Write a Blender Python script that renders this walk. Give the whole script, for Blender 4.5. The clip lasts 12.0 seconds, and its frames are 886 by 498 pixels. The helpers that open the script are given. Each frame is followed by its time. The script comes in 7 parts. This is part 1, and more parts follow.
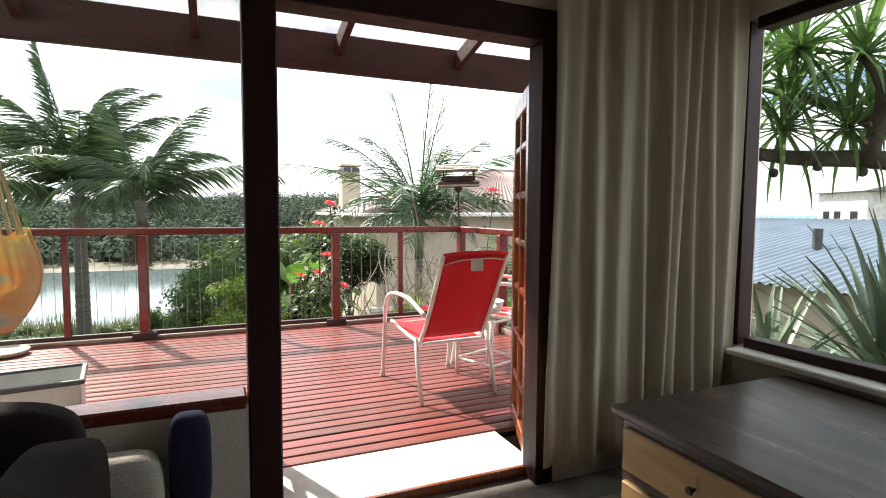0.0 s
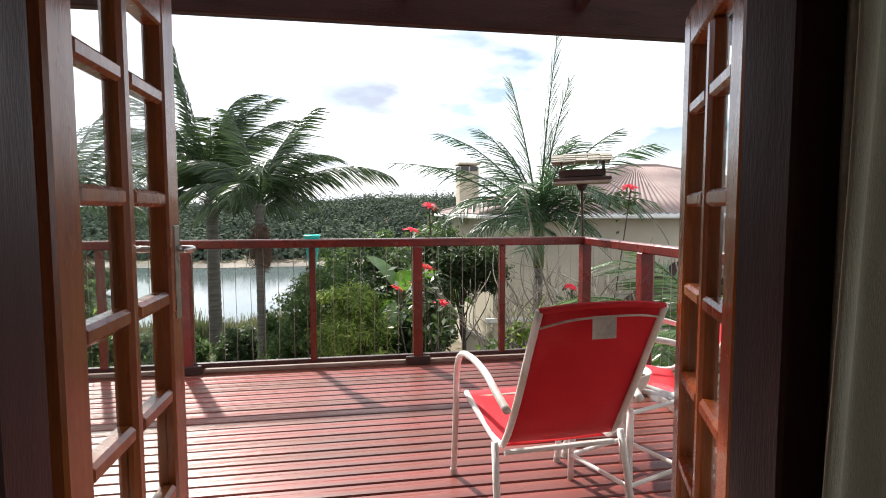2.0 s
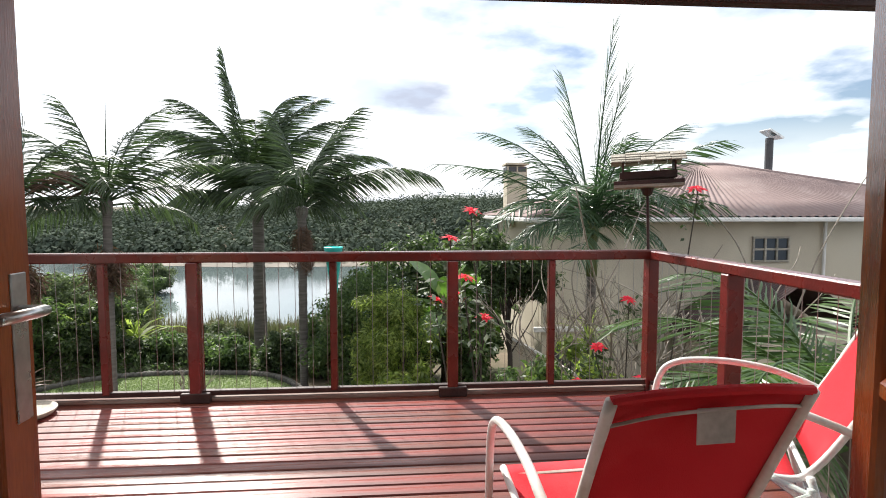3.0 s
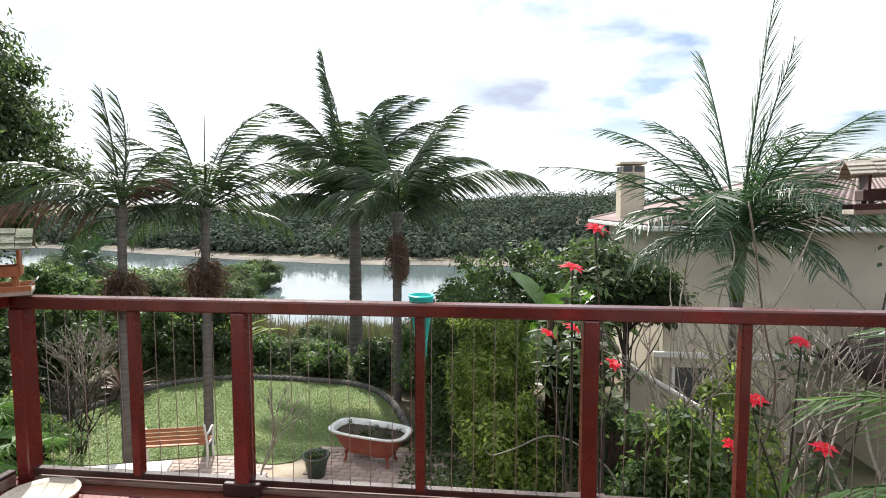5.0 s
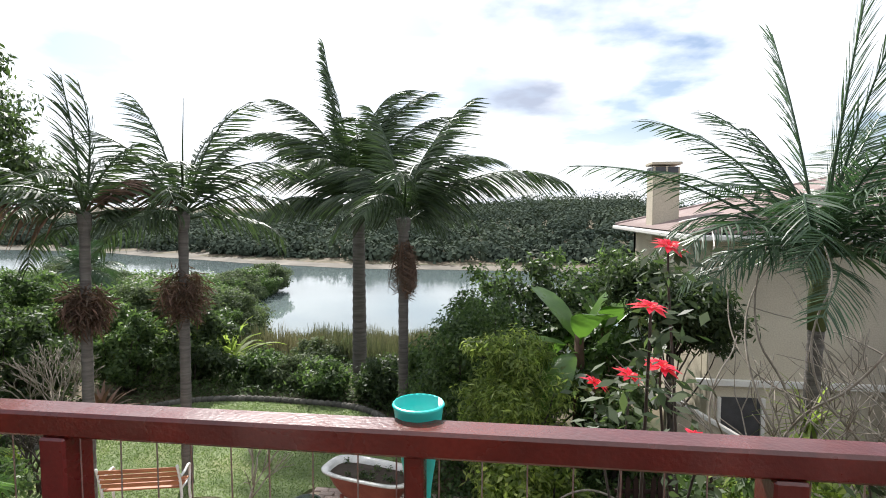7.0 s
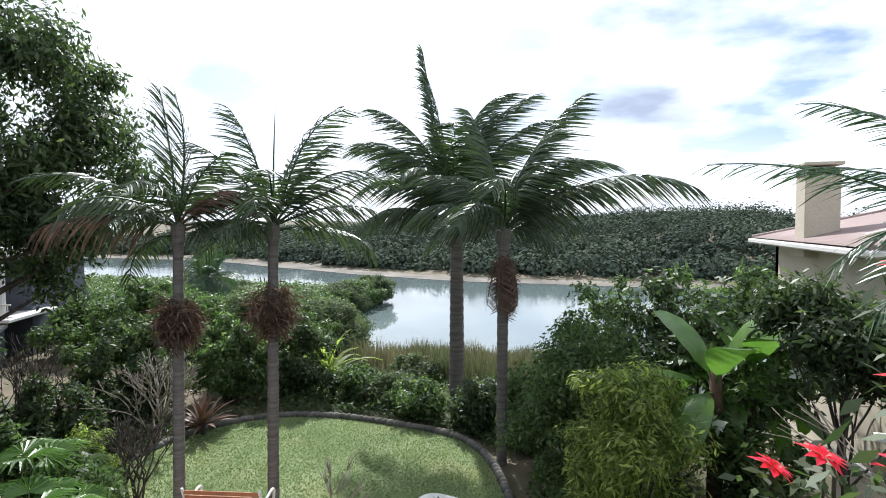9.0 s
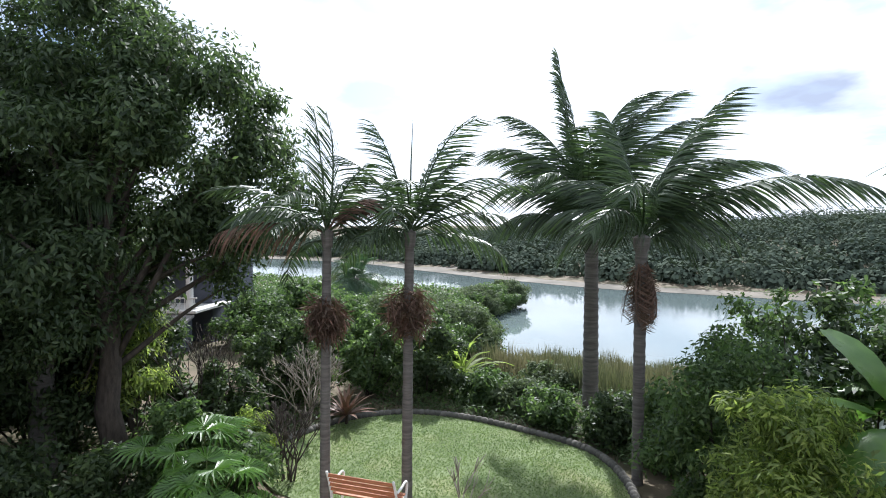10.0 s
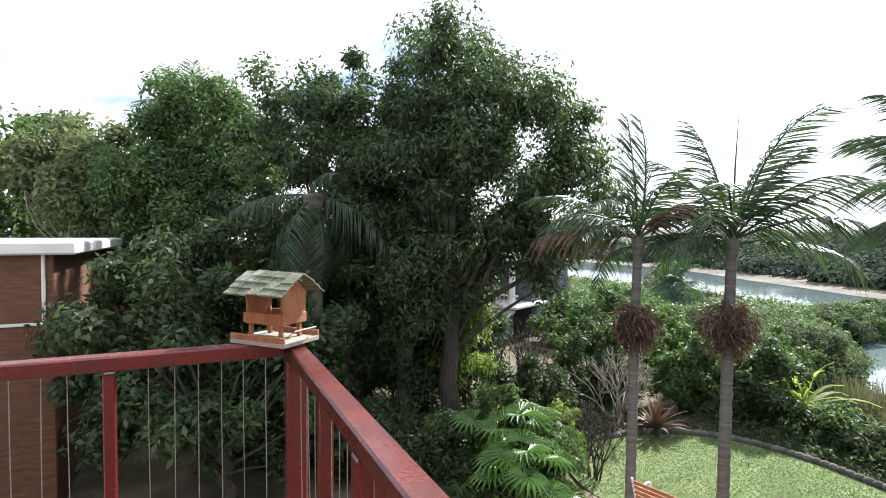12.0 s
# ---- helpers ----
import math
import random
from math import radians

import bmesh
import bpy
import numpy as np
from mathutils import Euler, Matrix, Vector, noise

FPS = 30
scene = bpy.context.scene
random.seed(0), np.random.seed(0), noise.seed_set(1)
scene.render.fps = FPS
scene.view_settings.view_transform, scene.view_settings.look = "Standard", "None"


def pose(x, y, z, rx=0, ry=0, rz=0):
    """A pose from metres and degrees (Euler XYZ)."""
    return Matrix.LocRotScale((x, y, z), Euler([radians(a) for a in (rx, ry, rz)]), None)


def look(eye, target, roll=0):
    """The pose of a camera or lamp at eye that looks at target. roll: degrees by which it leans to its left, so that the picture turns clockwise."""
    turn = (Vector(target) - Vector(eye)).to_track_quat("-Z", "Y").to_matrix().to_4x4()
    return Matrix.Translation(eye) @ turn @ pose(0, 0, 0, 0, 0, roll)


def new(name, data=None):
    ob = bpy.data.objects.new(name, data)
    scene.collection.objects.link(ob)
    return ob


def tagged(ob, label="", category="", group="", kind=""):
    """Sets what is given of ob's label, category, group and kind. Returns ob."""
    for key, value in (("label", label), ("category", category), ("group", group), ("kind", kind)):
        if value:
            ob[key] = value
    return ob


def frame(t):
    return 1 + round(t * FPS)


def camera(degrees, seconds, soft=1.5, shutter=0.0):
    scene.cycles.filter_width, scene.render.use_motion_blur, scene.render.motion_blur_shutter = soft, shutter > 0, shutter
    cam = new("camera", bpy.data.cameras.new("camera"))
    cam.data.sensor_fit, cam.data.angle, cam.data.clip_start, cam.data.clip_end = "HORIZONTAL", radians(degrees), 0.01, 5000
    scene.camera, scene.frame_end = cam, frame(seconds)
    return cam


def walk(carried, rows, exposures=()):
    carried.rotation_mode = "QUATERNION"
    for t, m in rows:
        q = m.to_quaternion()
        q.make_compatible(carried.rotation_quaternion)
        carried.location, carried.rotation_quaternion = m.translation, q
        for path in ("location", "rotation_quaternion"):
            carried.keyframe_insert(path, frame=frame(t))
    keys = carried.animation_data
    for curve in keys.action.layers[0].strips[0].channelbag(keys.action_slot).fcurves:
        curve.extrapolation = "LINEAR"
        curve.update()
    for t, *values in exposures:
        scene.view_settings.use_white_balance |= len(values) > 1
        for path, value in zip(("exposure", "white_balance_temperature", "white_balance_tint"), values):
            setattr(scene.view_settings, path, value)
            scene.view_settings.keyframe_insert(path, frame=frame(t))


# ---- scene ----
cam = camera(79.1, 12.0, soft=1.0)
METRES, EYE, TILT, LEAN, TURN = 6.2, 1.2, 0.0, 0.0, -23.1
ROWS = [
    (0.0, 0, 0, 0, 0.02, -3.99, -0.33),
    (0.5, 0.0103, 0.0631, 0.003, 1.6, -3.91, -0.26),
    (1.0, 0.0113, 0.1248, 0.0063, 4.05, -4.01, -0.16),
    (1.5, 0.0135, 0.1788, 0.0089, 7.98, -3.97, -0.09),
    (2.0, 0.0162, 0.2295, 0.0093, 13.58, -4.09, 0.05),
    (2.5, 0.0107, 0.2811, 0.0125, 16.12, -4.05, 0.06),
    (3.0, 0.0035, 0.3253, 0.0189, 18.74, -4.05, 0.05),
    (3.5, -0.0128, 0.3662, 0.0238, 24.18, -4.07, 0.06),
    (5.5, -0.1091, 0.5285, 0.0538, 29.17, -4.31, -0.02),
    (6.0, -0.1368, 0.5729, 0.0548, 29.24, -4.3, -0.03),
    (6.5, -0.1636, 0.6282, 0.0576, 29.63, -4.18, -0.06),
    (8.5, -0.2688, 0.8004, 0.0508, 36.35, -2.86, -0.04),
    (9.0, -0.2771, 0.8242, 0.0512, 41.26, -2.57, 0.06),
    (9.5, -0.282, 0.8371, 0.052, 48.32, -2.36, 0.09),
    (10.0, -0.2609, 0.825, 0.0562, 55.61, -2.08, -0.01),
    (10.5, -0.2408, 0.8173, 0.0588, 63.42, -1.9, -0.04),
    (11.0, -0.2335, 0.8172, 0.0608, 70.75, -1.82, -0.12),
    (11.5, -0.2197, 0.8194, 0.0627, 78.77, -1.74, -0.14),
    (12.0, -0.2025, 0.8195, 0.0638, 88.41, -1.74, -0.19),
]
EXPOSURES = [(0.0, 1.35, 6500, 10), (1.0, 0.95, 6450, 10), (1.5, 0.72, 6350, 10), (2.0, 0.8, 6300, 10), (2.5, 0.72, 6300, 10), (3.5, 0.63, 6300, 10), (5.5, 0.66, 6200, 10), (6.5, 0.52, 6200, 10), (8.5, 0.55, 5950, 10), (9.5, 0.53, 5750, 10), (10.5, 0.8, 5700, 10), (11.0, 0.9, 5750, 10), (12.0, 1.02, 5950, 10)]
walk(cam, [(t, pose(0, 0, EYE, TILT, LEAN, TURN) @ pose(METRES * x, METRES * y, METRES * z, 90 + pitch, roll, yaw)) for t, x, y, z, yaw, pitch, roll in ROWS], EXPOSURES)

# ---- light ----
SUN = Vector((-0.45, 1.02, 1.0)).normalized()
sun_data = bpy.data.lights.new("sun", "SUN")
sun_data.energy, sun_data.angle, sun_data.color = 5.0, radians(1.4), (1.0, 0.94, 0.85)
sun_ob = new("sun", sun_data)
sun_ob.matrix_world = look((-20, 40, 45), (-20 - SUN.x, 40 - SUN.y, 45 - SUN.z))

world = bpy.data.worlds.new("sky")
scene.world = world
world.use_nodes = True
wt = world.node_tree
wt.nodes.clear()


def wn(kind, **props):
    n = wt.nodes.new(kind)
    for k, v in props.items():
        if k == "op":
            n.operation = v
    return n


w_out, w_bg = wn("ShaderNodeOutputWorld"), wn("ShaderNodeBackground")
w_sky = wn("ShaderNodeTexSky")
w_sky.sky_type, w_sky.sun_disc = "NISHITA", False
w_sky.sun_elevation = math.asin(SUN.z)
w_sky.sun_rotation = math.atan2(SUN.x, SUN.y)
w_sky.dust_density, w_sky.air_density = 1.5, 1.0
w_tc, w_sep = wn("ShaderNodeTexCoord"), wn("ShaderNodeSeparateXYZ")
wt.links.new(w_tc.outputs["Generated"], w_sep.inputs[0])


def wmath(op, a, b=0.0, clamp=False):
    n = wn("ShaderNodeMath", op=op)
    n.use_clamp = clamp
    for i, q in enumerate((a, b)):
        if isinstance(q, (int, float)):
            n.inputs[i].default_value = q
        else:
            wt.links.new(q, n.inputs[i])
    return n.outputs[0]


w_h = wmath("ADD", wmath("MAXIMUM", w_sep.outputs[2], 0.0), 0.16)
w_comb = wn("ShaderNodeCombineXYZ")
wt.links.new(wmath("DIVIDE", w_sep.outputs[0], w_h), w_comb.inputs[0])
wt.links.new(wmath("DIVIDE", w_sep.outputs[1], w_h), w_comb.inputs[1])
w_noise = wn("ShaderNodeTexNoise")
w_noise.inputs["Scale"].default_value, w_noise.inputs["Detail"].default_value, w_noise.inputs["Roughness"].default_value = 1.15, 7, 0.52
wt.links.new(w_comb.outputs[0], w_noise.inputs["Vector"])
w_noise2 = wn("ShaderNodeTexNoise")
w_noise2.inputs["Scale"].default_value, w_noise2.inputs["Detail"].default_value = 2.1, 5
wt.links.new(w_comb.outputs[0], w_noise2.inputs["Vector"])


def wramp(src, stops):
    n = wn("ShaderNodeValToRGB")
    n.color_ramp.elements[0].position, n.color_ramp.elements[0].color = stops[0][0], (*stops[0][1], 1)
    n.color_ramp.elements[1].position, n.color_ramp.elements[1].color = stops[1][0], (*stops[1][1], 1)
    wt.links.new(src, n.inputs[0])
    return n.outputs[0]


def wmix(fac, a, b):
    n = wn("ShaderNodeMix")
    n.data_type = "RGBA"
    for q, s in ((fac, n.inputs[0]), (a, n.inputs[6]), (b, n.inputs[7])):
        if isinstance(q, tuple):
            s.default_value = (*q, 1)
        elif isinstance(q, (int, float)):
            s.default_value = q
        else:
            wt.links.new(q, s)
    return n.outputs[2]


SKY, CLOUD = 0.085, 1.05
w_mask = wramp(w_noise.outputs[0], ((0.40, (0, 0, 0)), (0.53, (1, 1, 1))))
w_cloud = wramp(w_noise2.outputs[0], ((0.34, (0.78, 0.81, 0.87)), (0.52, (1.0, 1.0, 1.0))))
# one flat grey cloud low over the far bank
cloud_at = Vector((0.045, 0.98, 0.196)).normalized()
dx = wmath("MULTIPLY", wmath("SUBTRACT", w_sep.outputs[0], cloud_at.x), 7.5)
dz = wmath("MULTIPLY", wmath("SUBTRACT", w_sep.outputs[2], cloud_at.z), 22.0)
d2 = wmath("ADD", wmath("MULTIPLY", dx, dx), wmath("MULTIPLY", dz, dz))
front = wmath("GREATER_THAN", w_sep.outputs[1], 0.0)
wob = wmath("MULTIPLY", wmath("SUBTRACT", w_noise2.outputs[0], 0.5), 2.6)
grey = wmath("MULTIPLY", wmath("SUBTRACT", 1.0, wmath("ADD", d2, wob), clamp=True), front)
w_lit = wmix(grey, w_cloud, (0.40, 0.43, 0.51))
w_sc = wn("ShaderNodeVectorMath", op="SCALE")
w_sc.inputs[3].default_value = SKY
wt.links.new(w_sky.outputs[0], w_sc.inputs[0])
w_sc2 = wn("ShaderNodeVectorMath", op="SCALE")
w_sc2.inputs[3].default_value = CLOUD
wt.links.new(w_lit, w_sc2.inputs[0])
w_low = wmath("SUBTRACT", 1.0, wmath("MULTIPLY", w_sep.outputs[2], 7.0), clamp=True)
w_all = wmix(wmath("MAXIMUM", w_mask, w_low), w_sc.outputs[0], w_sc2.outputs[0])
wt.links.new(w_all, w_bg.inputs[0])
w_bg.inputs[1].default_value = 1.0
wt.links.new(w_bg.outputs[0], w_out.inputs[0])


# ---- materials ----
def material(name, col, rough=0.6, metal=0.0, col2=None, scale=8.0, stretch=(1, 1, 1), bump=0.0, bump_scale=60.0, fine=0.15, rnd=0.0, island=0.0, translucent=0.0, spec=0.5, coat=0.0, stain=None, stain_scale=1.2, detail=6, glossy_var=0.0):
    """A surface: two scales of colour variation, bump, and variation by object or by loose piece."""
    m = bpy.data.materials.new(name)
    m.use_nodes = True
    nt = m.node_tree
    nt.nodes.clear()
    N, L = nt.nodes.new, nt.links.new
    out, bs = N("ShaderNodeOutputMaterial"), N("ShaderNodeBsdfPrincipled")
    tc, mp = N("ShaderNodeTexCoord"), N("ShaderNodeMapping")
    L(tc.outputs["Object"], mp.inputs[0])
    mp.inputs["Scale"].default_value = stretch

    def noise_at(sc, det):
        n = N("ShaderNodeTexNoise")
        n.inputs["Scale"].default_value, n.inputs["Detail"].default_value = sc, det
        L(mp.outputs[0], n.inputs["Vector"])
        return n.outputs[0]

    def mix(fac, a, b, how="MIX"):
        n = N("ShaderNodeMix")
        n.data_type, n.blend_type = "RGBA", how
        for q, s in ((fac, n.inputs[0]), (a, n.inputs[6]), (b, n.inputs[7])):
            if isinstance(q, tuple):
                s.default_value = (*q, 1)
            elif isinstance(q, (int, float)):
                s.default_value = q
            else:
                L(q, s)
        return n.outputs[2]

    def ramp(src, a, b):
        n = N("ShaderNodeMapRange")
        n.inputs[1].default_value, n.inputs[2].default_value = a, b
        L(src, n.inputs[0])
        return n.outputs[0]

    col2 = col2 or tuple(c * 0.7 for c in col)
    big = noise_at(scale, detail)
    c = mix(ramp(big, 0.35, 0.65), col, col2)
    if stain:
        c = mix(ramp(noise_at(stain_scale, 4), 0.52, 0.7), c, stain)
    small = noise_at(bump_scale, 3)
    if fine:
        c = mix(fine, c, mix(ramp(small, 0.3, 0.7), (0.15, 0.15, 0.15), (0.95, 0.95, 0.95)), "OVERLAY")
    if rnd or island:
        src = N("ShaderNodeObjectInfo").outputs["Random"] if rnd else N("ShaderNodeNewGeometry").outputs["Random Per Island"]
        hs = N("ShaderNodeHueSaturation")
        amount = rnd or island
        v = N("ShaderNodeMapRange")
        v.inputs[3].default_value, v.inputs[4].default_value = 1 - amount, 1 + amount
        L(src, v.inputs[0])
        L(v.outputs[0], hs.inputs["Value"])
        h = N("ShaderNodeMapRange")
        h.inputs[3].default_value, h.inputs[4].default_value = 0.5 + 0.035 * amount, 0.5 - 0.035 * amount
        L(src, h.inputs[0])
        L(h.outputs[0], hs.inputs["Hue"])
        L(c, hs.inputs["Color"])
        c = hs.outputs[0]
    L(c, bs.inputs["Base Color"])
    bs.inputs["Metallic"].default_value = metal
    bs.inputs["Specular IOR Level"].default_value = spec
    bs.inputs["Coat Weight"].default_value = coat
    bs.inputs["Coat Roughness"].default_value = 0.12
    r = N("ShaderNodeMapRange")
    r.inputs[3].default_value, r.inputs[4].default_value = max(0.02, rough - 0.08 - glossy_var), min(1, rough + 0.08 + glossy_var)
    L(big, r.inputs[0])
    r.inputs[1].default_value, r.inputs[2].default_value = 0.3, 0.7
    L(r.outputs[0], bs.inputs["Roughness"])
    if bump:
        bp = N("ShaderNodeBump")
        bp.inputs["Strength"].default_value, bp.inputs["Distance"].default_value = bump, 0.01
        L(small, bp.inputs["Height"])
        L(bp.outputs[0], bs.inputs["Normal"])
    surf = bs.outputs[0]
    if translucent:
        tr, ms = N("ShaderNodeBsdfTranslucent"), N("ShaderNodeMixShader")
        tint = mix(0.5, c, (0.55, 0.75, 0.12), "MULTIPLY")
        bright = N("ShaderNodeVectorMath")
        bright.operation = "SCALE"
        bright.inputs[3].default_value = 1.9
        L(tint, bright.inputs[0])
        L(bright.outputs[0], tr.inputs[0])
        ms.inputs[0].default_value = translucent
        L(surf, ms.inputs[1])
        L(tr.outputs[0], ms.inputs[2])
        surf = ms.outputs[0]
    L(surf, out.inputs[0])
    return m


def glass_material(name):
    m = bpy.data.materials.new(name)
    m.use_nodes = True
    nt = m.node_tree
    nt.nodes.clear()
    N, L = nt.nodes.new, nt.links.new
    out, tr, gl, ms, fr = N("ShaderNodeOutputMaterial"), N("ShaderNodeBsdfTransparent"), N("ShaderNodeBsdfGlossy"), N("ShaderNodeMixShader"), N("ShaderNodeLayerWeight")
    fr.inputs[0].default_value = 0.5
    pw, sc = N("ShaderNodeMath"), N("ShaderNodeMath")
    pw.operation, sc.operation = "POWER", "MULTIPLY_ADD"
    pw.inputs[1].default_value, sc.inputs[1].default_value, sc.inputs[2].default_value = 5.0, 0.45, 0.025
    L(fr.outputs["Facing"], pw.inputs[0])
    L(pw.outputs[0], sc.inputs[0])
    tr.inputs[0].default_value = (0.93, 0.96, 0.95, 1)
    gl.inputs["Roughness"].default_value = 0.02
    L(sc.outputs[0], ms.inputs[0])
    L(tr.outputs[0], ms.inputs[1])
    L(gl.outputs[0], ms.inputs[2])
    L(ms.outputs[0], out.inputs[0])
    return m


def sheet_material(name):
    m = bpy.data.materials.new(name)
    m.use_nodes = True
    nt = m.node_tree
    nt.nodes.clear()
    N, L = nt.nodes.new, nt.links.new
    out, tr, tl, ms = N("ShaderNodeOutputMaterial"), N("ShaderNodeBsdfTransparent"), N("ShaderNodeBsdfTranslucent"), N("ShaderNodeMixShader")
    tr.inputs[0].default_value, tl.inputs[0].default_value = (0.74, 0.69, 0.65, 1), (0.16, 0.14, 0.13, 1)
    ms.inputs[0].default_value = 0.32
    L(tr.outputs[0], ms.inputs[1])
    L(tl.outputs[0], ms.inputs[2])
    L(ms.outputs[0], out.inputs[0])
    return m


M_POLY = sheet_material("aged translucent roof sheet")
M_GLASS = glass_material("window glass")
M_DECK = material("oiled red deck timber", (0.25, 0.066, 0.043), 0.33, col2=(0.16, 0.042, 0.030), scale=2.0, stretch=(0.6, 9, 9), bump=0.15, bump_scale=30, rnd=0.28, stain=(0.10, 0.03, 0.025), stain_scale=1.5, spec=0.5, glossy_var=0.08)
M_RAIL = material("red-brown varnished rail timber", (0.16, 0.022, 0.018), 0.28, col2=(0.10, 0.014, 0.012), scale=3, stretch=(2, 2, 2), bump=0.15, bump_scale=40, rnd=0.15, coat=0.3)
M_RAILWORN = material("worn grey-red kerb timber", (0.30, 0.24, 0.20), 0.75, col2=(0.20, 0.10, 0.08), scale=5, stretch=(0.5, 4, 4), bump=0.4, bump_scale=50)
M_DARKRAIL = material("dark weathered timber", (0.055, 0.025, 0.02), 0.6, col2=(0.03, 0.014, 0.012), scale=4, bump=0.3)
M_MERANTI = material("varnished meranti door timber", (0.31, 0.085, 0.020), 0.25, col2=(0.21, 0.050, 0.016), scale=2.5, stretch=(8, 8, 0.7), bump=0.12, bump_scale=45, coat=0.4)
M_FRAME = material("dark varnished frame timber", (0.035, 0.008, 0.008), 0.5, col2=(0.022, 0.006, 0.006), scale=2.5, stretch=(6, 6, 0.8), bump=0.12, bump_scale=45, spec=0.3, fine=0.05)
M_BEAM = material("dark red roof timber", (0.045, 0.010, 0.010), 0.65, col2=(0.028, 0.007, 0.007), scale=3, stretch=(0.8, 5, 5), bump=0.3)
M_SOFFIT = material("pale grey soffit board", (0.62, 0.60, 0.58), 0.8, col2=(0.5, 0.48, 0.47), scale=2.5, bump=0.2)
M_WALL = material("cream painted plaster wall", (0.62, 0.58, 0.52), 0.85, col2=(0.54, 0.50, 0.45), scale=1.6, bump=0.25, bump_scale=90)
M_CEIL = material("white ceiling paint", (0.7, 0.69, 0.66), 0.9, col2=(0.62, 0.61, 0.59), scale=1.2, bump=0.1)
M_FLOOR = material("grey-beige floor tile", (0.33, 0.29, 0.24), 0.4, col2=(0.26, 0.23, 0.19), scale=3, bump=0.15, rnd=0.1)
M_GROUT = material("floor grout", (0.18, 0.16, 0.14), 0.9, scale=10)
M_SILL = material("white plastered threshold", (0.74, 0.73, 0.70), 0.6, col2=(0.62, 0.60, 0.55), scale=5, bump=0.2, stain=(0.45, 0.40, 0.34))
M_CURTAIN = material("cream woven curtain", (0.60, 0.53, 0.42), 0.95, col2=(0.48, 0.42, 0.33), scale=4, stretch=(6, 6, 0.4), bump=0.5, bump_scale=260, translucent=0.10, spec=0.1)
M_CHESTTOP = material("dark polished chest top", (0.075, 0.055, 0.045), 0.32, col2=(0.05, 0.036, 0.03), scale=2, stretch=(6, 0.8, 2), bump=0.1)
M_CHEST = material("honey wood chest front", (0.42, 0.28, 0.12), 0.45, col2=(0.32, 0.20, 0.08), scale=2, stretch=(4, 1, 8), bump=0.15)
M_SOFA = material("brown-grey sofa cloth", (0.028, 0.020, 0.017), 0.95, col2=(0.020, 0.015, 0.013), scale=6, bump=0.5, bump_scale=220, spec=0.15)
M_CUSHION = material("pale oatmeal cushion cloth", (0.55, 0.52, 0.46), 0.95, col2=(0.45, 0.43, 0.39), scale=4, bump=0.5, bump_scale=200, spec=0.1)
M_NAVY = material("navy cushion cloth", (0.03, 0.035, 0.07), 0.95, scale=5, bump=0.4, bump_scale=200, spec=0.1)
M_REDCLOTH = material("dull red cloth", (0.30, 0.05, 0.04), 0.95, scale=5, bump=0.4, bump_scale=200, spec=0.1)
M_PLASTER = material("off-white box plastic", (0.66, 0.66, 0.64), 0.4, scale=3, bump=0.05)
# plastic and metal fittings; also the painted shade of doorway and flue slots
M_DARKGREY = material("dark grey plastic and opening shade", (0.06, 0.06, 0.065), 0.5, scale=5)
M_WHITE = material("white enamelled tube", (0.80, 0.80, 0.78), 0.3, col2=(0.70, 0.70, 0.67), scale=6, stain=(0.55, 0.50, 0.42), stain_scale=3)
M_RED = material("red mesh sling", (0.72, 0.018, 0.030), 0.7, col2=(0.62, 0.014, 0.026), scale=3, bump=0.5, bump_scale=420, translucent=0.0, spec=0.3, stain=(0.74, 0.06, 0.07), stain_scale=2.2)
M_PATCH = material("pale grey sling patch", (0.62, 0.60, 0.56), 0.8, scale=8, bump=0.3)
M_STEEL = material("brushed steel", (0.62, 0.62, 0.60), 0.3, metal=1.0, scale=12, bump=0.05)
M_WIRE = material("dull steel wire", (0.42, 0.42, 0.40), 0.45, metal=0.8, scale=20)
M_TURQ = material("turquoise plastic", (0.06, 0.78, 0.70), 0.35, col2=(0.05, 0.70, 0.62), scale=5, translucent=0.0, fine=0.05)
M_SHINGLE = material("mossy feeder shingle", (0.16, 0.17, 0.11), 0.85, col2=(0.10, 0.12, 0.07), scale=14, bump=0.6, bump_scale=90, rnd=0.25, stain=(0.34, 0.34, 0.27), stain_scale=9)
M_GREYWOOD = material("silvered feeder timber", (0.40, 0.37, 0.31), 0.85, col2=(0.28, 0.25, 0.20), scale=6, stretch=(1, 6, 6), bump=0.5, bump_scale=80, rnd=0.2)
M_FEEDER = material("orange-brown feeder timber", (0.40, 0.17, 0.07), 0.7, col2=(0.28, 0.10, 0.045), scale=6, stretch=(4, 4, 1), bump=0.4, bump_scale=70)
M_DISH = material("stoneware dish", (0.62, 0.56, 0.46), 0.6, col2=(0.5, 0.44, 0.35), scale=6, bump=0.2)
M_SOIL = material("dark soil", (0.035, 0.024, 0.018), 0.95, col2=(0.06, 0.045, 0.03), scale=25, bump=0.8, bump_scale=60)
M_HAMMOCK = material("faded orange and cream hammock cloth", (0.62, 0.50, 0.30), 0.95, col2=(0.66, 0.30, 0.12), scale=2.6, stretch=(1, 1, 2.5), bump=0.4, bump_scale=150, translucent=0.3, stain=(0.25, 0.42, 0.50), stain_scale=2.2, spec=0.1)
M_ROPE = material("straw rope", (0.52, 0.46, 0.30), 0.95, scale=20, bump=0.4)
M_BARK = material("grey-brown bark", (0.085, 0.068, 0.054), 0.95, col2=(0.045, 0.036, 0.03), scale=5, stretch=(3, 3, 0.8), bump=0.9, bump_scale=35)
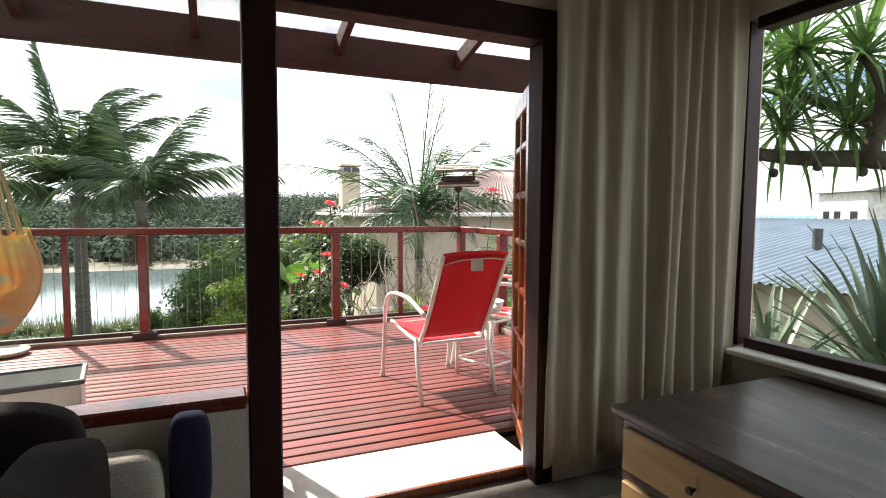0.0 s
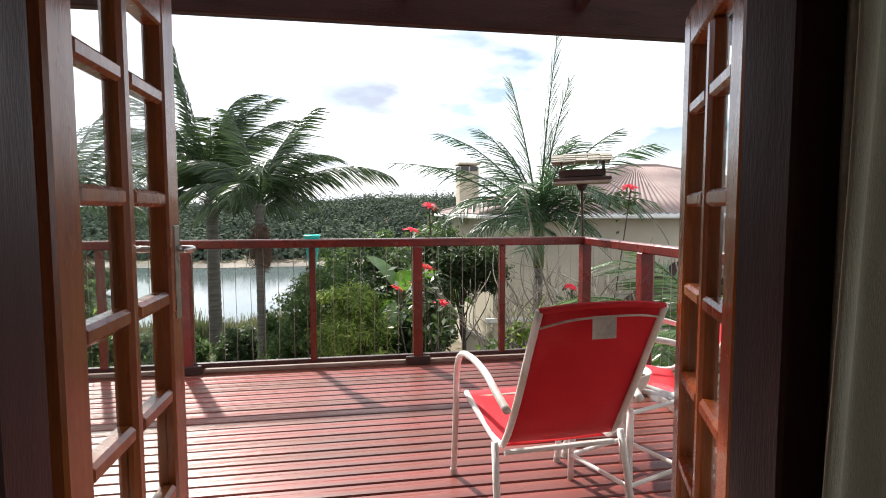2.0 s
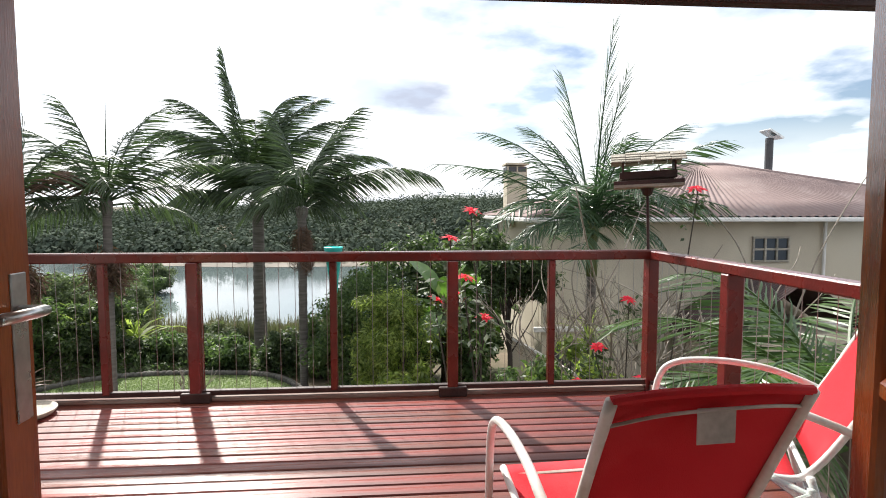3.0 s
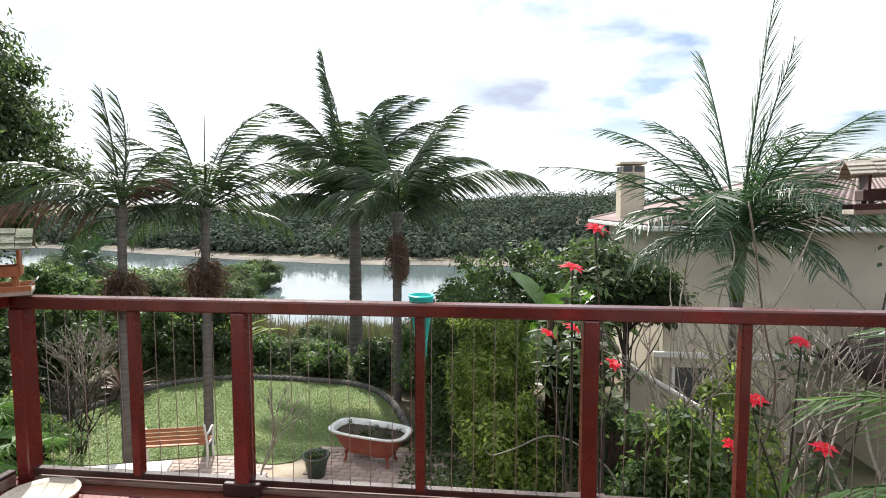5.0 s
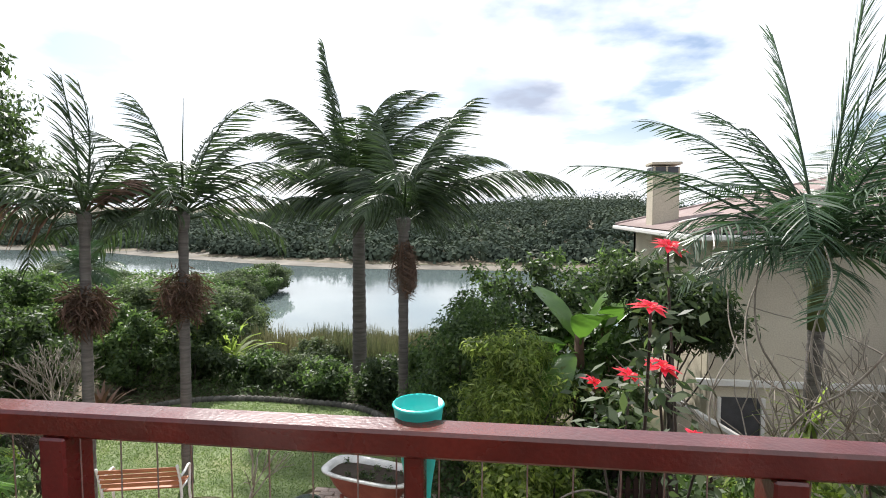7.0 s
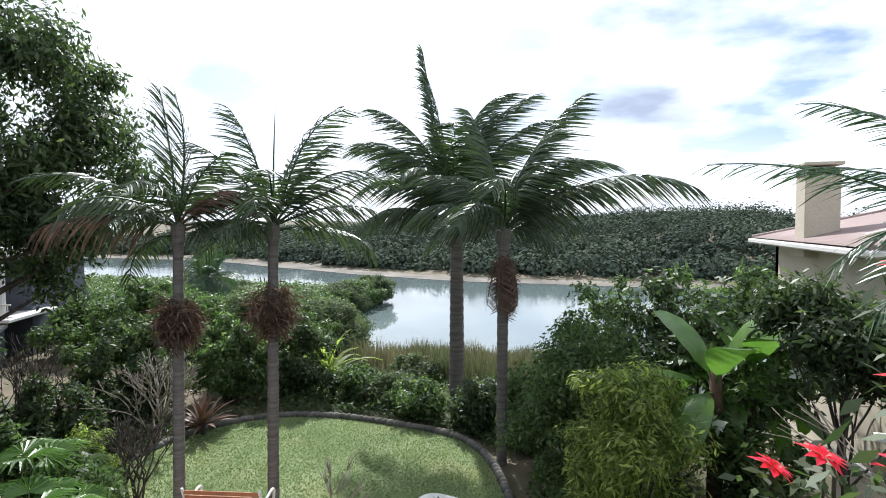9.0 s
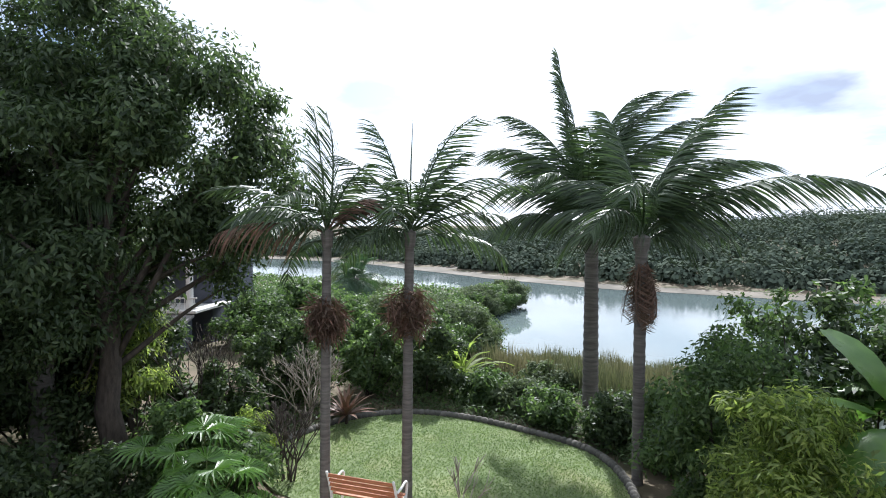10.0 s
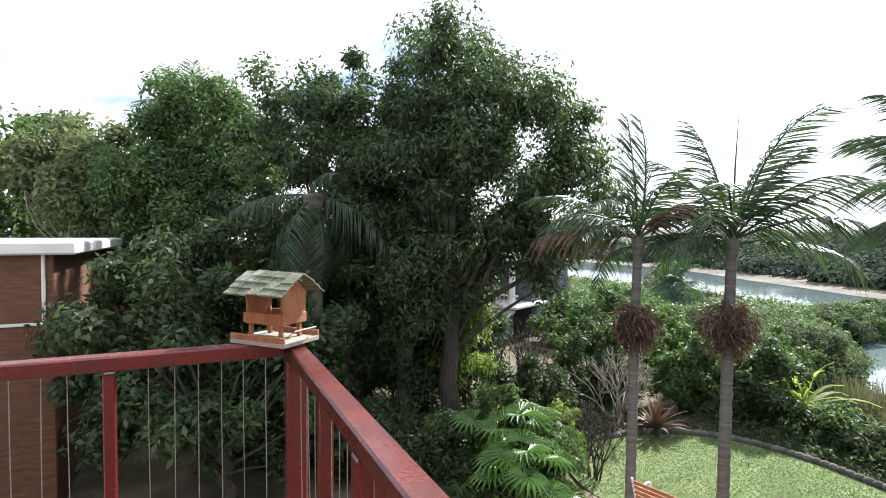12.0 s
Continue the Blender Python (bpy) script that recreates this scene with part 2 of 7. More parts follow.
M_BARKPALE = material("pale smooth bark", (0.33, 0.29, 0.24), 0.9, col2=(0.22, 0.19, 0.15), scale=5, stretch=(3, 3, 0.8), bump=0.6, bump_scale=35)
M_PALMBARK = material("ringed palm bark", (0.17, 0.155, 0.14), 0.95, col2=(0.10, 0.09, 0.08), scale=3, stretch=(0.8, 0.8, 7), bump=0.9, bump_scale=22)
M_SHAFT = material("green palm crownshaft", (0.13, 0.15, 0.05), 0.55, col2=(0.085, 0.11, 0.035), scale=3, stretch=(3, 3, 0.5), bump=0.2)
M_FROND = material("palm frond green", (0.055, 0.085, 0.038), 0.42, col2=(0.038, 0.06, 0.028), scale=1.2, island=0.45, translucent=0.25, spec=0.4, fine=0)
M_FRONDBLUE = material("blue-green palm frond", (0.065, 0.11, 0.058), 0.38, col2=(0.045, 0.09, 0.042), scale=1.2, island=0.4, translucent=0.25, spec=0.5, fine=0)
M_DRY = material("dry palm thatch", (0.14, 0.085, 0.055), 0.95, col2=(0.08, 0.05, 0.036), scale=6, island=0.4, fine=0.1, translucent=0.1)
M_LEAFDARK = material("dark tree foliage", (0.072, 0.104, 0.044), 0.5, col2=(0.048, 0.072, 0.032), scale=0.7, island=0.5, translucent=0.42, spec=0.33, fine=0)
M_LEAFMID = material("mid-green shrub foliage", (0.10, 0.150, 0.054), 0.5, col2=(0.065, 0.105, 0.040), scale=0.8, island=0.5, translucent=0.45, spec=0.3, fine=0)
M_LEAFLIGHT = material("yellow-green shrub foliage", (0.25, 0.30, 0.085), 0.6, col2=(0.15, 0.20, 0.055), scale=0.9, island=0.55, translucent=0.58, fine=0)
M_LEAFGREY = material("grey-green scrub foliage", (0.12, 0.15, 0.08), 0.7, col2=(0.08, 0.105, 0.055), scale=0.5, island=0.35, translucent=0.32, spec=0.2, fine=0)
M_LEAFPALE = material("pale olive tree foliage", (0.17, 0.19, 0.10), 0.7, col2=(0.12, 0.14, 0.07), scale=0.6, island=0.4, translucent=0.4, spec=0.2, fine=0)
M_REED = material("dry river reed", (0.19, 0.165, 0.105), 0.8, col2=(0.105, 0.115, 0.065), scale=0.35, island=0.4, translucent=0.2, fine=0)
M_FARWOOD = material("far bank woodland", (0.095, 0.118, 0.085), 1.0, col2=(0.055, 0.072, 0.056), scale=0.05, island=0.12, translucent=0.05, spec=0.05, fine=0)
M_BANANA = material("banana leaf", (0.12, 0.22, 0.04), 0.35, col2=(0.08, 0.16, 0.035), scale=3, translucent=0.35, fine=0, bump=0.2)
M_AGAVE = material("agave leaf", (0.16, 0.21, 0.14), 0.5, col2=(0.11, 0.15, 0.10), scale=3, island=0.2, fine=0.05)
M_AGAVERED = material("bronze aloe leaf", (0.20, 0.11, 0.07), 0.5, col2=(0.13, 0.09, 0.06), scale=3, island=0.3, fine=0.05)
M_FLOWER = material("scarlet bract", (0.75, 0.02, 0.035), 0.55, col2=(0.6, 0.015, 0.03), scale=6, island=0.2, translucent=0.25, fine=0)
M_WHITEFL = material("silver-white foliage", (0.62, 0.66, 0.64), 0.5, scale=5, island=0.15, translucent=0.2, fine=0)
M_GRASS = material("mown lawn", (0.19, 0.235, 0.10), 0.9, col2=(0.14, 0.185, 0.075), scale=1.3, bump=0.5, bump_scale=55, stain=(0.24, 0.25, 0.11), stain_scale=0.7)
M_BLADE = material("lawn grass blade", (0.18, 0.235, 0.09), 0.7, col2=(0.13, 0.185, 0.065), scale=1.0, island=0.35, translucent=0.4, fine=0)
M_EARTH = material("sandy garden earth", (0.17, 0.13, 0.085), 0.95, col2=(0.075, 0.07, 0.035), scale=0.8, bump=0.9, bump_scale=25, stain=(0.05, 0.06, 0.025), stain_scale=0.4)
M_SAND = material("pale sandy path", (0.46, 0.38, 0.28), 0.95, col2=(0.36, 0.29, 0.21), scale=2, bump=0.6, bump_scale=30)
M_STONE = material("grey edging stone", (0.15, 0.14, 0.12), 0.9, col2=(0.09, 0.085, 0.075), scale=4, bump=0.8, bump_scale=30, rnd=0.3, island=0.0)
M_MUD = material("tidal river mud", (0.14, 0.115, 0.085), 0.85, col2=(0.09, 0.08, 0.06), scale=0.2, bump=0.3, bump_scale=2)
M_PANDAN = material("screw pine leaf", (0.085, 0.145, 0.045), 0.4, col2=(0.055, 0.105, 0.035), scale=3, rnd=0.3, translucent=0.35, fine=0)
M_PAVER = material("pink-grey clay paver", (0.46, 0.36, 0.31), 0.85, col2=(0.38, 0.30, 0.26), scale=6, bump=0.4, rnd=0.2)
M_SLAT = material("orange-brown bench slat", (0.42, 0.16, 0.06), 0.55, col2=(0.32, 0.11, 0.045), scale=4, stretch=(1, 5, 5), bump=0.2)
M_TUB = material("white bath enamel", (0.80, 0.79, 0.75), 0.25, scale=4, stain=(0.6, 0.55, 0.47))
M_TUBRED = material("terracotta painted tub side", (0.36, 0.10, 0.06), 0.6, col2=(0.28, 0.075, 0.05), scale=4, bump=0.2)
M_POT = material("dark green glazed pot", (0.035, 0.06, 0.04), 0.3, scale=4)
M_HOUSE = material("cream house render", (0.56, 0.50, 0.39), 0.9, col2=(0.49, 0.43, 0.33), scale=0.7, bump=0.4, bump_scale=40, stain=(0.42, 0.37, 0.29), stain_scale=0.5)
M_FASCIA = material("white painted gutter", (0.74, 0.72, 0.68), 0.5, col2=(0.64, 0.62, 0.58), scale=2)
M_ROOFPINK = material("faded pink-brown corrugated sheet", (0.30, 0.225, 0.21), 0.8, col2=(0.28, 0.21, 0.195), scale=0.8, bump=0.1, stain=(0.35, 0.275, 0.255), spec=0.2)
M_ROOFBLUE = material("blue-grey corrugated sheet", (0.15, 0.19, 0.25), 0.6, col2=(0.12, 0.155, 0.20), scale=0.6)
M_BRICK = material("brown face-brick wall", (0.16, 0.075, 0.045), 0.9, col2=(0.11, 0.05, 0.03), scale=3, stretch=(1, 1, 6), bump=0.6, bump_scale=18)
M_DARKGL = material("dark house window glass", (0.03, 0.035, 0.04), 0.08, scale=2, spec=0.6)
M_GREYROOF = material("grey tile roof", (0.28, 0.27, 0.26), 0.85, scale=3, bump=0.4)
# villa wall: its shade is put into this dark-blue base colour
M_SHADEWALL = material("dark-blue wall with shade in its colour", (0.09, 0.10, 0.13), 0.85, scale=1.2)
M_WATER = material("river water", (0.16, 0.20, 0.20), 0.06, col2=(0.12, 0.15, 0.15), scale=0.06, bump=0.06, bump_scale=2.2, fine=0, spec=0.6)
M_SEA = material("sea water", (0.07, 0.19, 0.32), 0.4, scale=0.01, fine=0)
M_WHITESTONE = material("white-painted slab", (0.75, 0.74, 0.71), 0.8, scale=3, bump=0.2)


# ---- mesh helpers ----
class Geo:
    """Points and faces of one mesh."""

    def __init__(self):
        self.v, self.f = [], []

    def add(self, verts, faces, m=None):
        o = len(self.v)
        self.v += [tuple(m @ Vector(p)) for p in verts] if m else [tuple(p) for p in verts]
        self.f += [tuple(i + o for i in q) for q in faces]
        return self

    def box(self, c, s, bev=0.004, m=None):
        """A box with bevelled edges, centre c, size s."""
        h = [q / 2 for q in s]
        b = min(bev, *(q * 0.45 for q in h))
        pts, ids = [], {}
        for sx in (-1, 1):
            for sy in (-1, 1):
                for sz in (-1, 1):
                    for ax in range(3):
                        p = [sx * h[0], sy * h[1], sz * h[2]]
                        for k in range(3):
                            if k != ax:
                                p[k] -= (sx, sy, sz)[k] * b
                        ids[sx, sy, sz, ax] = len(pts)
                        pts.append((p[0] + c[0], p[1] + c[1], p[2] + c[2]))
        fs = []
        for ax in range(3):
            u, w = [k for k in range(3) if k != ax]
            for s1 in (-1, 1):
                q = []
                for a, d in ((-1, -1), (1, -1), (1, 1), (-1, 1)):
                    sg = [0, 0, 0]
                    sg[ax], sg[u], sg[w] = s1, a, d
                    q.append(ids[(*sg, ax)])
                flip = (s1 > 0) == (ax == 1)
                fs.append(tuple(q[::-1]) if flip else tuple(q))
            for a in (-1, 1):
                for d in (-1, 1):
                    sg0, sg1 = [0, 0, 0], [0, 0, 0]
                    sg0[ax], sg0[u], sg0[w] = -1, a, d
                    sg1[ax], sg1[u], sg1[w] = 1, a, d
                    fs.append((ids[(*sg0, u)], ids[(*sg1, u)], ids[(*sg1, w)], ids[(*sg0, w)]))
        for sx in (-1, 1):
            for sy in (-1, 1):
                for sz in (-1, 1):
                    fs.append(tuple(ids[sx, sy, sz, k] for k in range(3)))
        return self.add(pts, fs, m)

    def tube(self, pts, radii, n=8, m=None):
        """A tapered tube along points, capped."""
        pts = [Vector(p) for p in pts]
        if isinstance(radii, (int, float)):
            radii = [radii] * len(pts)
        vs, fs = [], []
        side = None
        for i, p in enumerate(pts):
            d = (pts[min(i + 1, len(pts) - 1)] - pts[max(i - 1, 0)]).normalized()
            if side is None:
                side = d.orthogonal().normalized()
            side = (side - d * side.dot(d)).normalized()
            up = d.cross(side)
            for k in range(n):
                a = 2 * math.pi * k / n
                vs.append(p + (side * math.cos(a) + up * math.sin(a)) * radii[i])
        for i in range(len(pts) - 1):
            for k in range(n):
                fs.append((i * n + k, i * n + (k + 1) % n, (i + 1) * n + (k + 1) % n, (i + 1) * n + k))
        fs.append(tuple(range(n))[::-1])
        fs.append(tuple((len(pts) - 1) * n + k for k in range(n)))
        return self.add(vs, fs, m)

    def lathe(self, prof, n=24, m=None, close=True):
        """A turned shape about z from (radius, height) pairs."""
        vs, fs = [], []
        for r, z in prof:
            for k in range(n):
                a = 2 * math.pi * k / n
                vs.append((r * math.cos(a), r * math.sin(a), z))
        for i in range(len(prof) - 1):
            for k in range(n):
                fs.append((i * n + k, i * n + (k + 1) % n, (i + 1) * n + (k + 1) % n, (i + 1) * n + k))
        if close:
            fs.append(tuple(range(n))[::-1])
            fs.append(tuple((len(prof) - 1) * n + k for k in range(n)))
        return self.add(vs, fs, m)

    def prism(self, poly, vec, m=None):
        """A polygon (3D points) pushed along vec."""
        n = len(poly)
        vs = [Vector(p) for p in poly] + [Vector(p) + Vector(vec) for p in poly]
        fs = [tuple(range(n))[::-1], tuple(range(n, 2 * n))] + [(i, (i + 1) % n, n + (i + 1) % n, n + i) for i in range(n)]
        return self.add(vs, fs, m)

    def sheet(self, grid, thick=0.0):
        """A grid of points as a sheet, with a back side when thick is given."""
        rows, cols = len(grid), len(grid[0])
        vs = [Vector(p) for r in grid for p in r]
        fs = [(i * cols + j, i * cols + j + 1, (i + 1) * cols + j + 1, (i + 1) * cols + j) for i in range(rows - 1) for j in range(cols - 1)]
        if thick:
            nv = len(vs)
            nrm = [Vector((0, 0, 0)) for _ in vs]
            for q in fs:
                nn = (vs[q[1]] - vs[q[0]]).cross(vs[q[3]] - vs[q[0]])
                for k in q:
                    nrm[k] += nn
            vs += [p - t.normalized() * thick for p, t in zip(vs, nrm)]
            fs += [tuple(k + nv for k in q[::-1]) for q in fs]
            rim = [j for j in range(cols)] + [i * cols + cols - 1 for i in range(1, rows)] + [(rows - 1) * cols + j for j in range(cols - 2, -1, -1)] + [i * cols for i in range(rows - 2, 0, -1)]
            fs += [(rim[(k + 1) % len(rim)], rim[k], rim[k] + nv, rim[(k + 1) % len(rim)] + nv) for k in range(len(rim))]
        return self.add(vs, fs)

    def mesh(self, name, mat, smooth=False):
        me = bpy.data.meshes.new(name)
        me.from_pydata(self.v, [], self.f)
        me.materials.append(mat)
        if smooth:
            me.shade_smooth()
        bm = bmesh.new()
        bm.from_mesh(me)
        bmesh.ops.recalc_face_normals(bm, faces=bm.faces)
        bm.to_mesh(me)
        bm.free()
        return me


def part(name, geo, mat, parent, label="", smooth=False, m=None):
    """One mesh object under a thing or a part. geo: a Geo or a finished mesh."""
    me = geo.mesh(name, mat, smooth) if isinstance(geo, Geo) else geo
    ob = new(name, me)
    ob.parent = parent
    if m:
        ob.matrix_basis = m
    return tagged(ob, label) if label else ob


def thing(name, m, label, category, group="", kind=""):
    ob = new(name)
    ob.empty_display_size = 0.1
    ob.matrix_basis = m
    return tagged(ob, label, category, group, kind)


def solid(name, geo, mat, label, category, kind="", smooth=False, group=""):
    """A thing that is one mesh."""
    return tagged(new(name, geo.mesh(name, mat, smooth)), label, category, group, kind)


def bezier(p, n):
    """n + 1 points on a cubic curve."""
    p = [Vector(q) for q in p]
    out = []
    for i in range(n + 1):
        t = i / n
        out.append(p[0] * (1 - t) ** 3 + p[1] * 3 * t * (1 - t) ** 2 + p[2] * 3 * t * t * (1 - t) + p[3] * t ** 3)
    return out


def smooth_line(pts, n=4):
    """Points rounded off by a Catmull-Rom curve."""
    p = [Vector(q) for q in pts]
    p = [p[0] * 2 - p[1]] + p + [p[-1] * 2 - p[-2]]
    out = []
    for i in range(1, len(p) - 2):
        for k in range(n):
            t = k / n
            a, b, c, d = p[i - 1], p[i], p[i + 1], p[i + 2]
            out.append(0.5 * (2 * b + (c - a) * t + (2 * a - 5 * b + 4 * c - d) * t * t + (3 * b - a - 3 * c + d) * t ** 3))
    return out + [p[-2]]

# ---- the house: room, wall, roof, deck ----
X0, X1, YW, YO, YB = -3.2, 2.5, 2.0, 2.16, -2.6
TOP = 2.62


def structure(name, geo, mat, label, category):
    return solid(name, geo, mat, label, category, "structure")


g = Geo()
g.box((-0.35, -0.25, -0.10), (5.9, 4.9, 0.12), 0.002)
floor_ob = structure("floor", g, M_GROUT, "grey-beige tiled room floor", "floor")
g = Geo().box((0, 0, 0), (0.392, 0.392, 0.014), 0.003)
tile_mesh = g.mesh("tile", M_FLOOR)
for i in range(14):
    for j in range(11):
        t_ob = new("tile", tile_mesh)
        t_ob.parent = floor_ob
        t_ob.location = (-3.1 + 0.4 * i + 0.1, -2.4 + 0.4 * j, -0.037)
# front wall: under and beside the left window, above the openings, and right of the door
g = Geo()
g.box((-1.55, 2.06, 0.23), (3.30, 0.12, 0.56), 0.004)
g.box((-0.35, 2.06, 2.35), (5.7, 0.12, 0.60), 0.004)
g.box((1.955, 2.06, 1.0), (1.09, 0.12, 2.09), 0.004)
g.box((-3.0, 2.06, 1.28), (0.4, 0.12, 1.54), 0.004)
structure("wall_front", g, M_WALL, "cream plastered wall with door and window openings", "wall")
g = Geo()
g.box((2.58, -0.23, 0.22), (0.16, 4.46, 0.56), 0.004)
g.box((2.58, -0.23, 2.42), (0.16, 4.46, 0.48), 0.004)
g.box((2.58, 1.99, 1.34), (0.16, 0.02, 1.68), 0.002)
g.box((2.58, -1.53, 1.34), (0.16, 1.86, 1.68), 0.004)
structure("wall_right", g, M_WALL, "cream plastered wall with a wide window", "wall")
structure("wall_back", Geo().box((-0.35, -2.68, 1.3), (5.9, 0.16, 2.7), 0.004), M_WALL, "cream plastered back wall of the room", "wall")
structure("wall_left", Geo().box((-3.28, -0.25, 1.3), (0.16, 4.7, 2.7), 0.004), M_WALL, "cream plastered side wall of the room", "wall")
structure("ceiling", Geo().box((-0.35, -0.25, 2.70), (5.9, 4.9, 0.10), 0.004), M_CEIL, "plain white ceiling board", "ceiling")
# threshold
g = Geo().box((0.78, 2.325, -0.035), (1.24, 0.41, 0.07), 0.008)
th = structure("threshold", g, M_SILL, "white plastered door threshold", "threshold")
structure("trim", Geo().box((0.78, 2.115, -0.022), (1.14, 0.028, 0.05), 0.005), M_MERANTI, "worn timber strip along the threshold", "trim")

# left window with its frame and pane
win = thing("window_1", pose(0, 0, 0), "dark timber window beside the door", "window", kind="structure")
part("frame_post", Geo().box((0.158, 2.053, 0.95), (0.115, 0.115, 1.99), 0.006), M_FRAME, win)
part("window_sill", Geo().box((-1.345, 2.06, 0.515), (2.88, 0.13, 0.05), 0.008), M_RAIL, win, "red-brown timber sill")
part("frame_head", Geo().box((-1.33, 2.06, 2.0), (2.86, 0.11, 0.10), 0.005), M_FRAME, win)
part("frame_side", Geo().box((-2.73, 2.06, 1.25), (0.07, 0.11, 1.40), 0.005), M_FRAME, win)
pn = part("pane", Geo().box((-1.3, 2.08, 1.25), (2.80, 0.005, 1.40), 0.0005), M_GLASS, win)
pn.visible_shadow = False

# right window
win2 = thing("window_2", pose(0, 0, 0), "wide dark-framed window over the chest", "window", kind="structure")
part("frame_side", Geo().box((2.57, 1.967, 1.34), (0.10, 0.026, 1.66), 0.004), M_FRAME, win2)
part("frame_bottom", Geo().box((2.57, 0.68, 0.53), (0.10, 2.48, 0.05), 0.005), M_FRAME, win2)
part("frame_head", Geo().box((2.57, 0.68, 2.15), (0.10, 2.48, 0.06), 0.005), M_FRAME, win2)
part("frame_side", Geo().box((2.57, -0.58, 1.34), (0.10, 0.06, 1.66), 0.005), M_FRAME, win2)
part("window_sill", Geo().box((2.465, 0.68, 0.492), (0.12, 2.5, 0.03), 0.006), M_SILL, win2, "pale painted inner sill")
pn = part("pane", Geo().box((2.585, 0.68, 1.34), (0.005, 2.44, 1.6), 0.0005), M_GLASS, win2)
pn.visible_shadow = False

# door frame and the two glazed leaves
door_frame = thing("door_frame", pose(0, 0, 0), "dark varnished timber door frame", "door frame", kind="structure")
part("jamb", Geo().box((1.365, 2.062, 0.95), (0.09, 0.118, 1.99), 0.006), M_FRAME, door_frame)
part("head", Geo().box((0.81, 2.06, 2.0), (1.20, 0.135, 0.13), 0.006), M_FRAME, door_frame)


def door_leaf(name, m, label):
    """A leaf 0.60 wide: hinge edge at x = 0, two columns by seven rows of panes."""
    d = thing(name, m, label, "door", kind="structure")
    W, T, S = 0.60, 0.048, 0.086
    bars = [0.30 + 0.2465 * k for k in range(6)]
    for cx in (S / 2, W - S / 2):
        part("stile", Geo().box((cx, 0, 0.91), (S, T, 1.78), 0.006), M_MERANTI, d)
    part("bottom_rail", Geo().box((W / 2, 0, 0.0625), (W - 2 * S, T, 0.085), 0.006), M_MERANTI, d)
    part("top_rail", Geo().box((W / 2, 0, 1.75), (W - 2 * S, T, 0.10), 0.006), M_MERANTI, d)
    part("mullion", Geo().box((W / 2, 0, 0.9025), (0.040, T * 0.9, 1.595), 0.012), M_MERANTI, d)
    cw = (W - 2 * S - 0.040) / 2
    ends = [0.105] + bars + [1.70]
    for cx in (S + cw / 2, W - S - cw / 2):
        for z in bars:
            part("glazing_bar", Geo().box((cx, 0, z), (cw, T * 0.9, 0.038), 0.012), M_MERANTI, d)
        for a, b in zip(ends, ends[1:]):
            p = part("pane", Geo().box((cx, 0, (a + b) / 2), (cw, 0.004, b - a - 0.03), 0.0005), M_GLASS, d)
            p.visible_shadow = False
    return d


leaf = door_leaf("door_1", pose(0.178, 2.175, 0.0, 0, 0, 90), "varnished glazed door leaf standing open outwards")
lk = part("lock_plate", Geo().box((0.565, 0.024, 1.10), (0.035, 0.006, 0.24), 0.002), M_STEEL, leaf, "steel lock plate")
g = Geo().tube([(0.565, 0.025, 1.16), (0.565, 0.065, 1.16), (0.530, 0.072, 1.162), (0.455, 0.072, 1.165)], 0.009, 8)
part("handle", g, M_STEEL, leaf, "steel lever handle", True)
g = Geo().tube([(0.565, -0.025, 1.16), (0.565, -0.065, 1.16), (0.530, -0.072, 1.162), (0.455, -0.072, 1.165)], 0.009, 8)
part("handle", g, M_STEEL, leaf, "steel lever handle", True)
part("lock_plate", Geo().box((0.565, -0.024, 1.10), (0.035, 0.006, 0.24), 0.002), M_STEEL, leaf, "steel lock plate")
leaf = door_leaf("door_2", pose(1.365, 2.14, 0.0, 0, 0, 66), "sunlit varnished glazed door leaf standing open outwards")
g = Geo().box((0.57, -0.03, 1.72), (0.022, 0.02, 0.10), 0.003).tube([(0.57, -0.045, 1.76), (0.57, -0.045, 1.68)], 0.006, 6)
part("bolt", g, M_DARKGREY, leaf, "dark metal shoot bolt")

# verandah roof
g = Geo().box((1.05, 4.42, 2.465), (5.1, 0.07, 0.30), 0.006)
structure("beam", g, M_BEAM, "dark red verandah eaves beam", "beam")
roof = thing("verandah_roof", pose(0, 0, 0), "dark red rafters under a pale boarded verandah roof", "roof", kind="structure")
RS = -0.26
for x in (-1.15, -0.1, 0.95, 2.0, 3.05):
    part("rafter", Geo().prism([(x - 0.025, 2.17, 3.02), (x + 0.025, 2.17, 3.02), (x + 0.025, 2.17, 3.15), (x - 0.025, 2.17, 3.15)], (0, 2.3, 2.3 * RS)), M_BEAM, roof)
for k in range(7):
    y = 2.17 + 0.27 * k
    z = 3.152 + (y - 2.17) * RS
    part("soffit_board", Geo().prism([(-1.45, y, z), (-1.45, y + 0.264, z + 0.264 * RS), (-1.45, y + 0.264, z + 0.264 * RS + 0.018), (-1.45, y, z + 0.018)], (5.0, 0, 0)), M_SOFFIT, roof)
part("roof_sheet", Geo().prism([(-1.5, 1.9, 3.262), (-1.5, 4.08, 3.262 + 2.18 * RS), (-1.5, 4.08, 3.29 + 2.18 * RS), (-1.5, 1.9, 3.29)], (5.1, 0, 0)), M_ROOFPINK, roof)
rows = [[(-1.45 + 5.0 * j / 240, y, 3.19 + (y - 2.17) * RS + 0.012 * math.sin(j / 240 * 66 * 2 * math.pi)) for j in range(241)] for y in (4.05, 4.25, 4.46)]
part("clear_sheet", Geo().sheet(rows), M_POLY, roof, "aged translucent corrugated strip at the eaves")
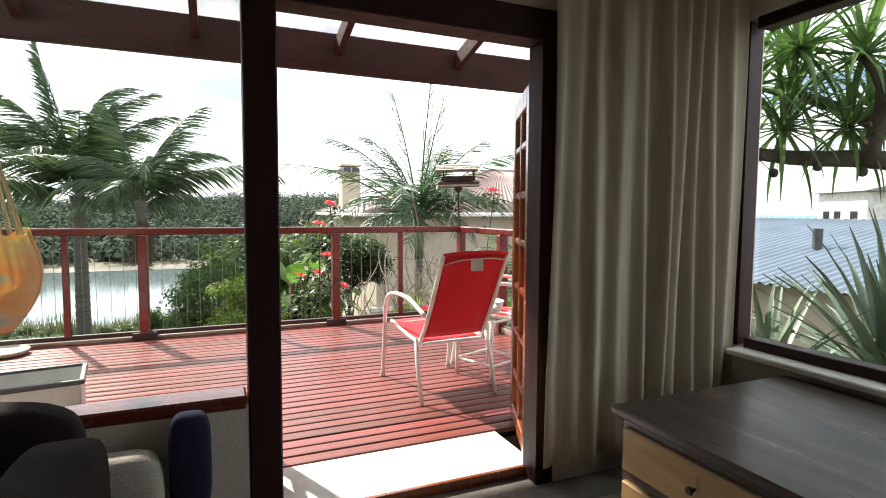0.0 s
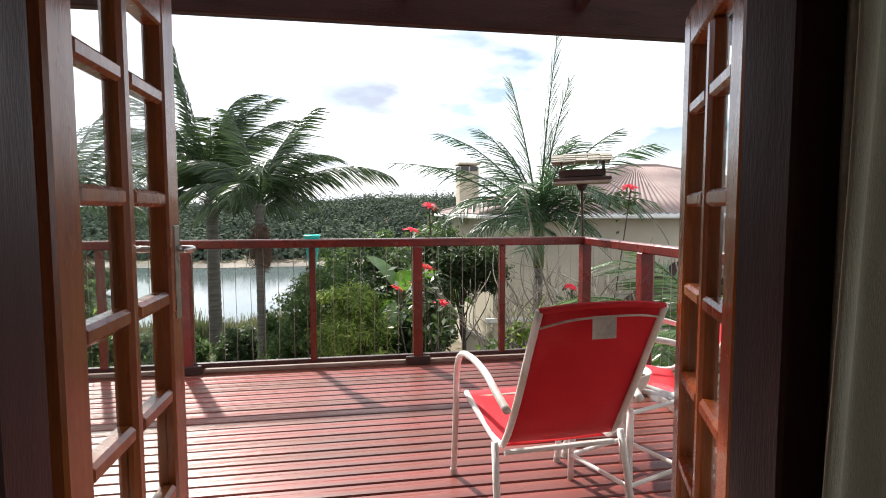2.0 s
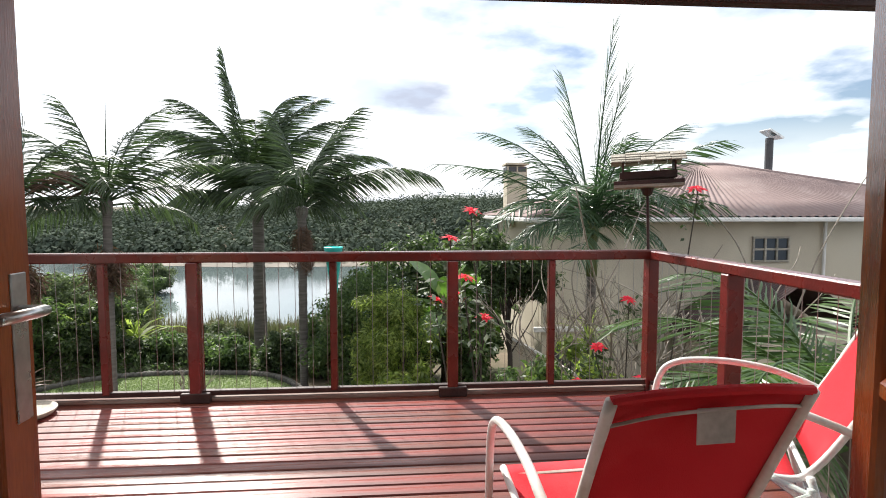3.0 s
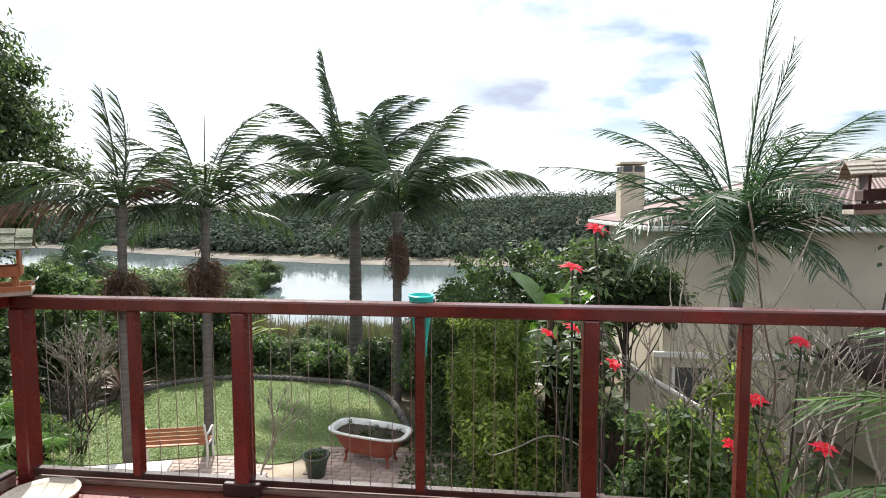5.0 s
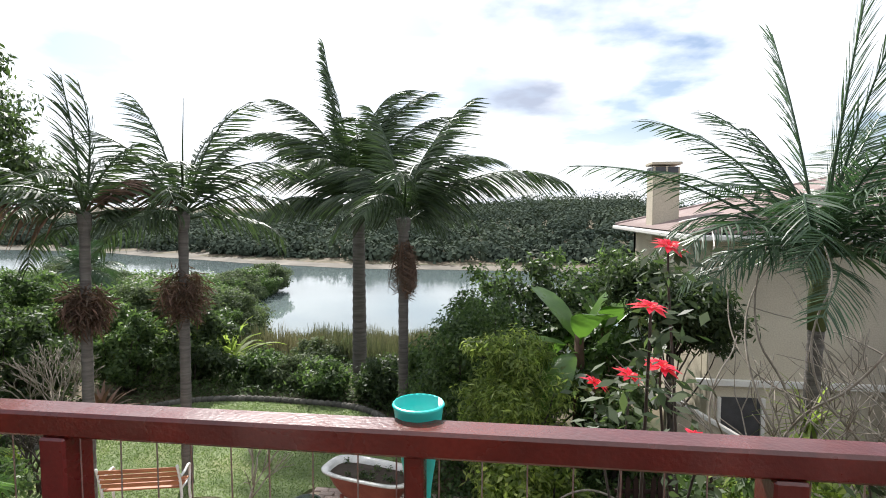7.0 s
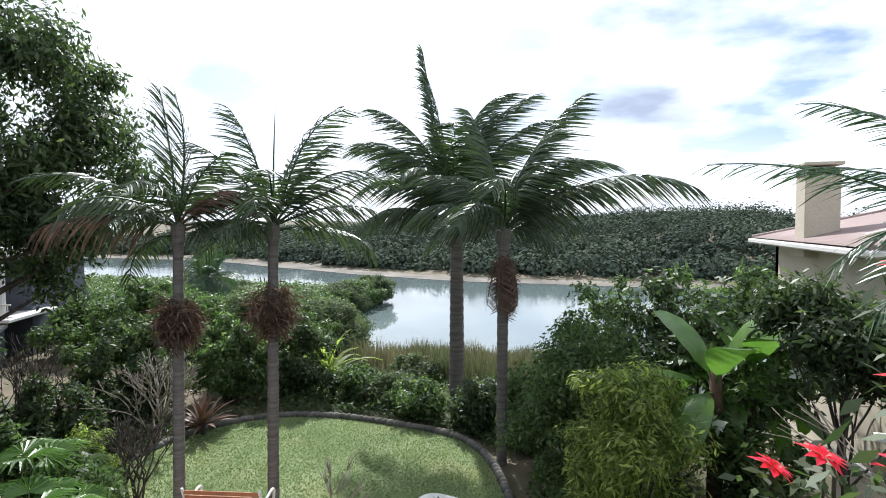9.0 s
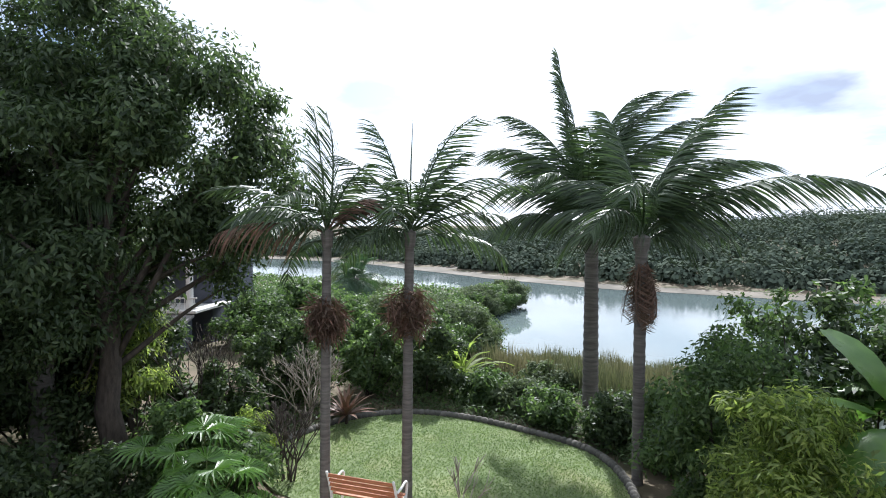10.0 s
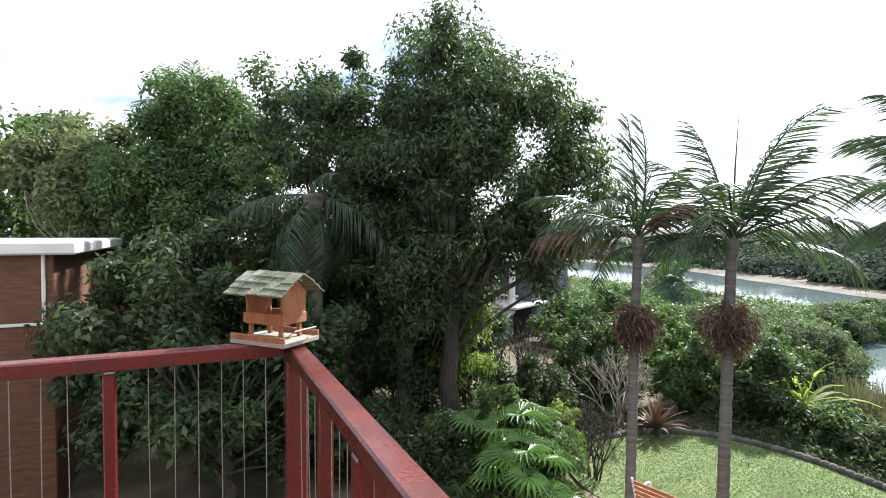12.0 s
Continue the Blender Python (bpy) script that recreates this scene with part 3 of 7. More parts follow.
structure("wall_gable", Geo().box((0.3, 2.08, 2.92), (6.4, 0.16, 0.5), 0.004), M_WALL, "plastered wall above the door", "wall")

# deck
DX0, DX1, DY0, DY1 = -1.97, 2.72, 2.535, 5.70
deck = structure("deck", Geo().box(((DX0 + DX1) / 2, 4.1, -0.14), (DX1 - DX0 - 0.1, 3.1, 0.16), 0.004), M_DARKRAIL, "red-oiled timber boarded deck", "deck")
NB = 33
bw = (DY1 - DY0) / NB
rng = random.Random(4)
for k in range(NB):
    y = DY0 + bw * (k + 0.5)
    ob = new("deck_board", Geo().box((0, 0, 0), (DX1 - DX0, bw - 0.010, 0.026), 0.005).mesh("deck_board", M_DECK))
    ob.parent = deck
    ob.location = ((DX0 + DX1) / 2, y, -0.013 + rng.uniform(-0.0015, 0.0015))
    ob.rotation_euler[0] = radians(rng.uniform(-0.5, 0.5))
structure("deck_skirt", Geo().box((0.39, 5.73, -0.14), (4.7, 0.04, 0.26), 0.004).box((-2.0, 4.1, -0.14), (0.04, 3.1, 0.26), 0.004).box((2.75, 4.1, -0.14), (0.04, 3.1, 0.26), 0.004), M_RAIL, "red deck edge boards", "deck edge")
g = Geo()
for x, y in ((-1.7, 5.4), (0.4, 5.4), (2.5, 5.4), (-1.7, 3.0), (2.5, 3.0)):
    g.box((x, y, -1.78), (0.14, 0.14, 3.1), 0.008)
structure("deck_supports", g, M_DARKRAIL, "dark timber deck posts", "deck post")
structure("house_base", Geo().box((0.3, -0.2, -1.75), (6.6, 4.9, 3.15), 0.01), M_HOUSE, "plastered lower storey of the house", "wall")

# railing
RY, RZ = 5.61, 1.035
RXL, RXR = -1.92, 2.63
rail = thing("railing", pose(0, 0, 0), "red-brown timber railing with thin steel wires", "railing", kind="structure")
part("top_rail", Geo().box(((RXL + RXR) / 2, RY, RZ - 0.033), (RXR - RXL + 0.09, 0.09, 0.066), 0.008), M_RAIL, rail)
part("top_rail", Geo().box((RXL, 3.86, RZ - 0.018), (0.09, 3.40, 0.068), 0.008), M_RAIL, rail)
part("top_rail", Geo().box((RXR, 3.86, RZ - 0.035), (0.09, 3.40, 0.064), 0.008), M_RAIL, rail)
part("bottom_rail", Geo().box(((RXL + RXR) / 2, RY, 0.062), (RXR - RXL, 0.045, 0.035), 0.004), M_DARKRAIL, rail)
for x in (RXL, RXR):
    part("bottom_rail", Geo().box((x, 3.86, 0.062), (0.045, 3.40, 0.035), 0.004), M_DARKRAIL, rail)
part("kerb", Geo().box(((RXL + RXR) / 2, RY + 0.01, 0.014), (RXR - RXL, 0.06, 0.028), 0.005), M_RAILWORN, rail, "worn grey kerb batten")
part("kerb", Geo().box((RXR, 3.86, 0.03), (0.06, 3.38, 0.06), 0.005), M_RAILWORN, rail, "worn grey kerb batten")
part("kerb", Geo().box((RXL, 3.86, 0.03), (0.06, 3.38, 0.06), 0.005), M_RAILWORN, rail, "worn grey kerb batten")
thick = Geo().box((0, 0, 0.48), (0.075, 0.10, 0.978), 0.006).mesh("post", M_RAIL)
thin = Geo().box((0, 0, 0.515), (0.048, 0.055, 0.906), 0.005).mesh("post", M_RAIL)
foot = Geo().box((0, 0, 0.035), (0.20, 0.115, 0.07), 0.006).mesh("post_foot", M_DARKRAIL)
for x, me in ((RXL + 0.06, thick), (-1.21, thin), (-0.61, thick), (0.33, thin), (1.165, thick), (1.88, thin), (RXR - 0.01, thick)):
    po = part("post", me, None, rail, m=pose(x, RY, 0))
    if me is thick and -1 < x < 2:
        part("post_foot", foot, None, po)
for x, y, me in ((RXL, 4.81, thin), (RXL, 3.9, thick), (RXL, 2.95, thin), (RXR, 4.66, thick), (RXR, 3.7, thin), (RXR, 2.75, thick)):
    part("post", me, None, rail, m=pose(x, y, 0, 0, 0, 90))
wire = Geo().tube([(0, 0, 0.075), (0.0015, 0, 0.4), (-0.001, 0, 0.7), (0, 0, 0.975)], 0.0021, 5).mesh("wire", M_WIRE)
k = 0
for a in range(int((RXR - RXL) / 0.105)):
    x = RXL + 0.10 + a * 0.105
    if min(abs(x - q) for q in (-1.21, -0.61, 0.33, 1.165, 1.88)) > 0.045:
        part("wire", wire, None, rail, m=pose(x + rng.uniform(-0.006, 0.006), RY, 0, rng.uniform(-0.4, 0.4), rng.uniform(-0.6, 0.6), rng.uniform(0, 90)))
for x in (RXL, RXR):
    for a in range(27):
        y = 2.82 + a * 0.102
        if min(abs(y - q) for q in ((4.81, 3.9, 2.95) if x < 0 else (4.66, 3.7))) > 0.06:
            part("wire", wire, None, rail, m=pose(x, y, 0, rng.uniform(-0.5, 0.5), rng.uniform(-0.4, 0.4), rng.uniform(0, 90)))


# ---- things in the room ----
def curtain():
    n, rows = 190, 26
    c = thing("curtain", pose(0, 0, 0), "cream woven floor-length curtain gathered beside the door", "curtain")
    grid = []
    for i in range(rows):
        t = i / (rows - 1)
        z = 2.45 - t * (2.45 - 0.075)
        row = []
        for j in range(n):
            s = j / (n - 1)
            fold = math.sin(s * 62 + 1.2 * math.sin(s * 9)) * 0.6 + math.sin(s * 31 + 2) * 0.5 + math.sin(s * 105) * 0.12
            depth = (0.028 + 0.02 * t) * fold * (0.35 + 0.65 * min(1, s * 2.2)) + 0.012 * math.sin(t * 5 + s * 20)
            x = 1.315 + s * 1.135 + 0.010 * math.sin(t * 4 + s * 12)
            row.append((x, 1.925 - depth, z + 0.012 * math.sin(s * 31) * t))
        grid.append(row)
    part("cloth", Geo().sheet(grid, 0.003), M_CURTAIN, c, smooth=True)
    part("rail", Geo().tube([(1.1, 1.91, 2.47), (2.48, 1.91, 2.47)], 0.016, 10), M_FRAME, c, "dark timber curtain pole")


curtain()


def chest():
    c = thing("chest", pose(1.43, -0.55, -0.03), "low wooden chest of drawers with a dark polished top", "chest")
    part("top", Geo().box((0.49, 1.08, 0.465), (1.02, 2.20, 0.035), 0.008), M_CHESTTOP, c, "dark polished top")
    part("body", Geo().box((0.50, 1.08, 0.22), (0.96, 2.14, 0.44), 0.006), M_CHESTTOP, c, "dark stained carcass")
    for k in range(2):
        for j in range(3):
            d = part("drawer", Geo().box((0.012, 0.37 + 0.71 * j, 0.115 + 0.21 * k), (0.024, 0.68, 0.165), 0.006), M_CHEST, c, "honey-coloured drawer front")
            part("knob", Geo().lathe([(0.006, 0), (0.008, 0.012), (0.016, 0.02), (0.012, 0.03), (0.0, 0.031)], 12, m=pose(0.0, 0.37 + 0.71 * j, 0.115 + 0.21 * k, 0, -90, 0)), M_CHESTTOP, d)
    return c


chest()

def soft_box(c, s, r, bulge=0.0, n=10):
    """A padded block: a rounded superellipsoid."""
    gg = Geo()
    grid = []
    for i in range(n * 2 + 1):
        th = -math.pi / 2 + math.pi * i / (n * 2)
        row = []
        for j in range(n * 4 + 1):
            ph = 2 * math.pi * j / (n * 4)
            p = lambda q, e: math.copysign(abs(q) ** e, q)
            row.append((c[0] + s[0] / 2 * p(math.cos(th), r) * p(math.cos(ph), r), c[1] + s[1] / 2 * p(math.cos(th), r) * p(math.sin(ph), r), c[2] + s[2] / 2 * p(math.sin(th), r)))
        grid.append(row)
    return gg.sheet(grid)


sofa = thing("sofa", pose(0, 0, -0.03), "brown-grey cloth sofa below the window", "sofa")
part("seat", soft_box((-1.12, 1.42, 0.36), (1.55, 0.72, 0.20), 0.3), M_SOFA, sofa, smooth=True)
part("base", Geo().box((-1.12, 1.42, 0.17), (1.52, 0.68, 0.24), 0.03), M_SOFA, sofa)
part("armrest", soft_box((-0.36, 1.28, 0.40), (0.20, 0.78, 0.52), 0.35), M_SOFA, sofa, smooth=True)
part("backrest", soft_box((-1.12, 1.86, 0.42), (1.5, 0.16, 0.52), 0.35), M_SOFA, sofa, "dark cushioned back", smooth=True)
for x, y in ((-1.8, 1.1), (-0.45, 1.1), (-1.8, 1.7), (-0.45, 1.7)):
    part("leg", Geo().tube([(x, y, 0), (x, y, 0.07)], 0.02, 8), M_FRAME, sofa)
armch = thing("armchair", pose(-0.62, 0.86, -0.03, 0, 0, 10), "dark upholstered chair with a rounded back", "chair")
part("backrest", soft_box((0, 0.33, 0.66), (0.56, 0.16, 0.40), 0.5), M_SOFA, armch, smooth=True)
part("seat", soft_box((0, 0, 0.42), (0.56, 0.60, 0.16), 0.3), M_SOFA, armch, smooth=True)
for x in (-0.22, 0.22):
    part("back_post", Geo().tube([(x, 0.30, 0.40), (x, 0.33, 0.75)], 0.022, 8), M_FRAME, armch)
    for y in (-0.22, 0.24):
        part("leg", Geo().tube([(x, y, 0.0), (x * 0.95, y * 0.95, 0.38)], [0.016, 0.024], 8), M_FRAME, armch)
solid("cushion", soft_box((-0.09, 1.93, 0.36), (0.13, 0.10, 0.34), 0.5), M_NAVY, "navy cushion leaning under the window", "cushion", smooth=True)
solid("cushion", soft_box((-0.30, 1.905, 0.20), (0.27, 0.14, 0.46), 0.45), M_CUSHION, "pale oatmeal cushion leaning against the wall", "cushion", smooth=True)
solid("cushion", soft_box((-0.17, 1.74, 0.10), (0.18, 0.12, 0.26), 0.7), M_REDCLOTH, "dull red cushion on the floor", "cushion", smooth=True)


# ---- things on the deck ----
def sling_chair(m, label):
    """Faces +y; rear feet at y = 0."""
    c = thing("patio_chair", m, label, "chair", "red patio chairs")
    for sx in (-1, 1):
        x = sx * 0.268
        pts = smooth_line([(x, 0.66, 0.0), (x, 0.625, 0.28), (x, 0.60, 0.52), (x, 0.53, 0.615), (x, 0.36, 0.645), (x, 0.18, 0.635), (x, 0.05, 0.60), (x * 0.97, -0.04, 0.565)], 5)
        part("arm_frame", Geo().tube(pts, 0.0145, 10), M_WHITE, c, "white bent tube arm and front leg", True)
        part("rear_leg", Geo().tube([(x, -0.02, 0.0), (x, 0.04, 0.22), (x * 0.97, 0.09, 0.40)], 0.0135, 10), M_WHITE, c, smooth=True)
        pts = smooth_line([(x * 0.83, 0.60, 0.415), (x * 0.83, 0.40, 0.385), (x * 0.83, 0.16, 0.365), (x * 0.83, 0.07, 0.42), (x * 0.83, -0.04, 0.60), (x * 0.83, -0.13, 0.78), (x * 0.83, -0.215, 0.945)], 5)
        part("side_rail", Geo().tube(pts, 0.013, 10), M_WHITE, c, smooth=True)
        part("foot_cap", Geo().tube([(x, 0.661, 0.0), (x, 0.658, 0.03)], 0.017, 10), M_PATCH, c)
    part("cross_bar", Geo().tube([(-0.225, 0.08, 0.36), (0.225, 0.08, 0.36)], 0.011, 8), M_WHITE, c)
    part("cross_bar", Geo().tube([(-0.225, 0.56, 0.40), (0.225, 0.56, 0.40)], 0.011, 8), M_WHITE, c)
    part("top_bar", Geo().tube(smooth_line([(-0.222, -0.214, 0.945), (-0.1, -0.222, 0.957), (0.1, -0.222, 0.957), (0.222, -0.214, 0.945)], 4), 0.011, 8), M_RED, c)
    grid = []
    for i in range(13):
        t = i / 12
        y, z = 0.075 - 0.29 * t, 0.40 + 0.548 * t
        grid.append([(-0.222 + 0.444 * j / 12, y - 0.022 * math.sin(math.pi * j / 12) * math.sin(math.pi * (0.15 + 0.8 * t)), z) for j in range(13)])
    part("back_sling", Geo().sheet(grid, 0.003), M_RED, c, "taut red mesh back", True)
    grid = []
    for i in range(11):
        t = i / 10
        y, z = 0.12 + 0.49 * t, 0.368 + 0.05 * t
        grid.append([(-0.222 + 0.444 * j / 10, y, z - 0.02 * math.sin(math.pi * j / 10) * math.sin(math.pi * t)) for j in range(11)])
    part("seat_sling", Geo().sheet(grid, 0.003), M_RED, c, "red mesh seat", True)
    part("label_patch", Geo().box((0.0, -0.2205, 0.885), (0.085, 0.003, 0.075), 0.001, m=Matrix.Identity(4)), M_PATCH, c, "pale sewn patch")
    g2 = Geo().tube(smooth_line([(-0.215, -0.192, 0.885), (-0.1, -0.222, 0.915), (0.1, -0.222, 0.92), (0.215, -0.196, 0.905)], 4), 0.004, 5)
    part("seam", g2, M_PATCH, c, "pale stitched seam")
    return c


sling_chair(pose(1.425, 3.075, 0, 0, 0, 4), "red mesh patio chair with white tube frame")
sling_chair(pose(2.41, 3.72, 0, 0, 0, 62), "red mesh patio chair beside the railing")


def side_table(m):
    t = thing("side_table", m, "white bamboo-style side table with a glass top", "table")
    for x in (-0.17, 0.17):
        for y in (-0.17, 0.17):
            lg = Geo()
            lg.tube([(x, y, 0), (x, y, 0.14), (x * 0.98, y * 0.98, 0.15), (x * 0.98, y * 0.98, 0.30), (x, y, 0.31), (x, y, 0.45)], [0.014, 0.013, 0.016, 0.013, 0.016, 0.013], 8)
            part("leg", lg, M_WHITE, t, smooth=True)
    for z in (0.12, 0.43):
        for s in (-0.17, 0.17):
            part("stretcher", Geo().tube([(-0.17, s, z), (0.17, s, z)], 0.010, 8), M_WHITE, t)
            part("stretcher", Geo().tube([(s, -0.17, z), (s, 0.17, z)], 0.010, 8), M_WHITE, t)
    part("tabletop", Geo().box((0, 0, 0.455), (0.38, 0.38, 0.010), 0.003), M_GLASS, t, "clear glass top")


side_table(pose(1.86, 3.47, 0, 0, 0, 20))
bw_ = thing("plant_bowl", pose(1.83, 3.44, 0.461), "white bowl with soil and a dry plant on the side table", "plant pot")
part("bowl", Geo().lathe([(0.05, 0), (0.085, 0.02), (0.105, 0.06), (0.11, 0.085), (0.116, 0.09), (0.112, 0.096), (0.1, 0.088), (0.094, 0.07)], 28), M_WHITE, bw_, smooth=True)
part("soil", Geo().lathe([(0.0, 0.066), (0.05, 0.074), (0.095, 0.07)], 20, close=False), M_SOIL, bw_)
g = Geo()
rr = random.Random(9)
for k in range(16):
    a, r0 = rr.uniform(0, 6.3), rr.uniform(0, 0.05)
    p0 = Vector((r0 * math.cos(a), r0 * math.sin(a), 0.07))
    p1 = p0 + Vector((math.cos(a) * 0.04, math.sin(a) * 0.04, rr.uniform(0.03, 0.11)))
    g.tube([p0, (p0 + p1) / 2 + Vector((0, 0, 0.012)), p1], [0.004, 0.007, 0.001], 5)
part("plant", g, M_DRY, bw_)


def bird_feeder(m, label, roofed, body_mat, tray_mat, L=0.40, W=0.30, H=0.36):
    """A feeding house: tray at z = 0, shingled gable roof with its ridge along x."""
    f = thing("bird_feeder", m, label, "bird feeder")
    part("tray", Geo().box((0, 0, 0.012), (L, W, 0.024), 0.003), tray_mat, f)
    for s in (-1, 1):
        part("tray_rim", Geo().box((0, s * (W / 2 - 0.006), 0.035), (L, 0.012, 0.03), 0.003), body_mat, f)
        part("gable", Geo().prism([(s * (L / 2 - 0.06), -W * 0.30, H * 0.38), (s * (L / 2 - 0.06), W * 0.30, H * 0.38), (s * (L / 2 - 0.06), W * 0.34, H * 0.72), (s * (L / 2 - 0.06), 0, H * 0.97), (s * (L / 2 - 0.06), -W * 0.34, H * 0.72)], (0.012, 0, 0)), body_mat, f)
        part("gable_rail", Geo().box((s * (L / 2 - 0.05), 0, H * 0.36), (0.016, W * 0.66, 0.05), 0.003), body_mat, f)
        for t in (-1, 1):
            part("post", Geo().box((s * (L / 2 - 0.075), t * W * 0.25, H * 0.24), (0.02, 0.02, H * 0.42), 0.003), body_mat, f)
        part("side_rail", Geo().box((0, s * W * 0.31, H * 0.36), (L - 0.11, 0.014, 0.055), 0.003), body_mat, f)
        rise, run = H * 0.30, W * 0.58
        ln = math.hypot(rise, run)
        n = 4
        for k in range(n):
            a0, a1 = k / n, (k + 1.18) / n
            y0, z0, y1, z1 = s * run * a0, H - rise * a0 + 0.004 * k * 0, s * run * a1, H - rise * a1
            lift = 0.006
            for q in range(5):
                xa = -L / 2 - 0.015 + (L + 0.03) * q / 5
                xb = xa + (L + 0.03) / 5 - 0.003
                dz = 0.002 * ((q * 7 + k * 3) % 4)
                part("shingle", Geo().prism([(xa, y0, z0 + dz), (xb, y0, z0 + dz), (xb, y1, z1 + lift + dz), (xa, y1, z1 + lift + dz)], (0, 0, 0.007)), roofed, f)
    part("perch", Geo().tube([(L / 2 - 0.01, -W * 0.35, 0.05), (L / 2 + 0.02, -W * 0.3, 0.075), (L / 2 + 0.02, W * 0.3, 0.075), (L / 2 - 0.01, W * 0.35, 0.05)], 0.003, 6), M_WIRE, f)
    return f


bird_feeder(pose(-1.93, 5.52, RZ + 0.017, 0, 0, 40), "wooden bird feeder with mossy shingle roof on the rail corner", M_SHINGLE, M_FEEDER, M_GREYWOOD, 0.34, 0.26, 0.34)
pf = bird_feeder(pose(2.60, 5.66, 1.485, 0, -2, -22), "weathered wooden bird feeder on a thin pole", M_GREYWOOD, M_DARKRAIL, M_GREYWOOD, 0.47, 0.30, 0.25)
part("pole", Geo().tube([(0, 0, 0.0), (0.0, 0.0, -0.30), (0.0, 0.0, -0.60)], 0.011, 8), M_DARKRAIL, pf, "thin weathered pole")
part("bracket", Geo().lathe([(0.012, -0.06), (0.03, -0.05), (0.05, -0.002), (0.0, -0.001)], 12), M_DARKRAIL, pf)

rg = thing("rain_gauge", pose(0.325, 5.685, 0.725), "turquoise tapered plastic rain gauge behind the railing", "rain gauge")
part("cup", Geo().lathe([(0.022, 0), (0.026, 0.02), (0.034, 0.12), (0.052, 0.24), (0.064, 0.328), (0.068, 0.334), (0.064, 0.340), (0.050, 0.26), (0.031, 0.13)], 24), M_TURQ, rg, smooth=True)
part("clip", Geo().box((0.0, -0.035, 0.12), (0.03, 0.07, 0.02), 0.003), M_DARKGREY, rg)

dish = thing("water_dish", pose(-1.62, 5.40, 0.0), "shallow stoneware water dish on the deck", "dish")
part("bowl", Geo().lathe([(0.12, 0), (0.165, 0.012), (0.185, 0.04), (0.18, 0.046), (0.16, 0.03), (0.05, 0.02), (0.0, 0.02)], 32), M_DISH, dish, smooth=True)

bx = thing("storage_box", pose(-0.93, 3.42, 0, 0, 0, 8), "off-white plastic storage box standing open on the deck", "box")
gb = Geo()
for s in (-1, 1):
    gb.box((s * 0.24, 0, 0.15), (0.012, 0.34, 0.30), 0.004).box((0, s * 0.17, 0.15), (0.48, 0.012, 0.30), 0.004)
gb.box((0, 0, 0.01), (0.48, 0.34, 0.02), 0.004)
part("body", gb, M_PLASTER, bx)
gb = Geo()
for s in (-1, 1):
    gb.box((s * 0.25, 0, 0.30), (0.03, 0.38, 0.025), 0.006).box((0, s * 0.18, 0.30), (0.5, 0.03, 0.025), 0.006)
part("rim", gb, M_DARKGREY, bx, "dark grey rim")

# hanging chair: cloth pouch on ropes from the beam
hm = thing("hanging_chair", pose(-1.13, 3.62, -0.03), "faded orange and cream cloth hanging chair on a chain", "hanging chair")
grid = []
for i in range(15):
    t = i / 14
    z = 0.55 + 0.55 * t
    r = 0.30 * math.sin(min(1, 0.15 + t * 0.9) * math.pi * 0.62) * (1 - 0.35 * t)
    grid.append([(r * math.cos(a) * (1 + 0.06 * math.sin(5 * a)), 0.8 * r * math.sin(a), z + 0.03 * math.sin(3 * a) * t) for a in [2 * math.pi * j / 28 for j in range(29)]])
part("pouch", Geo().sheet(grid, 0.004), M_HAMMOCK, hm, smooth=True)
for k in range(18):
    a = 2 * math.pi * k / 18
    part("cord", Geo().tube([(0.16 * math.cos(a), 0.13 * math.sin(a), 1.09), (0.09 * math.cos(a), 0.06 * math.sin(a), 1.40), (0.02 * math.cos(a), 0.02 * math.sin(a), 1.68)], 0.006, 5), M_ROPE, hm)
part("spreader", Geo().tube([(-0.04, 0, 1.69), (0.0, 0, 1.70), (0.04, 0, 1.69)], 0.016, 8), M_GREYWOOD, hm)
for k in range(11):
    z = 1.72 + 0.075 * k
    ring = [(0.018 * math.cos(a) if k % 2 else 0, 0 if k % 2 else 0.018 * math.cos(a), z + 0.035 * math.sin(a)) for a in [2 * math.pi * j / 10 for j in range(11)]]
    part("chain_link", Geo().tube(ring, 0.005, 5), M_DARKGREY, hm)


# ---- foliage helpers ----
def quads_mesh(name, verts, mat, per=4):
    """A mesh of loose quads from an array (n, 4, 3)."""
    n = len(verts)
    me = bpy.data.meshes.new(name)
    me.vertices.add(n * 4)
    me.vertices.foreach_set("co", verts.reshape(-1).astype(np.float32))
    me.loops.add(n * 4)
    me.loops.foreach_set("vertex_index", np.arange(n * 4, dtype=np.int32))
    me.polygons.add(n)
    me.polygons.foreach_set("loop_start", np.arange(0, n * 4, 4, dtype=np.int32))
    me.update(calc_edges=True)
    me.materials.append(mat)
    return me


def leaf_quads(pos, nrm, size, rs, aspect=0.42, droop=0.0, wild=0.55):
    """Diamond leaves at pos, faces roughly along nrm."""
    n = len(pos)
    nrm = nrm + rs.normal(0, wild, (n, 3))
    nrm /= np.linalg.norm(nrm, axis=1, keepdims=True) + 1e-9
    t = rs.normal(0, 1, (n, 3))
    t[:, 2] -= droop
    t -= nrm * (t * nrm).sum(1, keepdims=True)
    t /= np.linalg.norm(t, axis=1, keepdims=True) + 1e-9
    b = np.cross(nrm, t)
    s = size * rs.uniform(0.6, 1.35, (n, 1))
    w = s * aspect
    return np.stack([pos, pos + t * s * 0.5 + b * w * 0.5, pos + t * s + nrm * s * -0.08, pos + t * s * 0.5 - b * w * 0.5], 1)


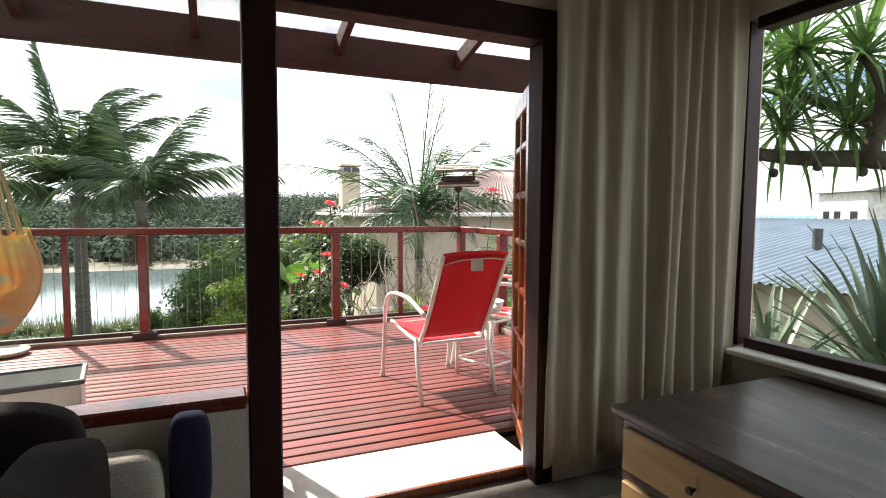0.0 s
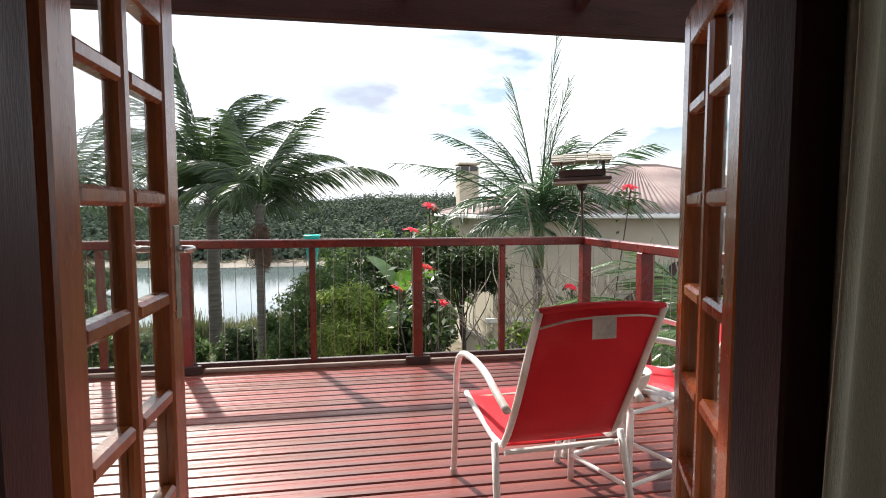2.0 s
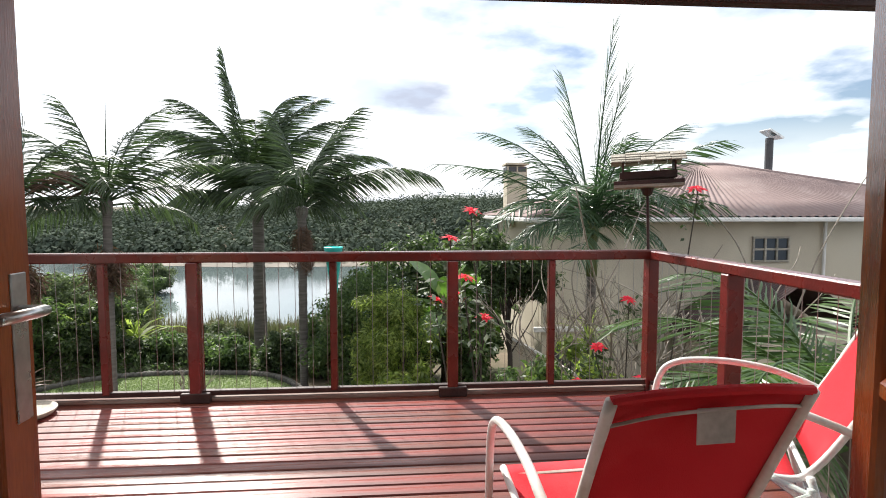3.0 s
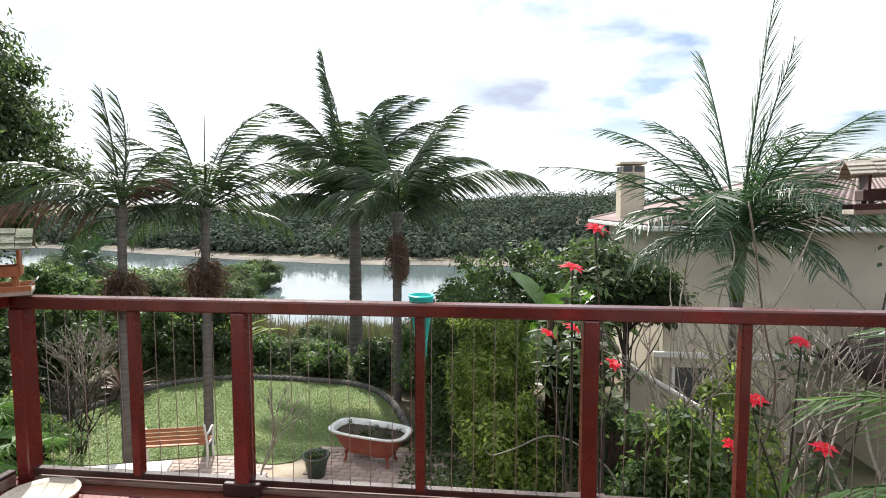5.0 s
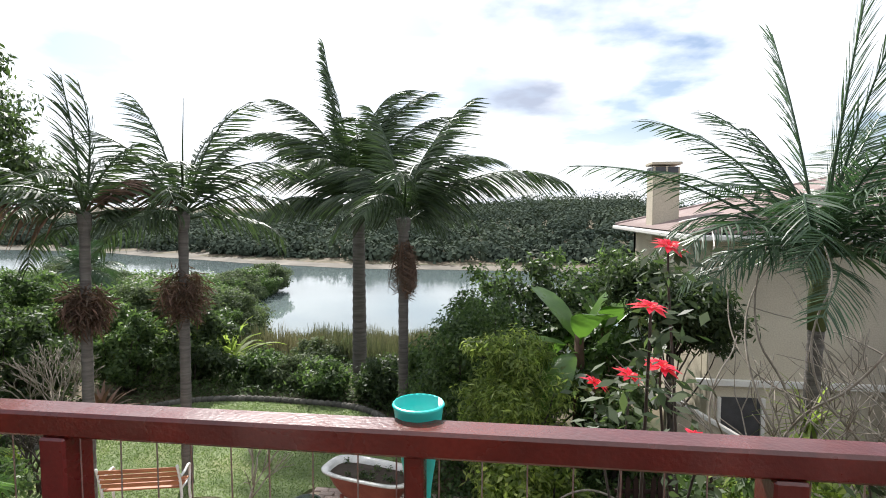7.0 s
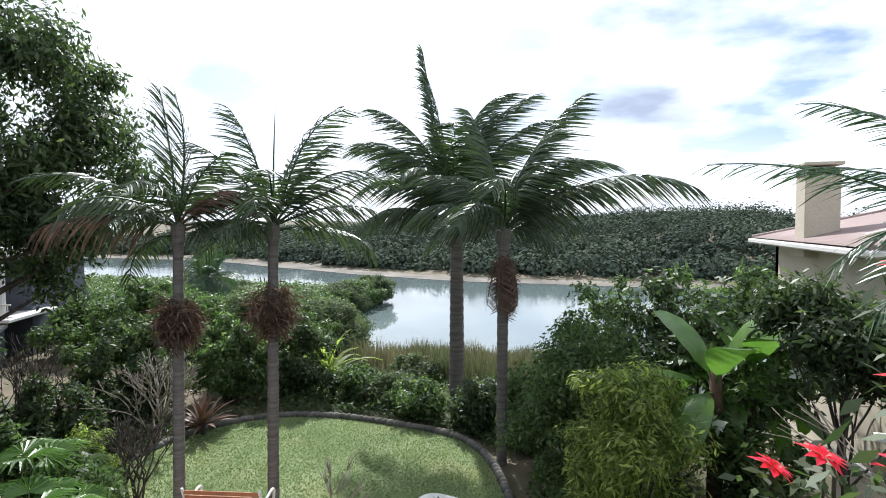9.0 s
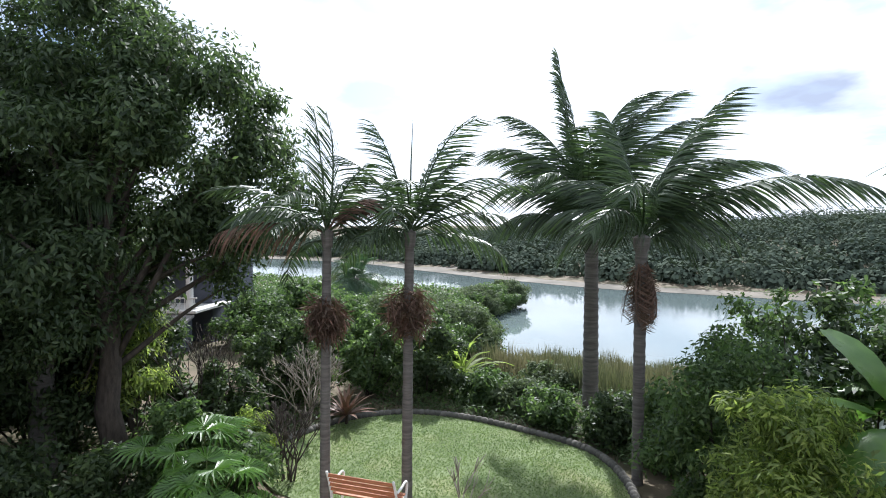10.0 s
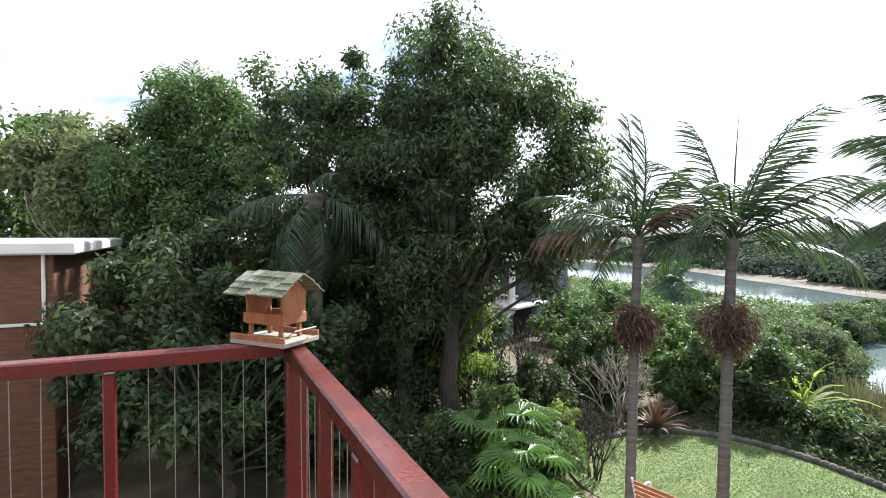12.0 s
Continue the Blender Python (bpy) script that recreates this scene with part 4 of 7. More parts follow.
def clump_leaves(centres, radii, per, size, rs, aspect=0.42, droop=0.0, flat=0.8, wild=0.55):
    """Leaves on the shells of many clumps."""
    c = np.repeat(np.asarray(centres, float), per, 0)
    r = np.repeat(np.asarray(radii, float), per)[:, None]
    d = rs.normal(0, 1, (len(c), 3))
    d /= np.linalg.norm(d, axis=1, keepdims=True)
    d[:, 2] = d[:, 2] * flat
    p = c + d * r * rs.uniform(0.35, 1.12, (len(c), 1))
    up = d.copy()
    up[:, 2] += 0.5
    return leaf_quads(p, up, size, rs, aspect, droop, wild)


def scatter_ball(n, rs, lo=0.35):
    d = rs.normal(0, 1, (n, 3))
    d /= np.linalg.norm(d, axis=1, keepdims=True)
    return d * rs.uniform(lo, 1, (n, 1)) ** 0.6


def limbs(gg, base, top, r0, ends, rnd_, n=7):
    """A trunk from base to top with crooked limbs out to the given ends."""
    base, top = Vector(base), Vector(top)
    pts = [base.lerp(top, k / 6) + Vector((rnd_.uniform(-1, 1), rnd_.uniform(-1, 1), 0)) * r0 * 0.8 * (k > 0) for k in range(7)]
    gg.tube([base - Vector((0, 0, 0.15))] + pts, [r0 * 1.5] + [r0 * (1.15 - 0.09 * k) for k in range(7)], n + 2)
    for e in ends:
        s = pts[rnd_.randint(3, 6)]
        e = Vector(e)
        midp = s.lerp(e, 0.5) + Vector((rnd_.uniform(-1, 1), rnd_.uniform(-1, 1), rnd_.uniform(0, 1))) * (e - s).length * 0.16
        gg.tube(smooth_line([s, midp, e], 3), [r0 * 0.3 - (r0 * 0.25) * q / 6 for q in range(7)], 6)


def broad_tree(x, y, z, height, rx, ry, clumps, per, leaf, mat, label, seed, trunk_r=0.16, crown_lo=0.35, clump_r=0.5, bark=None, name="tree", category="tree", droop=0.3, lobes=None, aspect=0.42):
    """Trunk, limbs and a crown of leaf clumps with an uneven outline."""
    rs, rn = np.random.RandomState(seed), random.Random(seed)
    t = thing(name, pose(x, y, z), label, category)
    lobes = lobes or [(0, 0, height * (1 + crown_lo) / 2, rx, ry, height * (1 - crown_lo) / 2)]
    cs, rad = [], []
    tot = sum(l[3] * l[4] * l[5] for l in lobes) ** 1.0
    for lx, ly, lz, a, b, c in lobes:
        k = max(4, int(clumps * (a * b * c) / tot))
        p = scatter_ball(k, rs) * np.array([a, b, c]) * rs.uniform(0.8, 1.12, (k, 1))
        cs += list(p + np.array([lx, ly, lz]))
        rad += list(clump_r * rs.uniform(0.55, 1.25, k))
    gg = Geo()
    ends = [cs[i] for i in rs.choice(len(cs), min(len(cs), 26), replace=False)]
    limbs(gg, (0, 0, 0), (rn.uniform(-0.2, 0.2), rn.uniform(-0.2, 0.2), height * max(crown_lo + 0.12, 0.25)), trunk_r, ends, rn)
    part("trunk", gg, bark or M_BARK, t, smooth=True)
    part("crown", quads_mesh("crown", clump_leaves(cs, rad, per, leaf, rs, aspect, droop), mat), None, t)
    return t


def shrub(x, y, z, height, r, clumps, per, leaf, mat, label, seed, clump_r=0.28, aspect=0.42, droop=0.1, name="shrub", category="shrub", flowers=0, flower_mat=None, flower_size=0.12):
    rs, rn = np.random.RandomState(seed), random.Random(seed)
    t = thing(name, pose(x, y, z), label, category)
    p = scatter_ball(clumps, rs, 0.3) * np.array([r, r, height * 0.5]) * rs.uniform(0.75, 1.15, (clumps, 1)) + np.array([0, 0, height * 0.52])
    p[:, 2] = np.maximum(p[:, 2], clump_r * 0.4)
    rad = clump_r * rs.uniform(0.55, 1.3, clumps)
    gg = Geo()
    for i in rs.choice(clumps, min(clumps, 12), replace=False):
        e = Vector(p[i])
        b = Vector((rn.uniform(-0.15, 0.15) * r, rn.uniform(-0.15, 0.15) * r, -0.1))
        gg.tube(smooth_line([b, b.lerp(e, 0.5) + Vector((rn.uniform(-1, 1), rn.uniform(-1, 1), 0.3)) * 0.12 * r, e], 3), [0.03 - 0.0035 * q for q in range(7)], 5)
    part("stem", gg, M_BARK, t, smooth=True)
    part("leaves", quads_mesh("leaves", clump_leaves(p, rad, per, leaf, rs, aspect, droop), mat), None, t)
    if flowers:
        for i in np.argsort(-p[:, 2] + 0.5 * p[:, 1])[:flowers * 3:3]:
            d = p[i] - np.array([0, 0, height * 0.5])
            d[1] -= 0.9 * r
            d[2] += 0.3 * r
            d /= np.linalg.norm(d) + 1e-9
            c = p[i] + d * (rad[i] + 0.12)
            pet = [(c + rs.normal(0, flower_size * 0.25, 3)) for _ in range(11)]
            q = leaf_quads(np.array(pet), np.tile(d, (11, 1)), flower_size, rs, 0.45)
            part("flower", quads_mesh("flower", q, flower_mat), None, t, "pale silvery leaf spray")
    return t


def frond_mesh(name, length, droop, mat, seed, leaflets=78, width=0.36, hang=0.35, thin=0.030, ragged=0.0, twist=0.0, close=0.0, curl=1.6):
    """A feather frond along +x from the origin, bending down by droop radians; separate strap leaflets on both sides."""
    rn = random.Random(seed)
    gg = Geo()
    n = 16
    pts, p, dirs = [], Vector((0, 0, 0)), []
    for i in range(n + 1):
        pts.append(p.copy())
        a = -droop * (i / n) ** curl
        d = Vector((math.cos(a), 0.12 * twist * i / n, math.sin(a))).normalized()
        dirs.append(d)
        p = p + d * (length / n)
    gg.tube(pts, [0.022 * (1 - 0.88 * i / n) + 0.003 for i in range(n + 1)], 5)
    gap = 0.86 / leaflets
    for k in range(leaflets):
        for sd in (-1, 1):
            if rn.random() < ragged:
                continue
            s = min(0.995, 0.14 + gap * (k + 0.5 + rn.uniform(-0.35, 0.35)))
            f = s * n
            i = min(n - 1, int(f))
            base, d = pts[i].lerp(pts[i + 1], f - i), dirs[i]
            ln = width * length * (0.40 + 0.80 * math.sin(math.pi * min(1, 0.14 + s * 0.80))) * rn.uniform(0.78, 1.12)
            up = d.cross(Vector((0, 1, 0))) * -1
            ahead = 0.32 + 0.48 * s + 1.1 * close + rn.uniform(-0.14, 0.14)
            out = (Vector((0, sd * 0.85 * (1 - close), 0)) + d * ahead + up * rn.uniform(0.02, 0.30)).normalized()
            drop = Vector((0, 0, -1)) * ln * hang * rn.uniform(0.55, 1.35)
            m1, m2 = base + out * ln * 0.35 + drop * 0.06, base + out * ln * 0.70 + drop * 0.38
            m3 = base + out * ln * 0.95 + drop
            wv = (d + up * rn.uniform(-0.5, 0.5)).normalized() * thin * rn.uniform(0.75, 1.1)
            gg.add([base - wv * 0.3, base + wv * 0.3, m1 + wv * 0.5, m2 + wv * 0.42, m3, m2 - wv * 0.42, m1 - wv * 0.5], [(0, 1, 2, 6), (6, 2, 3, 5), (5, 3, 4)])
    me = bpy.data.meshes.new(name)
    me.from_pydata([tuple(q) for q in gg.v], [], gg.f)
    me.materials.append(mat)
    return me


def palm_tree(x, y, z, trunk_h, r0, r1, fronds, label, seed, lean=(0, 0), mat=None, length=2.2, ball=None, shaft=0.0, skirt=0, spear=0.0, ragged=0.05, hang=0.35, elev=(78, -25), width=0.36, arch=1.0, leaflets=78, thin=0.03, main=()):
    """fronds: how many; elev: from the youngest to the oldest frond's rise in degrees."""
    rn = random.Random(seed)
    mat = mat or M_FROND
    t = thing("palm_tree", pose(x, y, z), label, "palm tree")
    pts = [(lean[0] * (k / 10) ** 1.4, lean[1] * (k / 10) ** 1.4, trunk_h * k / 10 - (0.2 if k == 0 else 0)) for k in range(11)]
    gg = Geo()
    pp, rr_ = [], []
    fine = smooth_line(pts, 4)
    for k, q in enumerate(fine):
        pp.append(q)
        rr_.append((r0 + (r1 - r0) * k / (len(fine) - 1)) * (1.06 if k % 2 else 0.97) * (1.35 if k == 0 else 1.1 if k == 1 else 1))
    gg.tube(pp, rr_, 12)
    part("trunk", gg, M_PALMBARK, t, smooth=True)
    top = Vector(pts[-1])
    if shaft:
        part("crownshaft", Geo().tube([top - Vector((0, 0, 0.05)), top + Vector((0, 0, shaft * 0.4)), top + Vector((0, 0, shaft))], [r1 * 1.15, r1 * 1.25, r1 * 0.7], 12), M_SHAFT, t, "smooth green crownshaft", True)
        top = top + Vector((0, 0, shaft * 0.9))
    kinds = [frond_mesh("frond", length * s, dr * arch, mat, seed * 7 + i, leaflets=leaflets, thin=thin, width=width, hang=hang, ragged=ragged, twist=tw) for i, (s, dr, tw) in enumerate(((0.85, 0.6, 1), (1.0, 1.25, -1), (1.05, 1.7, 1), (0.95, 1.5, -1)))]
    crown = part("crown", Geo().tube([top - Vector((0, 0, 0.2)), top + Vector((0, 0, 0.05)), top + Vector((0, 0, 0.35 if shaft else 0.12))], [r1 * 1.2, r1 * 1.5, r1 * 0.35], 10), M_SHAFT if shaft else M_PALMBARK, t)
    for k in range(fronds):
        u = k / max(1, fronds - 1)
        az = k * 137.5 + rn.uniform(-18, 18)
        el = elev[0] + (elev[1] - elev[0]) * u + rn.uniform(-9, 9)
        me = kinds[min(3, int(u * 3.2 + rn.uniform(0, 0.9)))]
        m = Matrix.Translation(top + Vector((0, 0, 0.12 - 0.2 * u))) @ pose(0, 0, 0, 0, 0, az) @ pose(0, 0, 0, rn.uniform(-25, 25), -el, 0)
        part("frond", me, None, crown, m=m)
    for k, (az, el, ln, dr, cl, *more) in enumerate(main):
        curl, dead = (list(more) + [1.6, 0][len(more):])[:2]
        me = frond_mesh("frond", ln, dr, M_DRY if dead else mat, seed * 11 + k, leaflets=int(leaflets * (0.45 + 0.55 * ln / length)), thin=thin, width=width * (0.5 + 0.5 * length / ln) * (0.75 if cl > 0.3 else 1), hang=hang * (0.3 if cl > 0.1 else 1.6 if dead else 1), ragged=ragged + (0.55 if cl < 0 else 0), twist=rn.uniform(-1.2, 1.2), close=max(cl, 0), curl=curl)
        part("frond", me, None, crown, "brown withered frond" if dead else "", m=Matrix.Translation(top + Vector((0, 0, 0.05))) @ pose(0, 0, 0, 0, 0, az + rn.uniform(-5, 5)) @ pose(0, 0, 0, rn.uniform(-30, 30), -el, 0))
    if spear:
        part("spear_leaf", Geo().tube([top, top + Vector((0.03, 0, spear * 0.6)), top + Vector((0.06, 0.02, spear))], [0.02, 0.013, 0.003], 6), mat, crown)
    if skirt:
        dry = frond_mesh("dead_frond", length * 0.55, 0.5, M_DRY, seed + 99, leaflets=22, width=0.22, hang=0.6, thin=0.02)
        for k in range(skirt):
            m = Matrix.Translation(top + Vector((0, 0, -0.15 - 0.25 * rn.random()))) @ pose(0, 0, 0, 0, 0, k * 360 / skirt + rn.uniform(-20, 20)) @ pose(0, 0, 0, rn.uniform(-40, 40), rn.uniform(58, 84), 0)
            part("dead_frond", dry, None, crown, "brown hanging dead frond", m=m)
    if ball:
        bz, br = ball
        c = Vector((lean[0] * (bz / trunk_h) ** 1.4, lean[1] * (bz / trunk_h) ** 1.4, bz))
        rs = np.random.RandomState(seed)
        d = rs.normal(0, 1, (1500, 3))
        d /= np.linalg.norm(d, axis=1, keepdims=True)
        p = np.array(c) + d * np.array([br, br, br * 1.15]) * rs.uniform(0.3, 1.0, (1500, 1))
        q = leaf_quads(p, d * 0.4, 0.22, rs, 0.10, 1.6)
        part("seed_tassel", quads_mesh("seed_tassel", q, M_DRY), None, t, "brown bushy hanging seed tassel")
    return t


def blade_rosette(name, x, y, z, n, length, wid, mat, label, category, seed, rise=(85, 10), bend=0.5, stem=0.0):
    """Strap or sword leaves round one point."""
    rn = random.Random(seed)
    t = thing(name, pose(x, y, z), label, category)
    if stem:
        part("stem", Geo().tube([(0, 0, -0.1), (0.02, 0, stem)], [0.05, 0.04], 8), M_BARK, t)
    for k in range(n):
        u = k / (n - 1)
        el = radians(rise[0] + (rise[1] - rise[0]) * u + rn.uniform(-8, 8))
        az = radians(k * 137.5 + rn.uniform(-12, 12))
        ln = length * rn.uniform(0.8, 1.15)
        p, pts, e = Vector((0, 0, stem)), [], el
        for i in range(7):
            pts.append(p.copy())
            p = p + Vector((math.cos(az) * math.cos(e), math.sin(az) * math.cos(e), math.sin(e))) * ln / 6
            e -= bend * (i + 1) / 12
        side = Vector((-math.sin(az), math.cos(az), 0))
        grid = [[q + side * wid * s * (math.sin(math.pi * min(0.98, 0.22 + 0.76 * i / 6)) * 0.5) + Vector((0, 0, abs(s) * wid * 0.12)) for s in (-1, 0, 1)] for i, q in enumerate(pts)]
        part("leaf", Geo().sheet(grid), mat, t)
    return t


def fan_palm(x, y, z, n, r, height, label, seed, mat):
    rn = random.Random(seed)
    t = thing("fan_palm", pose(x, y, z), label, "fan palm")
    gg = Geo()
    tips = 17
    for j in range(tips):
        a = radians(-125 + 250 * j / (tips - 1))
        o, l = Vector((math.cos(a), math.sin(a), 0)), r * (0.85 + 0.15 * math.cos(a))
        s = Vector((-math.sin(a), math.cos(a), 0)) * r * 0.06
        midp = o * l * 0.6 + Vector((0, 0, 0.05))
        gg.add([Vector((0, 0, 0)), midp - s, o * l + Vector((0, 0, -0.12 * r)), midp + s, midp + Vector((0, 0, -0.025))], [(0, 1, 4), (1, 2, 4), (4, 2, 3), (0, 4, 3)])
    me = bpy.data.meshes.new("fan_leaf")
    me.from_pydata([tuple(q) for q in gg.v], [], gg.f)
    me.materials.append(mat)
    for k in range(n):
        az, u = k * 137.5 + rn.uniform(-15, 15), k / (n - 1)
        el = 80 - 85 * u + rn.uniform(-10, 10)
        ln = height * rn.uniform(0.55, 0.85)
        e = Vector((math.cos(radians(az)) * math.cos(radians(el)), math.sin(radians(az)) * math.cos(radians(el)), math.sin(radians(el)))) * ln
        e.z += height * 0.25
        lf = part("stalk", Geo().tube([(0, 0, -0.05), e * 0.5 + Vector((0, 0, 0.1)), e], [0.014, 0.010, 0.006], 5), M_SHAFT, t)
        part("leaf", me, None, lf, m=Matrix.Translation(e) @ pose(0, 0, 0, 0, 0, az) @ pose(0, 0, 0, rn.uniform(-20, 20), 35 - el * 0.6, 0))
    return t


# ---- ground, river, far bank ----
G0 = -3.2


def ground_z(x, y):
    """The lie of the land: a flat garden falling to the river, with rising hills beyond it."""
    if y < 17.5:
        z = G0
    elif y < 40:
        t = (y - 17.5) / 22.5
        z = G0 - 4.1 * (t * t * (3 - 2 * t))
    else:
        z = -7.3
    far = 88 - 0.22 * x + 5 * math.sin(x * 0.05)
    if y > 40:
        d = y - far
        if d > -6:
            z = -7.6 + min(1.0, (d + 6) / 8) * 1.2
            if d > 8:
                rise = 11.5 * (1 - math.exp(-(d - 8) / 80.0))
                z += rise * max(0.0, min(1.0, (95 - x) / 45)) * (0.75 + 0.25 * math.sin(x * 0.018 + 1.0) + 0.08 * math.sin(x * 0.06))
    if x < -26 and y < 60:
        z = max(z, -5.5) if y > 25 else z
    if x > 7:
        z -= min(3.0, (x - 7) * 0.12) if y < 30 else 0
    if y < 17.5:
        z += 0.02 * math.sin(x * 1.3) * math.cos(y * 1.1)
    return z


def axis_steps(lo, hi, near_lo, near_hi, fine, coarse):
    out, v = [], lo
    while v < hi:
        out.append(v)
        dist = max(near_lo - v, v - near_hi, 0)
        v += min(coarse, fine + dist * 0.12)
    return out + [hi]


xs_, ys_ = axis_steps(-1500, 1500, -30, 20, 1.0, 90), axis_steps(-1500, 2500, 0, 60, 1.0, 90)
grid = [[(x, y, ground_z(x, y)) for x in xs_] for y in ys_]
me_ground = Geo().sheet(grid).mesh("ground", M_EARTH, True)
tagged(new("ground", me_ground), "garden earth sloping to the river and hills", "ground", kind="structure")

g = Geo().sheet([[(-300 + 30 * i, 30 + 11.5 * j, -7.02) for i in range(21)] for j in range(8)])
structure("water", g, M_WATER, "calm pale river reach", "river")
structure("sea", Geo().sheet([[(60 + 700 * i, -1400 + 700 * j, -3.0) for i in range(3)] for j in range(5)]), M_SEA, "blue sea on the horizon", "sea")

# mud bank along the far shore
g = Geo()
rs = np.random.RandomState(3)
bank = [[(x, 83 - 0.22 * x + 5 * math.sin(x * 0.05) + q * 5 + rs.uniform(-0.6, 0.6), -6.99 + (0.25 if q == 1 else 0.0) + 0.6 * (q == 2)) for x in range(-230, 120, 6)] for q in (0, 1, 2)]
structure("far_bank", Geo().sheet(bank), M_MUD, "strip of pale mud along the far shore", "river bank")


def far_woods():
    """Tree crowns over the far hills, each a ragged heap of leaf masses."""
    rs = np.random.RandomState(11)
    cs, rad = [], []
    for _ in range(3300):
        x = rs.uniform(-170, 90)
        d = 3 + 170 * rs.uniform(0, 1) ** 1.7
        y = 88 - 0.22 * x + 5 * math.sin(x * 0.05) + d
        cs.append((x, y, ground_z(x, y) + rs.uniform(0.0, 2.2)))
        rad.append((1.1 + 3.6 * rs.uniform(0, 1) ** 2.2) * (0.75 + d / 150))
    q = clump_leaves(cs, rad, 120, 0.72, rs, 0.85, 0.2, 0.8, 0.3)
    tagged(new("far_woodland", quads_mesh("far_woodland", q, M_FARWOOD)), "dark green woodland over the far hills", "woodland", kind="stuff")


far_woods()

# lawn
lawn_edge = [(-8.6, 12.2), (-8.75, 13.6), (-8.5, 15.1), (-7.6, 16.25), (-6.2, 16.75), (-4.6, 16.75), (-3.1, 16.55), (-2.2, 15.9), (-1.5, 14.7), (-1.1, 13.4), (-1.9, 12.9), (-2.7, 12.9), (-3.0, 12.3), (-3.5, 12.1), (-4.2, 12.4), (-5.0, 12.2), (-6.0, 11.9), (-7.0, 11.7)]
lawn_line = smooth_line([(x, y, G0) for x, y in lawn_edge] + [(lawn_edge[0][0], lawn_edge[0][1], G0)], 5)[:-1]
g = Geo()
n = len(lawn_line)
lc = Vector((-5.0, 14.3, G0 + 0.05))
rings = [[lc.lerp(Vector((p.x, p.y, G0 + 0.05)), q / 8) for p in lawn_line + [lawn_line[0]]] for q in range(9)]
rings.append([Vector((p.x, p.y, G0 - 0.05)) for p in rings[-1]])
g.sheet(rings)
structure("lawn", g, M_GRASS, "small mown green lawn", "lawn")


def inside(poly, px, py):
    hit, j = np.zeros(len(px), bool), len(poly) - 1
    for i in range(len(poly)):
        xi, yi, xj, yj = poly[i][0], poly[i][1], poly[j][0], poly[j][1]
        c = ((yi > py) != (yj > py)) & (px < (xj - xi) * (py - yi) / (yj - yi + 1e-12) + xi)
        hit ^= c
        j = i
    return hit


def lawn_grass():
    rs = np.random.RandomState(5)
    px, py = rs.uniform(-8.8, -1.0, 90000), rs.uniform(11.6, 16.9, 90000)
    ok = inside([(p.x, p.y) for p in lawn_line], px, py)
    p = np.stack([px[ok], py[ok], np.full(ok.sum(), G0 + 0.045)], 1)
    a = rs.uniform(0, 6.28, len(p))
    side = np.stack([np.cos(a), np.sin(a), 0 * a], 1) * 0.012
    h = rs.uniform(0.008, 0.03, (len(p), 1))
    tip = p + np.concatenate([rs.normal(0, 0.02, (len(p), 2)), h], 1)
    q = np.stack([p - side, p + side, tip + side * 0.2, tip - side * 0.2], 1)
    tagged(new("lawn_grass", quads_mesh("lawn_grass", q, M_BLADE)), "short green grass blades of the lawn", "grass", kind="stuff")


lawn_grass()

# stone edging round the far side of the lawn
edge = tagged(new("lawn_edging"), "low row of grey stones round the lawn", "edging", kind="structure")
rn = random.Random(21)
stone_meshes = []
for k in range(5):
    s = Geo()
    grid = []
    for i in range(6):
        th = -math.pi / 2 + math.pi * i / 5
        grid.append([(0.13 * math.cos(th) * math.cos(a) * rn.uniform(0.85, 1.1), 0.09 * math.cos(th) * math.sin(a) * rn.uniform(0.85, 1.1), 0.09 * math.sin(th)) for a in [2 * math.pi * j / 8 for j in range(8)]])
        grid[-1].append(grid[-1][0])
    stone_meshes.append(s.sheet(grid).mesh("stone", M_STONE, True))
for i, p in enumerate(lawn_line):
    if i < 50:
        q = lawn_line[i + 1]
        for t in (0.0, 0.5):
            c = p.lerp(q, t)
            ang = math.degrees(math.atan2(q.y - p.y, q.x - p.x))
            part("stone", stone_meshes[rn.randint(0, 4)], None, edge, m=pose(c.x, c.y, G0 + 0.08, rn.uniform(-10, 10), rn.uniform(-10, 10), ang + rn.uniform(-15, 15)))

# paved patio by the bench and the bath
patio = structure("patio", Geo().prism([(-7.0, 9.0, G0 + 0.012), (0.6, 9.0, G0 + 0.012), (0.6, 12.9, G0 + 0.012), (-1.6, 13.1, G0 + 0.012), (-2.6, 12.95, G0 + 0.012), (-3.05, 12.2, G0 + 0.012), (-3.7, 12.1, G0 + 0.012), (-4.2, 12.45, G0 + 0.012), (-5.2, 12.15, G0 + 0.012), (-7.0, 11.65, G0 + 0.012)], (0, 0, 0.02)), M_SAND, "pale clay-paved garden patio", "patio")
pav = Geo().box((0, 0, 0), (0.24, 0.115, 0.03), 0.006).mesh("paver", M_PAVER)
cnt = 0
